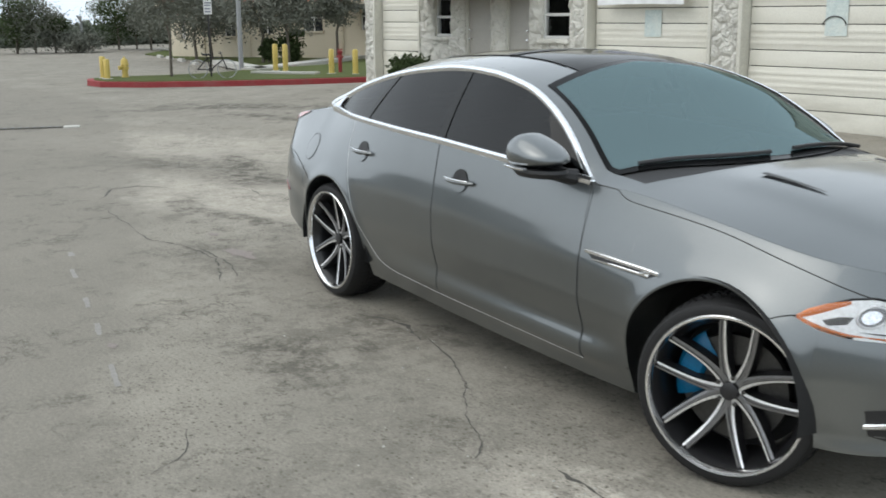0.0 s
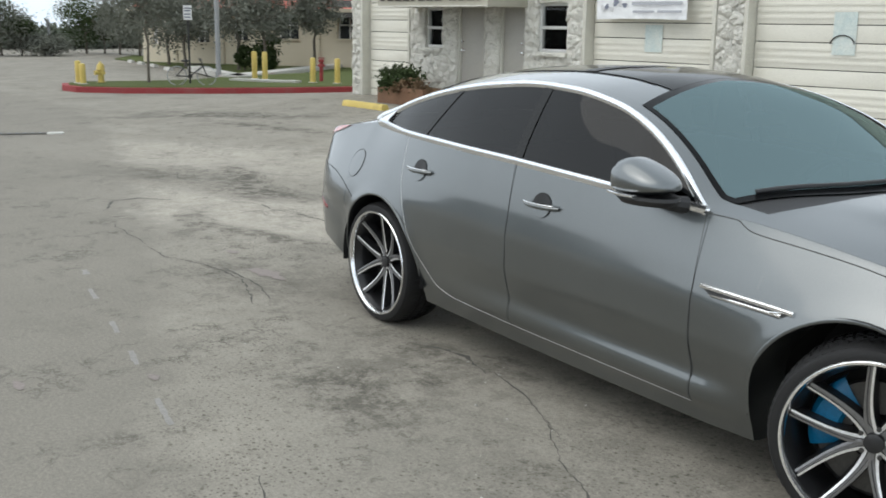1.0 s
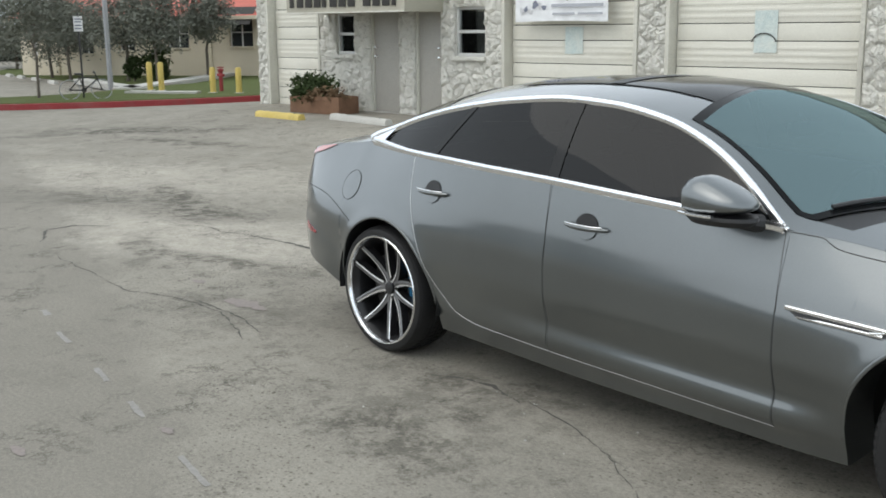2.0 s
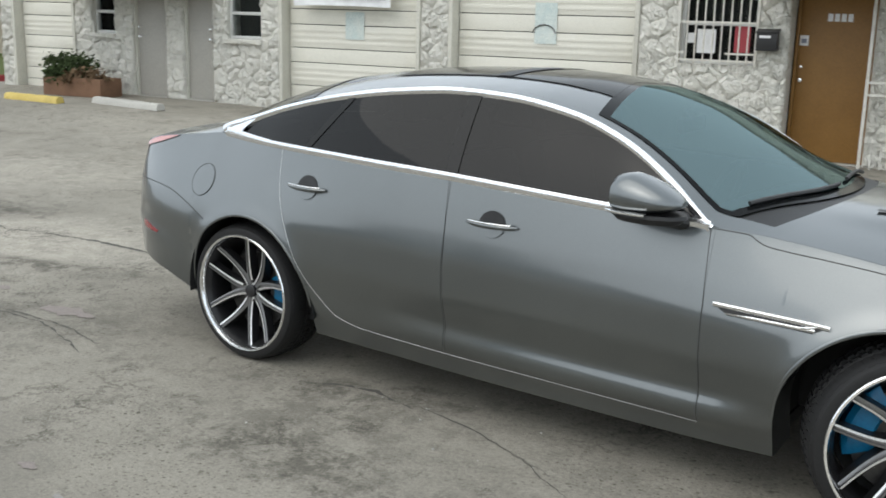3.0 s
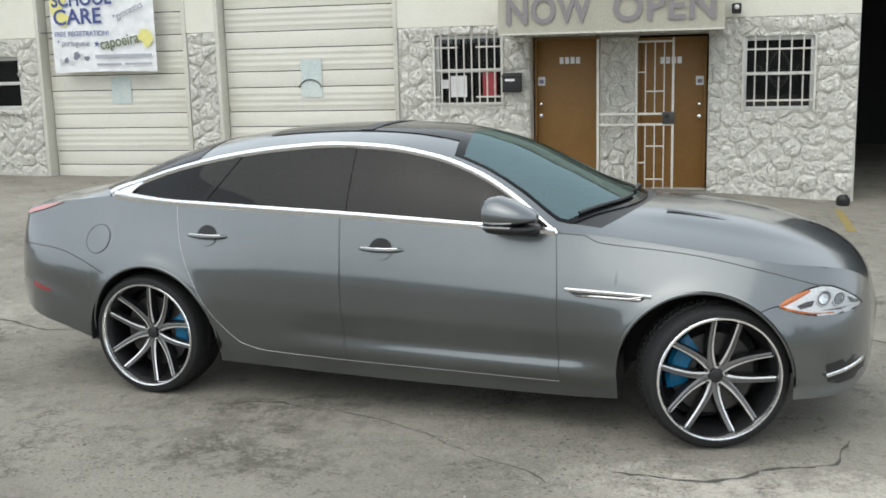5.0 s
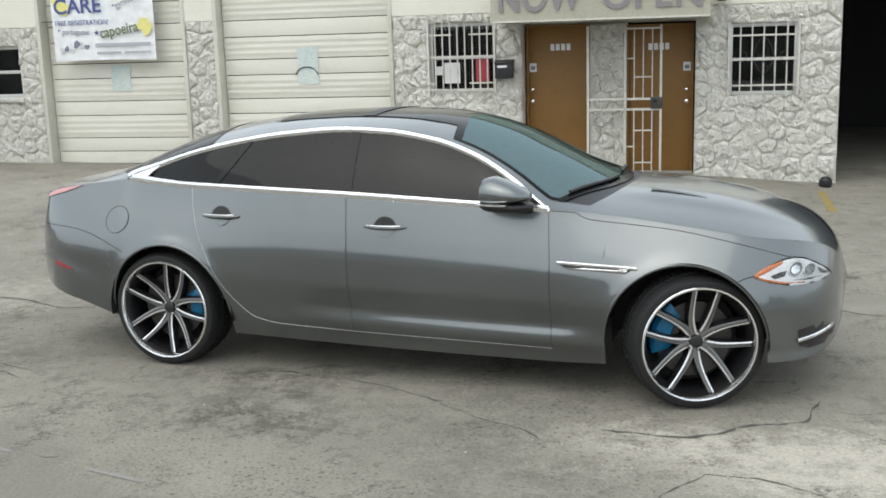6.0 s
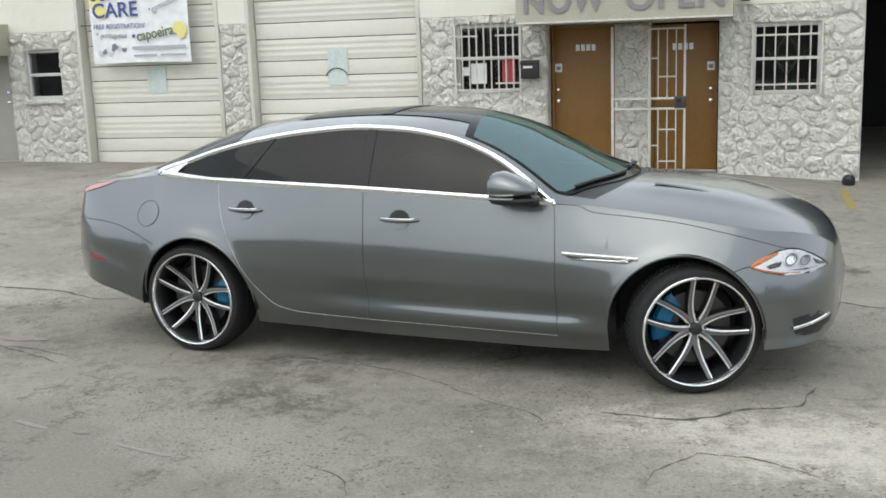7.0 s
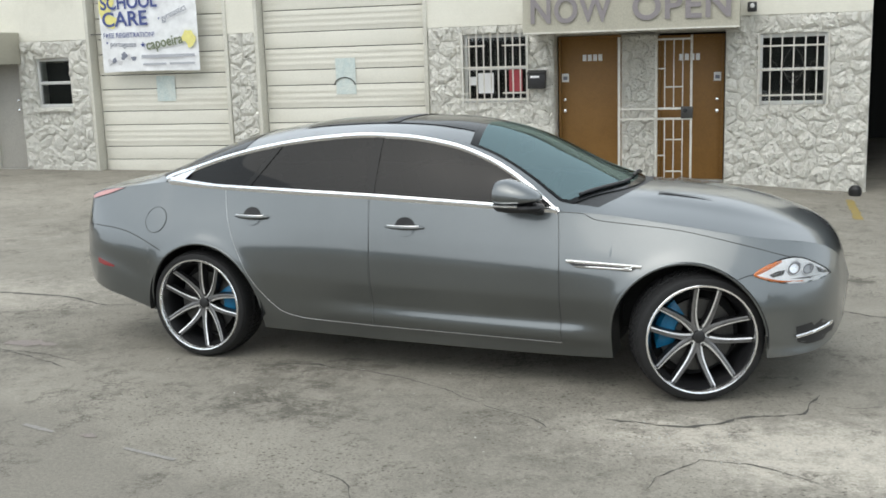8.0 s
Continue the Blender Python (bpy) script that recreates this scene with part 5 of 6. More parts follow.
    # bonnet joint along the wing
    for side in (-1, 1):
        shut = smooth_line([(0.775, 0.988), (0.9, 0.983), (0.925, 0.968), (0.965, 0.95), (1.05, 0.938), (1.157, 0.928), (1.394, 0.902), (1.653, 0.85), (1.8, 0.812), (1.955, 0.762)], 70)
        part("bonnet_joint", sweep([place(x, min(z, belt_z(x) - 0.004), 0.0008, side) for x, z in shut], 0.0018, 0.0008, side), JOINT, car)
    # lamps
    for s in (-1, 1):
        outline = [(1.782, 0.688), (1.86, 0.733), (1.91, 0.754), (1.963, 0.761), (2.01, 0.75), (2.067, 0.716), (2.12, 0.672), (2.144, 0.642), (2.11, 0.632), (2.05, 0.631), (1.938, 0.64), (1.86, 0.657)]
        lamp = part("headlight", star_patch(outline, 0.003, s, rings=6), LAMP_SILVER, car, "clear headlight with an amber corner")
        for strip in ([(1.79, 0.688), (1.82, 0.705), (1.86, 0.724), (1.89, 0.737), (1.915, 0.746)], [(1.79, 0.687), (1.82, 0.674), (1.87, 0.66), (1.93, 0.648), (2.02, 0.64)]):
            part("turn_signal", sweep([place(x, z, 0.005, s) for x, z in strip], [0.006, 0.012, 0.012, 0.009, 0.005] if strip[-1][1] > 0.7 else [0.004, 0.005, 0.005, 0.004, 0.003], 0.004, s), AMBER, lamp, "amber turn signal")
        for cx, cz, r in ((1.975, 0.706, 0.028), (2.04, 0.692, 0.024)):
            part("projector", star_patch([(cx + r * 1.3 * math.cos(a), cz + r * 1.3 * math.sin(a)) for a in np.linspace(0, 6.28, 20)[:-1]], 0.005, s, rings=3, depth=0.004), RIM_GREY, lamp)
            part("projector_lens", star_patch([(cx + r * 0.75 * math.cos(a), cz + r * 0.75 * math.sin(a)) for a in np.linspace(0, 6.28, 20)[:-1]], 0.009, s, rings=3, depth=0.004), CHROME, lamp)
            part("projector_ring", sweep([place(cx + r * 1.15 * math.cos(a), cz + r * 1.15 * math.sin(a), 0.006, s) for a in np.linspace(0, 2 * math.pi, 25)[:-1]], 0.004, 0.004, s, closed=True), SPOKE, lamp)
        for cut in ([(1.86, 0.685), (1.9, 0.7), (1.935, 0.703), (1.925, 0.68), (1.88, 0.671)], [(1.96, 0.66), (2.05, 0.647), (2.1, 0.65), (2.05, 0.655)], [(2.075, 0.695), (2.11, 0.67), (2.12, 0.65), (2.09, 0.665)]):
            part("lamp_recess", star_patch(cut, 0.006, s, rings=2, depth=0.003), STEEL, lamp)
        part("lamp_cover", star_patch(outline, 0.014, s, rings=6, depth=0.01), LENS, lamp)
        part("lamp_joint", sweep([place(x, z, 0.002, s) for x, z in outline], 0.004, 0.003, s, closed=True), GAP, car)
        tail = [(-2.525, 0.985), (-2.47, 1.008), (-2.4, 1.026), (-2.3, 1.04), (-2.24, 1.047), (-2.29, 1.03), (-2.37, 1.005), (-2.45, 0.985), (-2.52, 0.968)]
        part("tail_light", star_patch(tail, 0.006, s, rings=5), PALE_LENS, car, "pale red tail light wrapping over the wing")
        part("side_marker", star_patch([(-2.41, 0.592), (-2.33, 0.578), (-2.24, 0.555), (-2.25, 0.545), (-2.33, 0.548), (-2.41, 0.56)], 0.004, s, rings=3), RED_LENS, car, "red side marker")
        joint = smooth_line([(-2.6, 0.806), (-2.462, 0.806), (-2.3, 0.805), (-2.164, 0.794), (-2.013, 0.757), (-1.9, 0.716), (-1.82, 0.684)], 30)
        part("bumper_joint", sweep([place(x, z, 0.001, s) for x, z in joint], 0.0022, 0.001, s), JOINT, car)
        part("bumper_intake", star_patch([(1.996, 0.405), (2.06, 0.415), (2.115, 0.418), (2.175, 0.36), (2.165, 0.325), (2.12, 0.3), (2.05, 0.302), (2.004, 0.32)], 0.002, s, rings=4), BLACK, car, "black bumper intake")
        part("intake_blade", sweep([place(x, 0.352 + 0.14 * (x - 2.0), 0.008, s) for x in np.linspace(2.0, 2.165, 12)], 0.009, 0.01, s), CHROME, car, "chrome intake blade")
        part("wing_joint", sweep([place(1.782 - 0.07 * f, 0.688 - 0.01 * f - 0.012 * f * f, 0.001, s) for f in np.linspace(0, 1, 8)], 0.002, 0.0015, s), GAP, car)
    # mirrors
    for s, mx, my, mw, mz in ((-1, 0.555, 0.93, 0.105, 1.083), (1, 0.42, 0.89, 0.07, 1.055)):
        b = bmesh.new()
        bmesh.ops.create_uvsphere(b, u_segments=28, v_segments=18, radius=1)
        for v in b.verts:
            x, y, z = v.co
            f = lambda q, e: math.copysign(abs(q) ** e, q)
            x, y, z = f(x, 0.85), f(y, 0.85), f(z, 0.85)
            if x < -0.62:
                x = -0.62 + (x + 0.62) * 0.1
            zz = z * (0.094 if z > 0 else 0.056) * (1.0 - 0.45 * max(0, x + 0.2))
            v.co = Vector((mx + x * 0.155, s * (my + mw * y), mz + zz + 0.02 * (-x) * 0.3))
        mir = part("door_mirror", b, PAINT, car, "body-coloured door mirror" if s < 0 else "folded body-coloured door mirror")
        part("mirror_base", lathe([(0.001, -0.03), (0.075, -0.026), (0.09, -0.005), (0.088, 0.008), (0.001, 0.012)], 28, "z"), BLACK, mir).matrix_local = pose(mx + 0.02, s * my, mz - 0.05) @ Matrix.Diagonal((1.6, mw * 10, 1, 1))
        part("mirror_stalk", tube([(mx + 0.05, s * (my - 0.025), mz - 0.055), (0.64, s * 0.86, 1.01), (0.66, s * 0.81, 1.0)], [0.035, 0.03, 0.035], 10), BLACK, mir)
        part("mirror_strip", sweep([Vector((x, s * (my + mw * math.sqrt(max(0.05, 1 - ((x - mx - 0.01) / 0.19) ** 2))), mz - 0.04)) for x in np.linspace(mx - 0.11, mx + 0.05, 14)], 0.006, 0.008, s), CHROME, mir)
    # wheels
    for s in (-1, 1):
        wheel(car, REAR_AXLE, s * 0.722, 0, 175 if s < 0 else 5, s, 71)
        wheel(car, FRONT_AXLE, s * 0.73, 22, 20 if s < 0 else 160, s, 62)
        for c, h, r in ARCHES:
            lining = []
            for a in np.linspace(-0.1, math.pi + 0.1, 30):
                lining.append([(c + (r + 0.012) * math.cos(a), s * yy, h + (r + 0.012) * math.sin(a)) for yy in (0.862, 0.5)])
            part("arch_liner", sheet(lining), GAP, car)
            part("arch_wall", box(c - 0.45, c + 0.45, min(s * 0.5, s * 0.52), max(s * 0.5, s * 0.52), 0.3, 0.8), GAP, car)
            arc = [place(c + (r + 0.004) * math.cos(a), h + (r + 0.004) * math.sin(a), 0.0, s) for a in np.linspace(0.05, math.pi - 0.05, 40)]
            part("arch_lip", sweep(arc, 0.007, 0.004, s, back=0.03), PAINT, car)
    part("underbody", box(-1.1, 1.05, -0.76, 0.76, 0.22, 0.28, 0.02), GAP, car)
    # cabin
    part("dashboard", sheet([[(x, y, z - 0.02 * (y / 0.6) ** 2) for y in np.linspace(-0.66, 0.66, 14)] for x, z in ((0.98, 0.99), (0.8, 1.0), (0.62, 0.985), (0.5, 0.93), (0.48, 0.8))]), LEATHER, car, "dark dashboard")
    ring = [(0.37 + 0.07 * math.sin(a), 0.37 + 0.185 * math.cos(a), 0.9 + 0.17 * math.sin(a)) for a in np.linspace(0, 2 * math.pi, 33)]
    part("steering_wheel", tube(ring, 0.015, 8), LEATHER, car)
    for sx, sy in ((-0.1, -0.37), (-0.1, 0.37), (-1.0, -0.37), (-1.0, 0.37)):
        b = box(sx - 0.25, sx + 0.27, sy - 0.25, sy + 0.25, 0.4, 0.58, 0.06)
        back = box(-0.08, 0.08, -0.25, 0.25, 0.0, 0.62, 0.06)
        bmesh.ops.transform(back, matrix=pose(sx - 0.27, sy, 0.5, 0, -16), verts=back.verts)
        rest = box(-0.05, 0.05, -0.13, 0.13, 0.64, 0.82, 0.045)
        bmesh.ops.transform(rest, matrix=pose(sx - 0.27, sy, 0.5, 0, -16), verts=rest.verts)
        part("seat", b, LEATHER, car)
        part("seat_back", back, LEATHER, car)
        part("headrest", rest, LEATHER, car)
    for s in (-1, 1):
        part("door_card", sheet([[(x, s * (belt_y(x) - 0.035), 0.4 + (belt_z(x) - 0.388) * j / 6) for j in range(7)] for x in np.linspace(-1.5, 0.72, 24)], thick=(0, -s * 0.02, 0)), LEATHER, car)
    part("rear_view_mirror", box(0.33, 0.36, -0.13, 0.13, 1.235, 1.3, 0.014), BLACK, car, "black rear-view mirror behind the windscreen")
    part("mirror_foot", tube([(0.36, 0, 1.29), (0.32, 0, 1.33)], 0.012, 8), BLACK, car)
    part("cabin_floor", box(-1.5, 0.95, -0.7, 0.7, 0.34, 0.38), GAP, car)
    part("parcel_shelf", box(-1.9, -1.25, -0.6, 0.6, 0.98, 1.0), LEATHER, car)
    # wipers and bonnet vents
    for y0, y1 in ((-0.05, -0.64), (0.62, 0.1)):
        def on_glass(y, x):
            e = edge(x)[0]
            return Vector((x, y, top_point(x, 1 - abs(y) / e)[1] + 0.016))
        part("wiper", tube([on_glass(y0 + (y1 - y0) * f, 1.0 - 0.16 * f ** 2 if y1 < 0 else 0.93 + 0.06 * f) for f in np.linspace(0, 1, 10)], 0.009, 6), BLACK, car, "black wiper")
    for s in (-1, 1):
        b = bmesh.new()
        rows = []
        for i in range(9):
            f = i / 8
            x = 1.22 + 0.3 * f
            hw = 0.018 * (1 - f) ** 0.6 + 0.002
            y0 = 0.34
            zz = lambda y: top_point(x, 1 - y / edge(x)[0])[1] + 0.022
            rows.append([(x, s * (y0 - hw), zz(y0)), (x, s * (y0 + hw), zz(y0))])
        part("bonnet_vent", sheet(rows), BLACK, car, "slim dark bonnet vent")
    return car


car = build_car(pose(-2.613, 4.867, 0, 0, 0, -5.624))


# ---------------------------------------------------------------- ground marks
def flat_strip(points, widths, lift, rng, rough=0.4):
    """A ragged strip lying on the ground."""
    dense, ws = [], []
    for (a, b), (wa, wb) in zip(zip(points, points[1:]), zip(widths, widths[1:])):
        n = max(2, int(math.dist(a, b) / 0.035))
        for k in range(n):
            f = k / n
            dense.append((a[0] + (b[0] - a[0]) * f, a[1] + (b[1] - a[1]) * f))
            ws.append(wa + (wb - wa) * f)
    dense.append(points[-1])
    ws.append(widths[-1])
    rows = []
    wob = 0.0
    for i, (x, y) in enumerate(dense):
        a, b = dense[max(i - 1, 0)], dense[min(i + 1, len(dense) - 1)]
        d = Vector((b[0] - a[0], b[1] - a[1])).normalized()
        n = Vector((-d.y, d.x))
        wob = 0.9 * wob + rng.uniform(-1, 1) * rough * 0.011
        w = max(0.0008, ws[i] * rng.uniform(1 - rough, 1 + rough))
        p = Vector((x, y)) + n * wob
        rows.append([(q.x, q.y, ground_z(q.x, q.y) + lift) for q in (p - n * w, p + n * w)])
    return sheet(rows)


def build_marks():
    rng = random.Random(11)
    cracks = [
        ([(-1.65, 3.52), (-1.54, 3.5), (-1.4, 3.5), (-1.22, 3.48), (-1.08, 3.54), (-0.99, 3.65), (-0.91, 3.7), (-0.77, 3.74), (-0.67, 3.79), (-0.62, 3.98), (-0.56, 4.1)], 0.014),
        ([(-0.62, 3.98), (-0.4, 3.93), (-0.1, 4.02)], 0.005),
        ([(-7.4, 5.62), (-6.97, 5.64), (-6.62, 5.63), (-6.25, 5.56), (-5.77, 5.36), (-5.5, 5.4)], 0.022),
        ([(-8.37, 5.4), (-8.05, 5.62), (-7.74, 5.54), (-7.4, 5.62)], 0.01),
        ([(-6.0, 4.1), (-5.71, 4.08), (-5.43, 4.06), (-5.04, 3.93)], 0.01),
        ([(-6.86, 3.98), (-6.5, 3.93), (-6.12, 4.07), (-5.57, 4.04), (-5.2, 3.9), (-5.0, 3.8)], 0.011),
        ([(-2.53, 2.32), (-2.65, 2.51), (-2.85, 2.62)], 0.005),
        ([(-6.96, 4.02), (-7.4, 4.08), (-7.98, 4.15)], 0.008),
        ([(-8.5, 4.3), (-8.66, 4.41), (-8.97, 4.59), (-8.99, 4.83), (-8.7, 5.05)], 0.022),
        ([(-2.75, 3.95), (-2.5, 3.8), (-2.26, 3.59), (-2.06, 3.51), (-1.96, 3.45), (-1.88, 3.33)], 0.007),
        ([(-3.84, 4.05), (-3.66, 4.13), (-3.45, 4.15), (-3.2, 4.05)], 0.014),
        ([(-3.2, 4.1), (-2.97, 4.02), (-2.73, 3.91), (-2.4, 3.75)], 0.006),
        ([(-0.5, 5.95), (-0.26, 6.0), (-0.13, 5.9), (0.1, 5.86), (0.6, 5.9)], 0.012),
        ([(-1.34, 2.7), (-1.31, 2.83), (-1.22, 2.93), (-1.13, 3.06), (-0.91, 3.06), (-0.74, 2.99), (-0.59, 2.88)], 0.007),
        ([(-16.88, 7.57), (-16.15, 8.81), (-16.01, 9.28)], 0.03),
        ([(-10.4, 5.9), (-9.9, 5.7), (-9.5, 5.85)], 0.015),
        ([(-13.5, 10.6), (-11.5, 10.9), (-9.8, 10.7)], 0.012),
    ]
    for line, w in cracks:
        k = len(line)
        part("crack", flat_strip(line, [w * (0.2 if i in (0, k - 1) else rng.uniform(0.25, 0.75)) for i in range(k)], 0.002, rng, 0.85), GAP_GROUND, ground, smooth=0)
    for a, b, w in [((-6.45, 3.33), (-6.31, 3.3), 0.02), ((-5.93, 3.17), (-5.67, 3.11), 0.018), ((-5.15, 2.99), (-4.92, 2.93), 0.016), ((-4.58, 2.85), (-4.35, 2.78), 0.014), ((-3.85, 2.66), (-3.52, 2.58), 0.014)]:
        part("painted_dash", flat_strip([a, b], [w, w], 0.003, rng, 0.3), FADED, ground, "worn pale painted dash", smooth=0)
    for x, y, rx, ry in [(-4.4, 2.23, 0.07, 0.03), (-6.35, 4.4, 0.07, 0.04), (-5.6, 4.25, 0.2, 0.07), (-4.13, 2.77, 0.05, 0.03)]:
        part("chalk_smudge", flat_strip([(x - rx, y), (x, y + 0.01), (x + rx, y)], [ry * 0.4, ry, ry * 0.3], 0.0035, rng, 0.5), PINK, ground, "faded pink spray mark", smooth=0)
    for x in (0.27,):
        part("painted_line", flat_strip([(0.24, 10.6), (0.3, 12.4)], [0.05, 0.05], 0.004, rng, 0.3), WORNLINE, ground, "worn yellow parking line", smooth=0)
    # loose chips of stone
    bm = bmesh.new()
    for cx, cy, sx, sy, n in [(-0.95, 3.3, 0.42, 0.13, 150), (-1.5, 3.3, 0.6, 0.3, 12), (-3.3, 3.9, 0.4, 0.3, 14), (-7.5, 5.3, 1.0, 0.5, 16)]:
        for _ in range(n):
            x, y, r = rng.gauss(cx, sx), rng.gauss(cy, sy), rng.uniform(0.002, 0.0065)
            vs = bmesh.ops.create_icosphere(bm, subdivisions=1, radius=r)["verts"]
            for v in vs:
                v.co = Vector((v.co.x * rng.uniform(0.7, 1.4) + x, v.co.y * rng.uniform(0.7, 1.4) + y, v.co.z * 0.6 + ground_z(x, y) + r * 0.35))
    tagged(part("gravel", bm, CHIPS), "loose pale stone chips lying on the asphalt", "gravel", kind="stuff")
    # drain slot at the lane
    t = thing("drain_channel", "rusty drain channel with a pale concrete end in the asphalt", "drain")
    part("grate", box(-0.9, 0.62, -0.09, 0.09, -0.02, 0.012, 0.004), GAP_GROUND, t)
    for i in range(14):
        part("slat", box(-0.86 + i * 0.105, -0.82 + i * 0.105, -0.08, 0.08, 0.012, 0.02), STEEL, t)
    part("end_block", box(0.62, 0.85, -0.12, 0.12, -0.02, 0.018, 0.01), CONCRETE, t)
    t.matrix_world = pose(-15.3, 5.55, 0, 0, 0, 68)


GAP_GROUND = plain("crack_dirt", (0.09, 0.086, 0.075), 0.95)
FADED = surface("faded_white_paint", (0.25, 0.24, 0.22), (0.31, 0.295, 0.275), 12, 0.85)
PINK = surface("faded_pink_paint", (0.24, 0.212, 0.195), (0.27, 0.23, 0.212), 14, 0.9)
CHIPS = surface("pale_chips", (0.3, 0.295, 0.27), (0.5, 0.49, 0.45), 20, 0.9)
build_marks()


# ---------------------------------------------------------------- things on and by the wall
def banner():
    """The hanging banner: a wavy vinyl sheet with its printing."""
    x0, x1, z0, z1 = -10.84, -9.13, 1.735, 3.05
    y = WALL_Y - 0.06
    t = thing("banner", "white vinyl banner with blue lettering hung before a garage door", "banner")
    wave = lambda x, z: y + 0.012 * math.sin(2.2 * x + 1.1 * z) + 0.008 * math.sin(5 * x)
    part("vinyl", sheet([[(x, wave(x, z), z + 0.012 * math.sin(2 * (x - x0)) * (1 - f)) for x in np.linspace(x0, x1, 24)] for f, z in ((f, z0 + (z1 - z0) * f) for f in np.linspace(0, 1, 14))], thick=(0, 0.004, 0)), BANNER, t)
    px = 0.01015

    def at(u, v):
        """A spot on the banner, in print units from its lower left corner."""
        return x0 + u * px, z0 + v * px
    fy = y - 0.034

    def words(text, u, v, size, material, turn=0.0, stretch=1.0):
        x, z = at(u, v)
        ob = lettering(text, size, pose(x, fy, z, 90, 0, 0) @ pose(0, 0, 0, 0, 0, turn) @ Matrix.Diagonal((stretch, 1, 1, 1)), material, t, depth=0.0015, align="LEFT")
        return ob
    a = words("SCHOOL", 5, 96, 0.29, BLUEINK, 1, 0.86)
    a.data.offset = 0.006
    a = words("CARE", 6, 70, 0.315, BLUEINK, 1, 1.04)
    a.data.offset = 0.005
    words("FREE REGISTRATION!", 6, 53, 0.105, BLUEINK, 0, 0.92)
    words("portuguese", 17, 40, 0.12, GREYINK, -2, 0.86)
    b = words("capoeira", 81, 33, 0.22, GREENINK, 8, 0.86)
    b.data.offset = 0.004
    words("gymnastics", 111, 75, 0.14, GREYINK, 21, 0.78)
    words("acrobatics", 115, 108, 0.115, GREYINK, 3, 0.8)

    def bar(u0, u1, v0, v1, material, name="print_bar", lift=0.0):
        xa, za = at(u0, v0)
        xb, zb = at(u1, v1)
        part(name, box(xa, xb, fy - 0.002 + lift, fy + lift, za, zb), material, t, smooth=0)
    bar(71, 163, 21, 25.5, PALEINK)
    bar(73, 113, 10, 13, PALEINK)
    bar(119, 162, 10, 13, PALEINK)
    for u, v in ((75, 41), (106, 80), (110, 110), (12, 46)):
        x, z = at(u, v)
        star = bmesh.new()
        vs = [star.verts.new((x + (0.05 if k % 2 == 0 else 0.02) * (1 if u == 75 else 0.5) * math.sin(k * math.pi / 5), fy, z + (0.05 if k % 2 == 0 else 0.02) * (1 if u == 75 else 0.5) * math.cos(k * math.pi / 5))) for k in range(10)]
        star.faces.new(vs)
        part("star", star, BLUEINK, t, smooth=0)
    # pale yellow splashes, and plain blots in place of the picture
    rng = random.Random(4)
    for blot_i, (u, v, r, mat) in enumerate([(154, 52, 11, YELLOWINK), (157, 44, 9, YELLOWINK), (12, 100, 16, YELLOWINK), (20, 78, 12, YELLOWINK)] + [(14 + i * 8.5, 20 + rng.uniform(-6, 6), rng.uniform(3.5, 6), GREYINK if i % 2 else PRINTGREY) for i in range(6)]):
        x, z = at(u, v)
        blot = bmesh.new()
        vs = [blot.verts.new((min(max(x + r * px * (1 + 0.3 * math.sin(3 * a + u)) * math.cos(a), x0 + 0.02), x1 - 0.02), fy + 0.003 + 0.0006 * blot_i, z + r * px * (1 + 0.25 * math.sin(2 * a + v)) * math.sin(a))) for a in np.linspace(0, 2 * math.pi, 22)[:-1]]
        blot.faces.new(vs)
        part("print_blot", blot, mat, t, smooth=0)
    for x in (x0 + 0.03, x1 - 0.03):
        part("rope", tube([(x, y, z1 - 0.02), (x, WALL_Y - 0.001, 3.22)], 0.006, 6), IRON, t)
    part("clip", box(x0 - 0.19, x0 + 0.01, y - 0.01, y + 0.01, 2.33, 2.345), STEEL, t)
    return t


PRINTGREY = plain("print_grey", (0.6, 0.6, 0.61), 0.5)
banner()


def paper(name, label, material, x0, x1, z0, z1, y):
    rows = [[(x, y - 0.004 + 0.002 * math.sin(9 * z), z) for x in np.linspace(x0, x1, 5)] for z in np.linspace(z0, z1, 7)]
    return tagged(part(name, sheet(rows, thick=(0, 0.002, 0)), material), label, "poster")


py = DOOR_Y - 0.032
p = paper("poster", "torn faded blue paper stuck on a garage door", PALEBLUE, -6.97, -6.65, 1.31, 1.85, py)
part("arc_mark", tube([(-6.83 + 0.17 * math.cos(a), py - 0.012, 1.43 + 0.13 * math.sin(a)) for a in np.linspace(0.15, 3.0, 14)], 0.008, 6), DARKBAR, p, "dark curved pen mark")
paper("poster", "small torn faded blue paper stuck on a garage door", PALEBLUE, -10.05, -9.72, 1.26, 1.66, py)


def mailbox():
    t = thing("mailbox", "small black metal mailbox fixed on the stone wall", "mailbox")
    x0, x1, z0, z1 = -3.95, -3.7, 1.34, 1.6
    part("box_body", box(x0, x1, WALL_Y - 0.17, WALL_Y - 0.05, z0, z1 - 0.03, 0.012), BLACK, t)
    lid = box(x0 - 0.008, x1 + 0.008, -0.13, 0.0, 0, 0.02, 0.006)
    bmesh.ops.transform(lid, matrix=pose(0, WALL_Y - 0.05, z1 - 0.02, 18), verts=lid.verts)
    part("lid", lid, BLACK, t)
    part("label_plate", box(x0 + 0.04, x1 - 0.08, WALL_Y - 0.174, WALL_Y - 0.171, z0 + 0.15, z0 + 0.18), PAPER, t)
    part("bracket", box(x0 + 0.05, x1 - 0.05, WALL_Y - 0.052, WALL_Y + 0.02, z0 + 0.05, z1 - 0.08), BLACK, t)


mailbox()


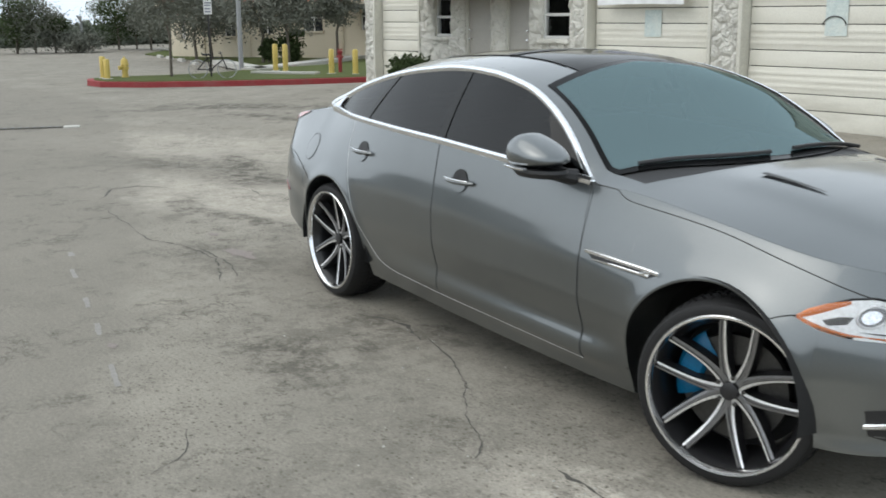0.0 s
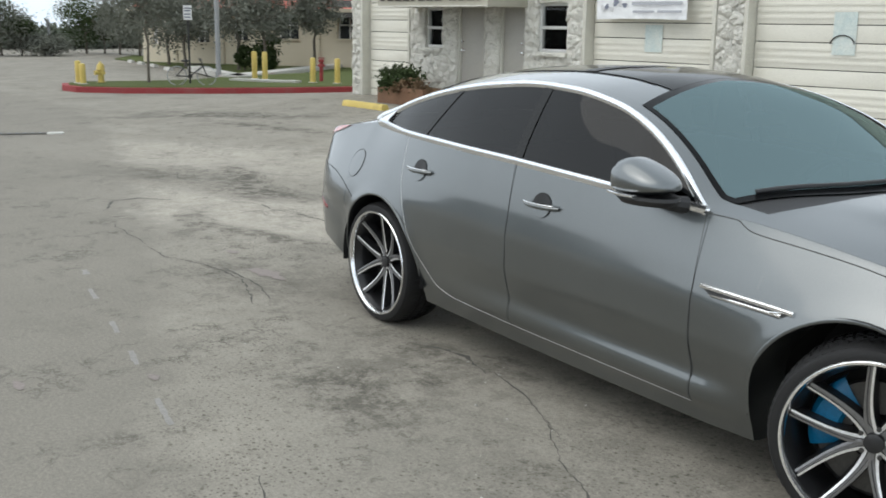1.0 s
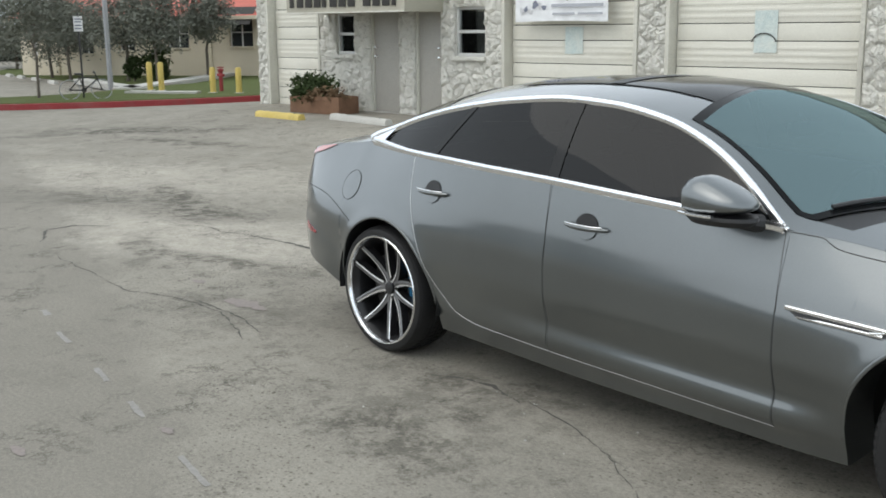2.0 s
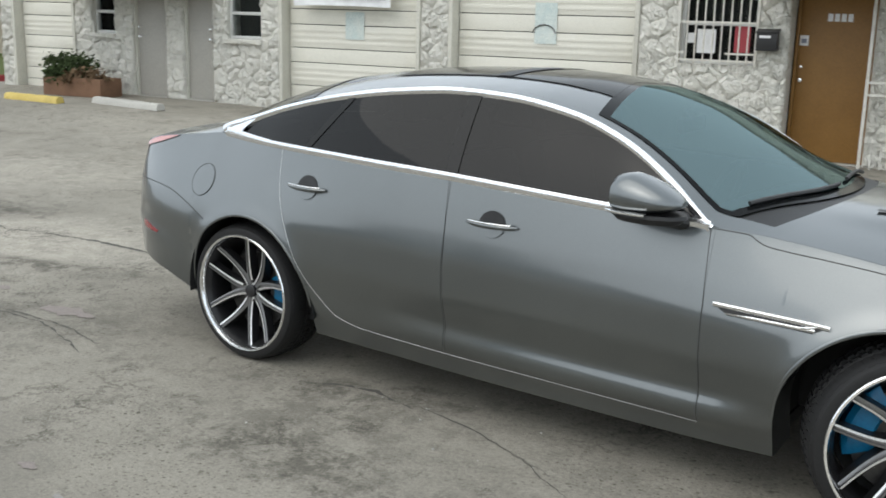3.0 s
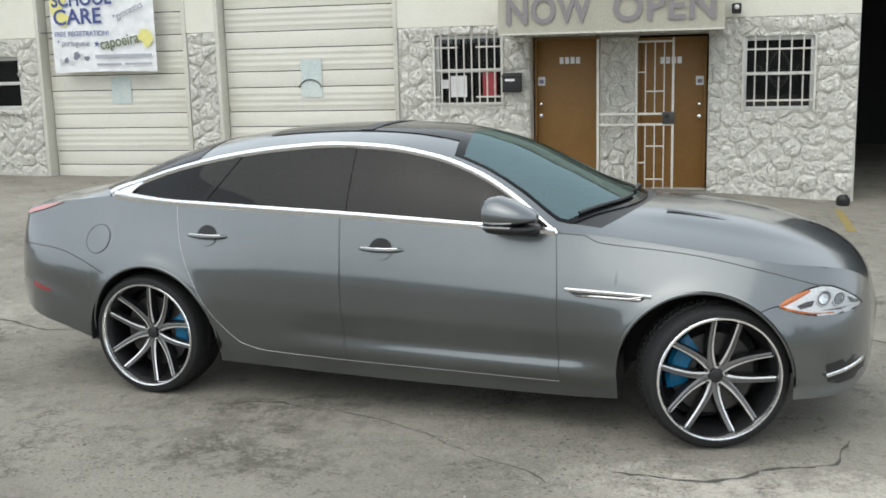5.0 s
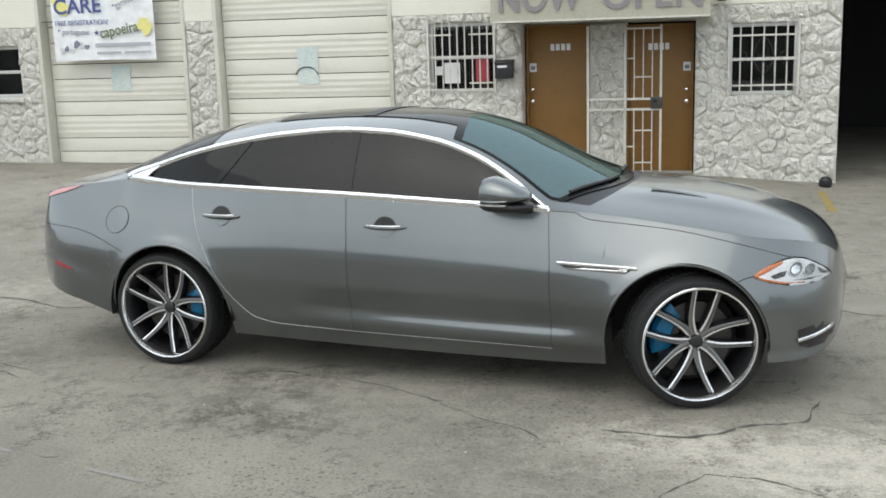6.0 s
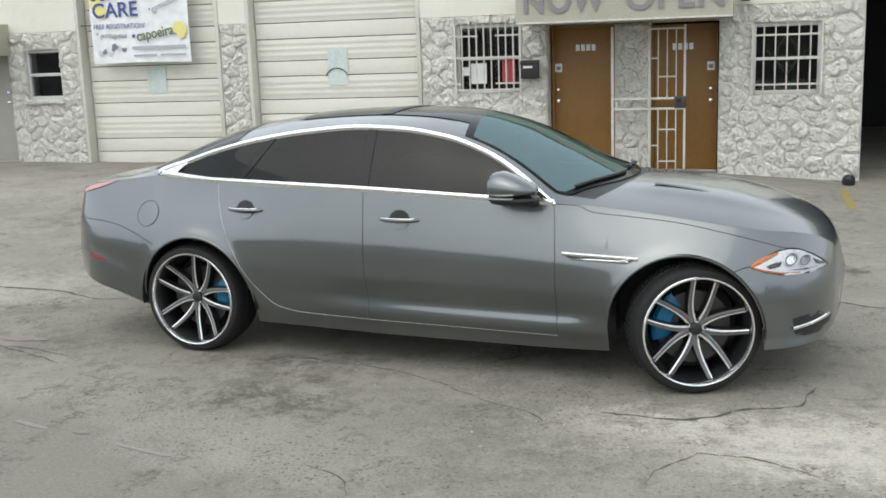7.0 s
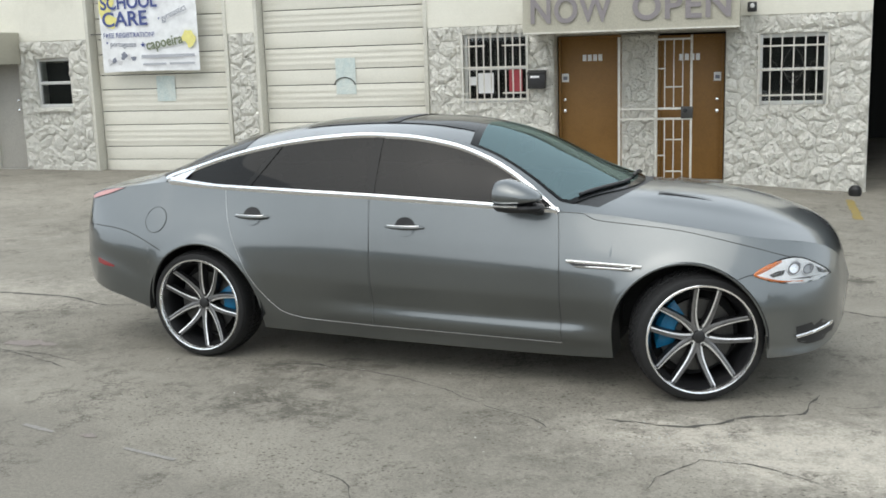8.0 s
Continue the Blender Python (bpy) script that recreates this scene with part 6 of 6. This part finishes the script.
def security_camera():
    t = thing("security_camera", "small black security camera under the wall", "camera", pose(-0.93, WALL_Y, 2.36))
    part("mount", lathe([(0.001, -0.03), (0.03, -0.028), (0.035, 0.0), (0.001, 0.001)], 20, "y"), BLACK, t)
    part("arm", tube([(0, -0.02, 0), (0, -0.07, -0.01), (0, -0.1, -0.02)], 0.012, 8), BLACK, t)
    part("housing", box(-0.06, 0.06, -0.2, -0.08, -0.08, 0.05, 0.02), BLACK, t)
    part("lens", lathe([(0.001, -0.215), (0.02, -0.213), (0.03, -0.2), (0.03, -0.19)], 20, "y"), PAPER, t)


security_camera()


def wheel_stop(m, length, material, label):
    t = thing("wheel_stop", label, "wheel stop", m, "wheel stops")
    prof = [(-0.075, 0.0), (-0.07, 0.06), (-0.045, 0.1), (0.045, 0.1), (0.07, 0.06), (0.075, 0.0)]
    rng = random.Random(3)
    rows = [[(x, py_ + rng.uniform(-0.004, 0.004), pz + rng.uniform(-0.004, 0.004)) for py_, pz in prof] for x in np.linspace(-length / 2, length / 2, 14)]
    bm = sheet(rows)
    for end in (0, -1):
        bm.faces.new([bm.verts.new(p) for p in rows[end]])
    part("block", bm, material, t)
    for x in (-length * 0.35, length * 0.35):
        pin = lathe([(0.001, 0.112), (0.012, 0.11), (0.012, 0.09)], 8, "z")
        bmesh.ops.translate(pin, verts=pin.verts, vec=(x, 0, 0))
        part("pin", pin, STEEL, t)
    return t


wheel_stop(pose(-14.7, 11.56, ground_z(-14.7, 11.5), 0, 0, -2), 1.25, YELLOW, "worn yellow concrete wheel stop on the asphalt")
wheel_stop(pose(-12.97, 11.85, ground_z(-12.97, 11.8), 0, 0, -8), 1.6, CONCRETE, "white concrete wheel stop on the asphalt")
for x, y in ((-38.4, 17.55), (-36.8, 17.24), (-34.83, 16.83), (-32.25, 16.16)):
    wheel_stop(pose(x, y, ground_z(x, y), 0, 0, -14), 0.9, CONCRETE, "white concrete wheel stop beside the drive")


def leaf_clumps(rng, center, radii, clumps, leaves, size, squash=1.0):
    """A crown of small leaves in loose clumps with gaps between them."""
    verts, faces = [], []
    for _ in range(clumps):
        while True:
            d = Vector((rng.uniform(-1, 1), rng.uniform(-1, 1), rng.uniform(-1, 1)))
            if 0.25 < d.length < 1:
                break
        c = Vector((center[0] + d.x * radii[0], center[1] + d.y * radii[1], center[2] + d.z * radii[2]))
        spread = rng.uniform(0.16, 0.3) * sum(radii) / 3
        for _ in range(leaves):
            p = c + Vector((rng.gauss(0, spread), rng.gauss(0, spread), rng.gauss(0, spread * 0.7 * squash)))
            s = size * rng.uniform(0.6, 1.4)
            u = Vector((rng.gauss(0, 1), rng.gauss(0, 1), rng.gauss(0, 0.6))).normalized()
            w = u.cross(Vector((rng.gauss(0, 1), rng.gauss(0, 1), rng.gauss(0, 1)))).normalized()
            i = len(verts)
            verts += [p - u * s, p + w * s * 0.45, p + u * s, p - w * s * 0.45]
            faces.append((i, i + 1, i + 2, i + 3))
    me = bpy.data.meshes.new("crown")
    me.from_pydata([tuple(v) for v in verts], [], faces)
    return me


def tree(x, y, height, crown_h, crown_r, trunk_r, material, label, seed, leaf=0.16, clumps=70, leaves=34, lean=0.0):
    rng = random.Random(seed)
    t = thing("tree", label, "tree", pose(x, y, ground_z(x, y)), "trees")
    top = height - crown_h * 0.55
    pts = [(lean * f * height + rng.uniform(-0.06, 0.06) * f, rng.uniform(-0.08, 0.08) * f, top * f - 0.05 * (f == 0)) for f in np.linspace(0, 1, 7)]
    part("trunk", tube(pts, [trunk_r * (1.25 - 0.65 * f) for f in np.linspace(0, 1, 7)], 9), BARK, t)
    for k in range(6):
        a = 2 * math.pi * k / 6 + rng.uniform(-0.4, 0.4)
        base = Vector(pts[-1 - (k % 3)])
        tip = base + Vector((math.cos(a) * crown_r * 0.7, math.sin(a) * crown_r * 0.7, crown_h * rng.uniform(0.15, 0.5)))
        part("limb", tube([base, base.lerp(tip, 0.5) + Vector((0, 0, 0.1 * crown_h * 0.3)), tip], [trunk_r * 0.5, trunk_r * 0.32, trunk_r * 0.12], 6), BARK, t)
    me = leaf_clumps(rng, (lean * height, 0, height - crown_h / 2), (crown_r, crown_r, crown_h / 2), clumps, leaves, leaf)
    me.materials.append(material)
    part("crown", me, None, t)
    return t


def planter():
    t = thing("planter_box", "low brown planter box with a dark green bush", "planter", pose(-14.78, 12.62, ground_z(-14.8, 12.6), 0, 0, 4))
    for a, b, c, d in [(-0.62, 0.62, -0.25, -0.2), (-0.62, 0.62, 0.2, 0.25), (-0.62, -0.57, -0.2, 0.2), (0.57, 0.62, -0.2, 0.2)]:
        part("side_board", box(a, b, c, d, 0, 0.3, 0.008), PLANTER, t)
    part("soil", box(-0.57, 0.57, -0.2, 0.2, 0.02, 0.24), BARK, t)
    rng = random.Random(21)
    me = leaf_clumps(rng, (-0.3, 0, 0.42), (0.42, 0.3, 0.24), 40, 60, 0.04)
    me.materials.append(LEAF)
    part("bush", me, None, t, "dark green leafy bush")
    me = leaf_clumps(rng, (0.15, -0.12, 0.28), (0.5, 0.2, 0.12), 22, 45, 0.045)
    me.materials.append(DRYLEAF)
    part("dry_fern", me, None, t, "dry brown foliage hanging over the box")
    for k in range(7):
        a = rng.uniform(0, 6.28)
        part("stem", tube([(-0.28 + 0.05 * math.cos(a), 0.05 * math.sin(a), 0.2), (-0.28 + 0.3 * math.cos(a), 0.2 * math.sin(a), 0.6)], 0.012, 5), BARK, t)


DRYLEAF = surface("dry_leaf", (0.12, 0.075, 0.04), (0.2, 0.13, 0.07), 5, 0.85, relief=0)
planter()
bm = lathe([(0.001, 0.0), (0.07, 0.0), (0.085, 0.03), (0.08, 0.09), (0.045, 0.13), (0.001, 0.14)], 20, "z")
bmesh.ops.translate(bm, verts=bm.verts, vec=(0.4, 12.85, ground_z(0.4, 12.85)))
tagged(part("rubber_stopper", bm, BLACK), "small black rubber stopper on the ground by the wall corner", "stopper")


# ---------------------------------------------------------------- kerbed island and street end
ISLAND = [(-25.3, 10.6), (-24.9, 9.95), (-24.2, 9.7), (-23.4, 9.72), (-22.5, 10.5), (-21.45, 12.2), (-20.85, 13.6), (-20.35, 14.9), (-19.6, 16.8), (-18.8, 19.0), (-24.0, 21.5), (-27.0, 20.0), (-26.0, 15.2), (-24.9, 13.2), (-24.9, 12.0)]


def extrude_outline(outline, z0, z1):
    bm = bmesh.new()
    low = [bm.verts.new((x, y, ground_z(x, y) + z0)) for x, y in outline]
    high = [bm.verts.new((x, y, ground_z(x, y) + z1)) for x, y in outline]
    n = len(outline)
    for i in range(n):
        bm.faces.new((low[i], low[(i + 1) % n], high[(i + 1) % n], high[i]))
    bmesh.ops.triangulate(bm, faces=[bm.faces.new(high)])
    return bm


def offset_outline(outline, d):
    out = []
    n = len(outline)
    for i in range(n):
        a, p, b = Vector(outline[i - 1]), Vector(outline[i]), Vector(outline[(i + 1) % n])
        n1, n2 = (p - a).normalized(), (b - p).normalized()
        m = Vector((-n1.y - n2.y, n1.x + n2.x)).normalized()
        out.append(tuple(p + m * d))
    return out


tagged(part("kerb", extrude_outline(ISLAND, -0.1, 0.125), REDKERB), "red painted concrete kerb round a grass island", "kerb", kind="structure")
tagged(part("lawn", extrude_outline(offset_outline(ISLAND, 0.16), 0.02, 0.14), GRASS), "short green grass on the kerbed island", "lawn", kind="structure")
LAWN2 = [(-26.0, 15.6), (-24.6, 15.4), (-27.0, 20.1), (-24.0, 21.6), (-18.6, 19.2), (-18.6, 27), (-45, 20.5), (-41.5, 18.2), (-33.0, 17.2)]
tagged(part("lawn", extrude_outline(LAWN2, -0.05, 0.05), GRASS), "lawn along the far building", "lawn", kind="structure")
for line, w in [([(-25.25, 14.6), (-27.4, 17.6), (-30.4, 21.6)], 0.3), ([(-23.9, 14.0), (-22.9, 14.4), (-22.2, 14.9)], 0.16), ([(-30.9, 16.4), (-27.5, 15.5), (-24.9, 14.9)], 0.22)]:
    rows = []
    for i, p in enumerate(line):
        a, b = line[max(i - 1, 0)], line[min(i + 1, len(line) - 1)]
        d = Vector((b[0] - a[0], b[1] - a[1])).normalized()
        rows.append([(p[0] - s * d.y * w, p[1] + s * d.x * w, ground_z(*p) + 0.19) for s in (-1, 1)])
    tagged(part("pavement", sheet(rows, thick=(0, 0, -0.15)), CONCRETE, smooth=0), "narrow pale concrete walk in the grass", "pavement", kind="structure")


def on_island(x, y):
    return ground_z(x, y) + 0.14


def bollard(x, y, h, label):
    t = thing("bollard", label, "bollard", pose(x, y, on_island(x, y) - 0.02), "bollards")
    part("post", lathe([(0.07, 0.0), (0.072, h * 0.5), (0.07, h - 0.04), (0.055, h - 0.01), (0.001, h)], 20, "z"), YELLOW, t)
    part("footing", lathe([(0.12, -0.01), (0.12, 0.03), (0.09, 0.035), (0.075, 0.036)], 20, "z"), CONCRETE, t)
    return t


for x, y, h in [(-24.6, 10.25, 0.55), (-24.2, 10.2, 0.5), (-24.3, 14.85, 0.74), (-23.85, 14.9, 0.74), (-22.1, 15.25, 0.64), (-21.45, 15.55, 0.64)]:
    bollard(x, y, h, "yellow painted steel bollard standing in the grass")


def hydrant(x, y):
    t = thing("fire_hydrant", "yellow fire hydrant standing on the grass island", "hydrant", pose(x, y, on_island(x, y) - 0.02))
    part("barrel", lathe([(0.1, 0.0), (0.1, 0.03), (0.075, 0.035), (0.07, 0.3), (0.1, 0.31), (0.1, 0.34), (0.085, 0.36)], 20, "z"), YELLOW, t)
    part("bonnet", lathe([(0.09, 0.36), (0.085, 0.42), (0.055, 0.47), (0.02, 0.485), (0.018, 0.52), (0.001, 0.521)], 20, "z"), YELLOW, t)
    for dx, dy in ((0.1, 0), (-0.1, 0), (0, -0.1)):
        bm = lathe([(0.045, 0.0), (0.045, 0.06), (0.055, 0.062), (0.055, 0.1), (0.001, 0.101)], 14, "z")
        bmesh.ops.transform(bm, matrix=Matrix.Translation((dx * 0.5, dy * 0.5, 0.25)) @ Vector((dx, dy, 0)).to_track_quat("Z", "Y").to_matrix().to_4x4(), verts=bm.verts)
        part("nozzle", bm, YELLOW, t)


hydrant(-24.6, 10.8)


def standpipe(x, y):
    t = thing("standpipe", "red water standpipe on the lawn", "standpipe", pose(x, y, on_island(x, y) - 0.02))
    part("pipe", lathe([(0.05, 0.0), (0.05, 0.5), (0.075, 0.52), (0.075, 0.56), (0.03, 0.58), (0.001, 0.58)], 16, "z"), REDKERB, t)
    part("hand_wheel", lathe([(0.08, 0.6), (0.1, 0.61), (0.08, 0.62)], 18, "z", close=True), REDKERB, t)
    part("outlet", tube([(-0.12, 0, 0.42), (0.12, 0, 0.42)], 0.035, 10), REDKERB, t)


standpipe(-22.4, 15.7)


def bicycle(m):
    """A parked bicycle: two wheels, frame, saddle, bars."""
    t = thing("bicycle", "dark bicycle leaning on a sign post on the grass", "bicycle", m)
    for x in (-0.42, 0.42):
        w = part("wheel", tube([(x + 0.27 * math.cos(a), 0, 0.28 + 0.27 * math.sin(a)) for a in np.linspace(0, 2 * math.pi, 37)], 0.014, 6), POLE, t)
        for k in range(8):
            a = math.pi * k / 8
            part("spoke", tube([(x - 0.26 * math.cos(a), 0, 0.28 - 0.26 * math.sin(a)), (x + 0.26 * math.cos(a), 0, 0.28 + 0.26 * math.sin(a))], 0.0025, 4), STEEL, w)
    for pts in [[(-0.42, 0, 0.28), (-0.05, 0, 0.26)], [(-0.05, 0, 0.26), (-0.16, 0, 0.68)], [(-0.42, 0, 0.28), (-0.14, 0, 0.6)], [(-0.14, 0, 0.6), (0.28, 0, 0.62)], [(-0.05, 0, 0.26), (0.3, 0, 0.55)], [(0.42, 0, 0.28), (0.27, 0, 0.72)]]:
        part("frame_tube", tube(pts, 0.016, 8), BLACK, t)
    part("handlebar", tube([(0.22, -0.2, 0.76), (0.27, -0.15, 0.74), (0.27, 0.15, 0.74), (0.22, 0.2, 0.76)], 0.013, 8), BLACK, t)
    part("saddle", box(-0.28, -0.05, -0.06, 0.06, 0.68, 0.73, 0.02), BLACK, t)
    part("crank", lathe([(0.07, -0.01), (0.07, 0.01), (0.001, 0.012)], 18, "y"), STEEL, t).location = (-0.05, 0.03, 0.26)


bicycle(pose(-22.7, 12.25, on_island(-22.7, 12.2) - 0.02, 3, 0, 60) @ Matrix.Diagonal((0.82, 0.82, 0.82, 1)))


def sign_post(x, y):
    t = thing("street_sign", "white parking sign on a dark post on the island", "sign", pose(x, y, on_island(x, y), 0, 0, 55))
    part("post", box(-0.02, 0.02, -0.02, 0.02, -0.05, 1.9, 0.004), BLACK, t)
    s = part("plate", box(-0.1, 0.1, -0.03, -0.022, 1.5, 1.84, 0.004), PAPER, t)
    for z in (1.76, 1.7, 1.62, 1.55):
        part("lettering_bar", box(-0.07, 0.07, -0.034, -0.031, z, z + 0.03), GREYINK, s)


sign_post(-23.2, 12.45)


def lamp_pole(x, y, r, h, label):
    t = thing("utility_pole", label, "pole", pose(x, y, ground_z(x, y)))
    part("shaft", tube([(0, 0, -0.05), (0, 0, h * 0.5), (0, 0, h)], [r, r * 0.9, r * 0.75], 14), POLE, t)
    part("base_plate", box(-r * 2, r * 2, -r * 2, r * 2, 0.05, 0.09), POLE, t)
    part("arm", tube([(0, 0, h - 0.3), (0.8, -0.4, h), (1.3, -0.6, h)], 0.04, 8), POLE, t)


lamp_pole(-26.2, 14.8, 0.07, 6.0, "grey metal lamp pole beside the drive")
lamp_pole(-47.5, 17.7, 0.07, 1.6, "pale pole far down the street")

# trees: x, y, height, crown height, crown radius, trunk radius, foliage, leaf size
for i, (x, y, h, ch, cr, tr, mat, leaf) in enumerate([
    (-49.1, 20.0, 2.73, 2.3, 1.2, 0.051, LEAF, 0.075),
    (-48.9, 20.8, 2.08, 1.36, 0.55, 0.040, LEAF, 0.075),
    (-47.1, 20.8, 2.48, 2.00, 0.87, 0.046, LEAF_GREY, 0.075),
    (-44.0, 20.4, 2.73, 2.3, 1.2, 0.051, LEAF_GREY, 0.075),
    (-35.0, 17.5, 2.66, 2.03, 0.89, 0.049, LEAF_GREY, 0.075),
    (-33.3, 17.3, 2.75, 1.79, 0.90, 0.049, LEAF_GREY, 0.075),
    (-30.5, 17.8, 2.92, 1.90, 1.06, 0.053, LEAF_GREY, 0.075),
    (-28.6, 17.7, 2.87, 1.78, 0.68, 0.045, LEAF_GREY, 0.075),
    (-29.2, 19.9, 2.85, 1.52, 0.67, 0.045, LEAF_GREY, 0.075),
    (-47.2, 15.5, 2.46, 2.25, 0.88, 0.046, LEAF_GREY, 0.075),
    (-47.5, 14.8, 3.21, 2.87, 1.04, 0.049, LEAF, 0.075),
    (-47.0, 16.3, 1.60, 0.67, 0.55, 0.040, LEAF, 0.075),
    (-46.7, 17.2, 0.78, 0.67, 0.88, 0.046, LEAF_GREY, 0.075),
    (-24.0, 11.75, 3.05, 1.76, 0.8, 0.032, LEAF_GREY, 0.060),
]):
    tree(x, y, h, ch, cr * (1.2 if mat is LEAF_GREY else 1.0), tr, mat, "slender street tree with grey-green foliage" if mat is LEAF_GREY else "dark green broad-leaved tree by the street", 40 + i, leaf * 0.72, 90, 64)


WOODS = surface("hazy_leaf", (0.11, 0.128, 0.1), (0.17, 0.185, 0.15), 0.4, 0.85, relief=0, spec=0.1)


def woods():
    """The far belt of trees at the end of the street."""
    rng = random.Random(77)
    verts, faces = [], []
    for k in range(170):
        a = k / 170 + rng.uniform(-0.01, 0.01)
        x, y = -57 - rng.uniform(0, 6) + 2 * a, 6 + 34 * a
        high = rng.uniform(0.42, 0.6) + 0.16 * max(0, math.sin(9 * a)) + 0.5 * max(0, math.sin(23 * a) - 0.6)
        me = leaf_clumps(rng, (x, y, high), (1.2, 1.2, high), 14, 40, 0.12)
        base = len(verts)
        verts += [tuple(v.co) for v in me.vertices]
        faces += [tuple(i + base for i in p.vertices) for p in me.polygons]
        bpy.data.meshes.remove(me)
    me = bpy.data.meshes.new("far_woods")
    me.from_pydata(verts, [], faces)
    me.materials.append(WOODS)
    tagged(part("far_woods", me, None), "hazy belt of trees at the end of the street", "woods", kind="stuff")


woods()


def far_building():
    """A long low cream building with a red roof, dark windows and an awning."""
    ax, ay, dx, dy = -37.27, 18.36, 0.91624, 0.40062
    m = Matrix.Translation((ax, ay, 0)) @ pose(0, 0, 0, 0, 0, math.degrees(math.atan2(dy, dx)))
    t = thing("far_building", "long low cream building with a red roof and dark windows", "house", m)
    wins = [(-0.5, -0.25, 0.72, 1.4), (1.62, 2.2, 0.83, 1.64), (3.3, 3.95, 0.93, 1.62), (5.3, 6.15, 1.02, 1.95), (7.75, 8.65, 1.06, 1.98), (10.2, 11.0, 1.06, 1.98)]
    bm = bmesh.new()
    for a, b, c, d in rects_minus(-1.0, 16.0, -0.2, 2.05, wins):
        box(a, b, 0.0, 0.25, c, d, bm=bm)
    part("wall", bm, FARWALL, t, smooth=0)
    part("wall", box(-1.0, -0.75, 0.25, 9, -0.2, 2.05), FARWALL, t, smooth=0)
    for u in (0.6, 2.8, 4.6, 6.95):
        part("pilaster", box(u - 0.1, u + 0.1, -0.06, -0.003, -0.1, 2.04, 0.01), FARWALL, t)
    roof = sheet([[(u, -0.45 + 5.0 * f, 2.06 + 1.4 * f) for u in np.linspace(-1.3, 16.4, 60)] for f in (0, 0.34, 0.67, 1.0)], thick=(0, 0, -0.06))
    part("roof", roof, ROOFRED, t)
    part("fascia", box(-1.3, 16.4, -0.47, -0.452, 1.94, 2.06), FARWALL, t)
    for a, b, c, d in wins:
        w = part("window", box(a, b, 0.12, 0.14, c, d), DARKWIN, t, "dark window with pale bars", 0)
        for x0, x1, z0, z1 in [(a, a + 0.04, c, d), (b - 0.04, b, c, d), ((a + b) / 2 - 0.02, (a + b) / 2 + 0.02, c, d), (a, b, (c + d) / 2 - 0.02, (c + d) / 2 + 0.02), (a, b, d - 0.04, d)]:
            part("glazing_bar", box(x0, x1, 0.085, 0.118, z0, z1), PAPER, w, smooth=0)
        part("sill", box(a - 0.05, b + 0.05, -0.05, 0.1, c - 0.06, c - 0.002), FARWALL, w)
    part("awning", sheet([[(u, y, z) for u in np.linspace(7.6, 8.85, 6)] for y, z in ((-0.02, 2.35), (-0.3, 2.1), (-0.55, 1.78))], thick=(0, 0.01, -0.02)), DARKBAR, t, "dark canvas awning")
    return t


far_building()
for x, y, r in ((-30.3, 17.9, 0.35), (-31.4, 19.4, 0.55), (-29.6, 18.4, 0.3)):
    t = thing("bush", "dark clipped bush on the lawn by the far building", "bush", pose(x, y, ground_z(x, y) + 0.05), "bushes")
    me = leaf_clumps(random.Random(int(r * 100)), (0, 0, r * 1.1), (r * 0.7, r * 0.7, r), 26, 40, 0.07)
    me.materials.append(LEAF)
    part("foliage", me, None, t)
    part("stem", tube([(0, 0, -0.05), (0, 0, r)], 0.03, 6), BARK, t)

# ---------------------------------------------------------------- the side behind the camera
# added, never in view: gives the car's flank a dark horizon to reflect
tagged(part("wall_south", box(-60, 40, -17.4, -17.0, -0.3, 2.4), REFLECTED_WALL, smooth=0), "unseen dark wall added behind the camera to darken the car's reflections", "wall", kind="structure")

build_stones()
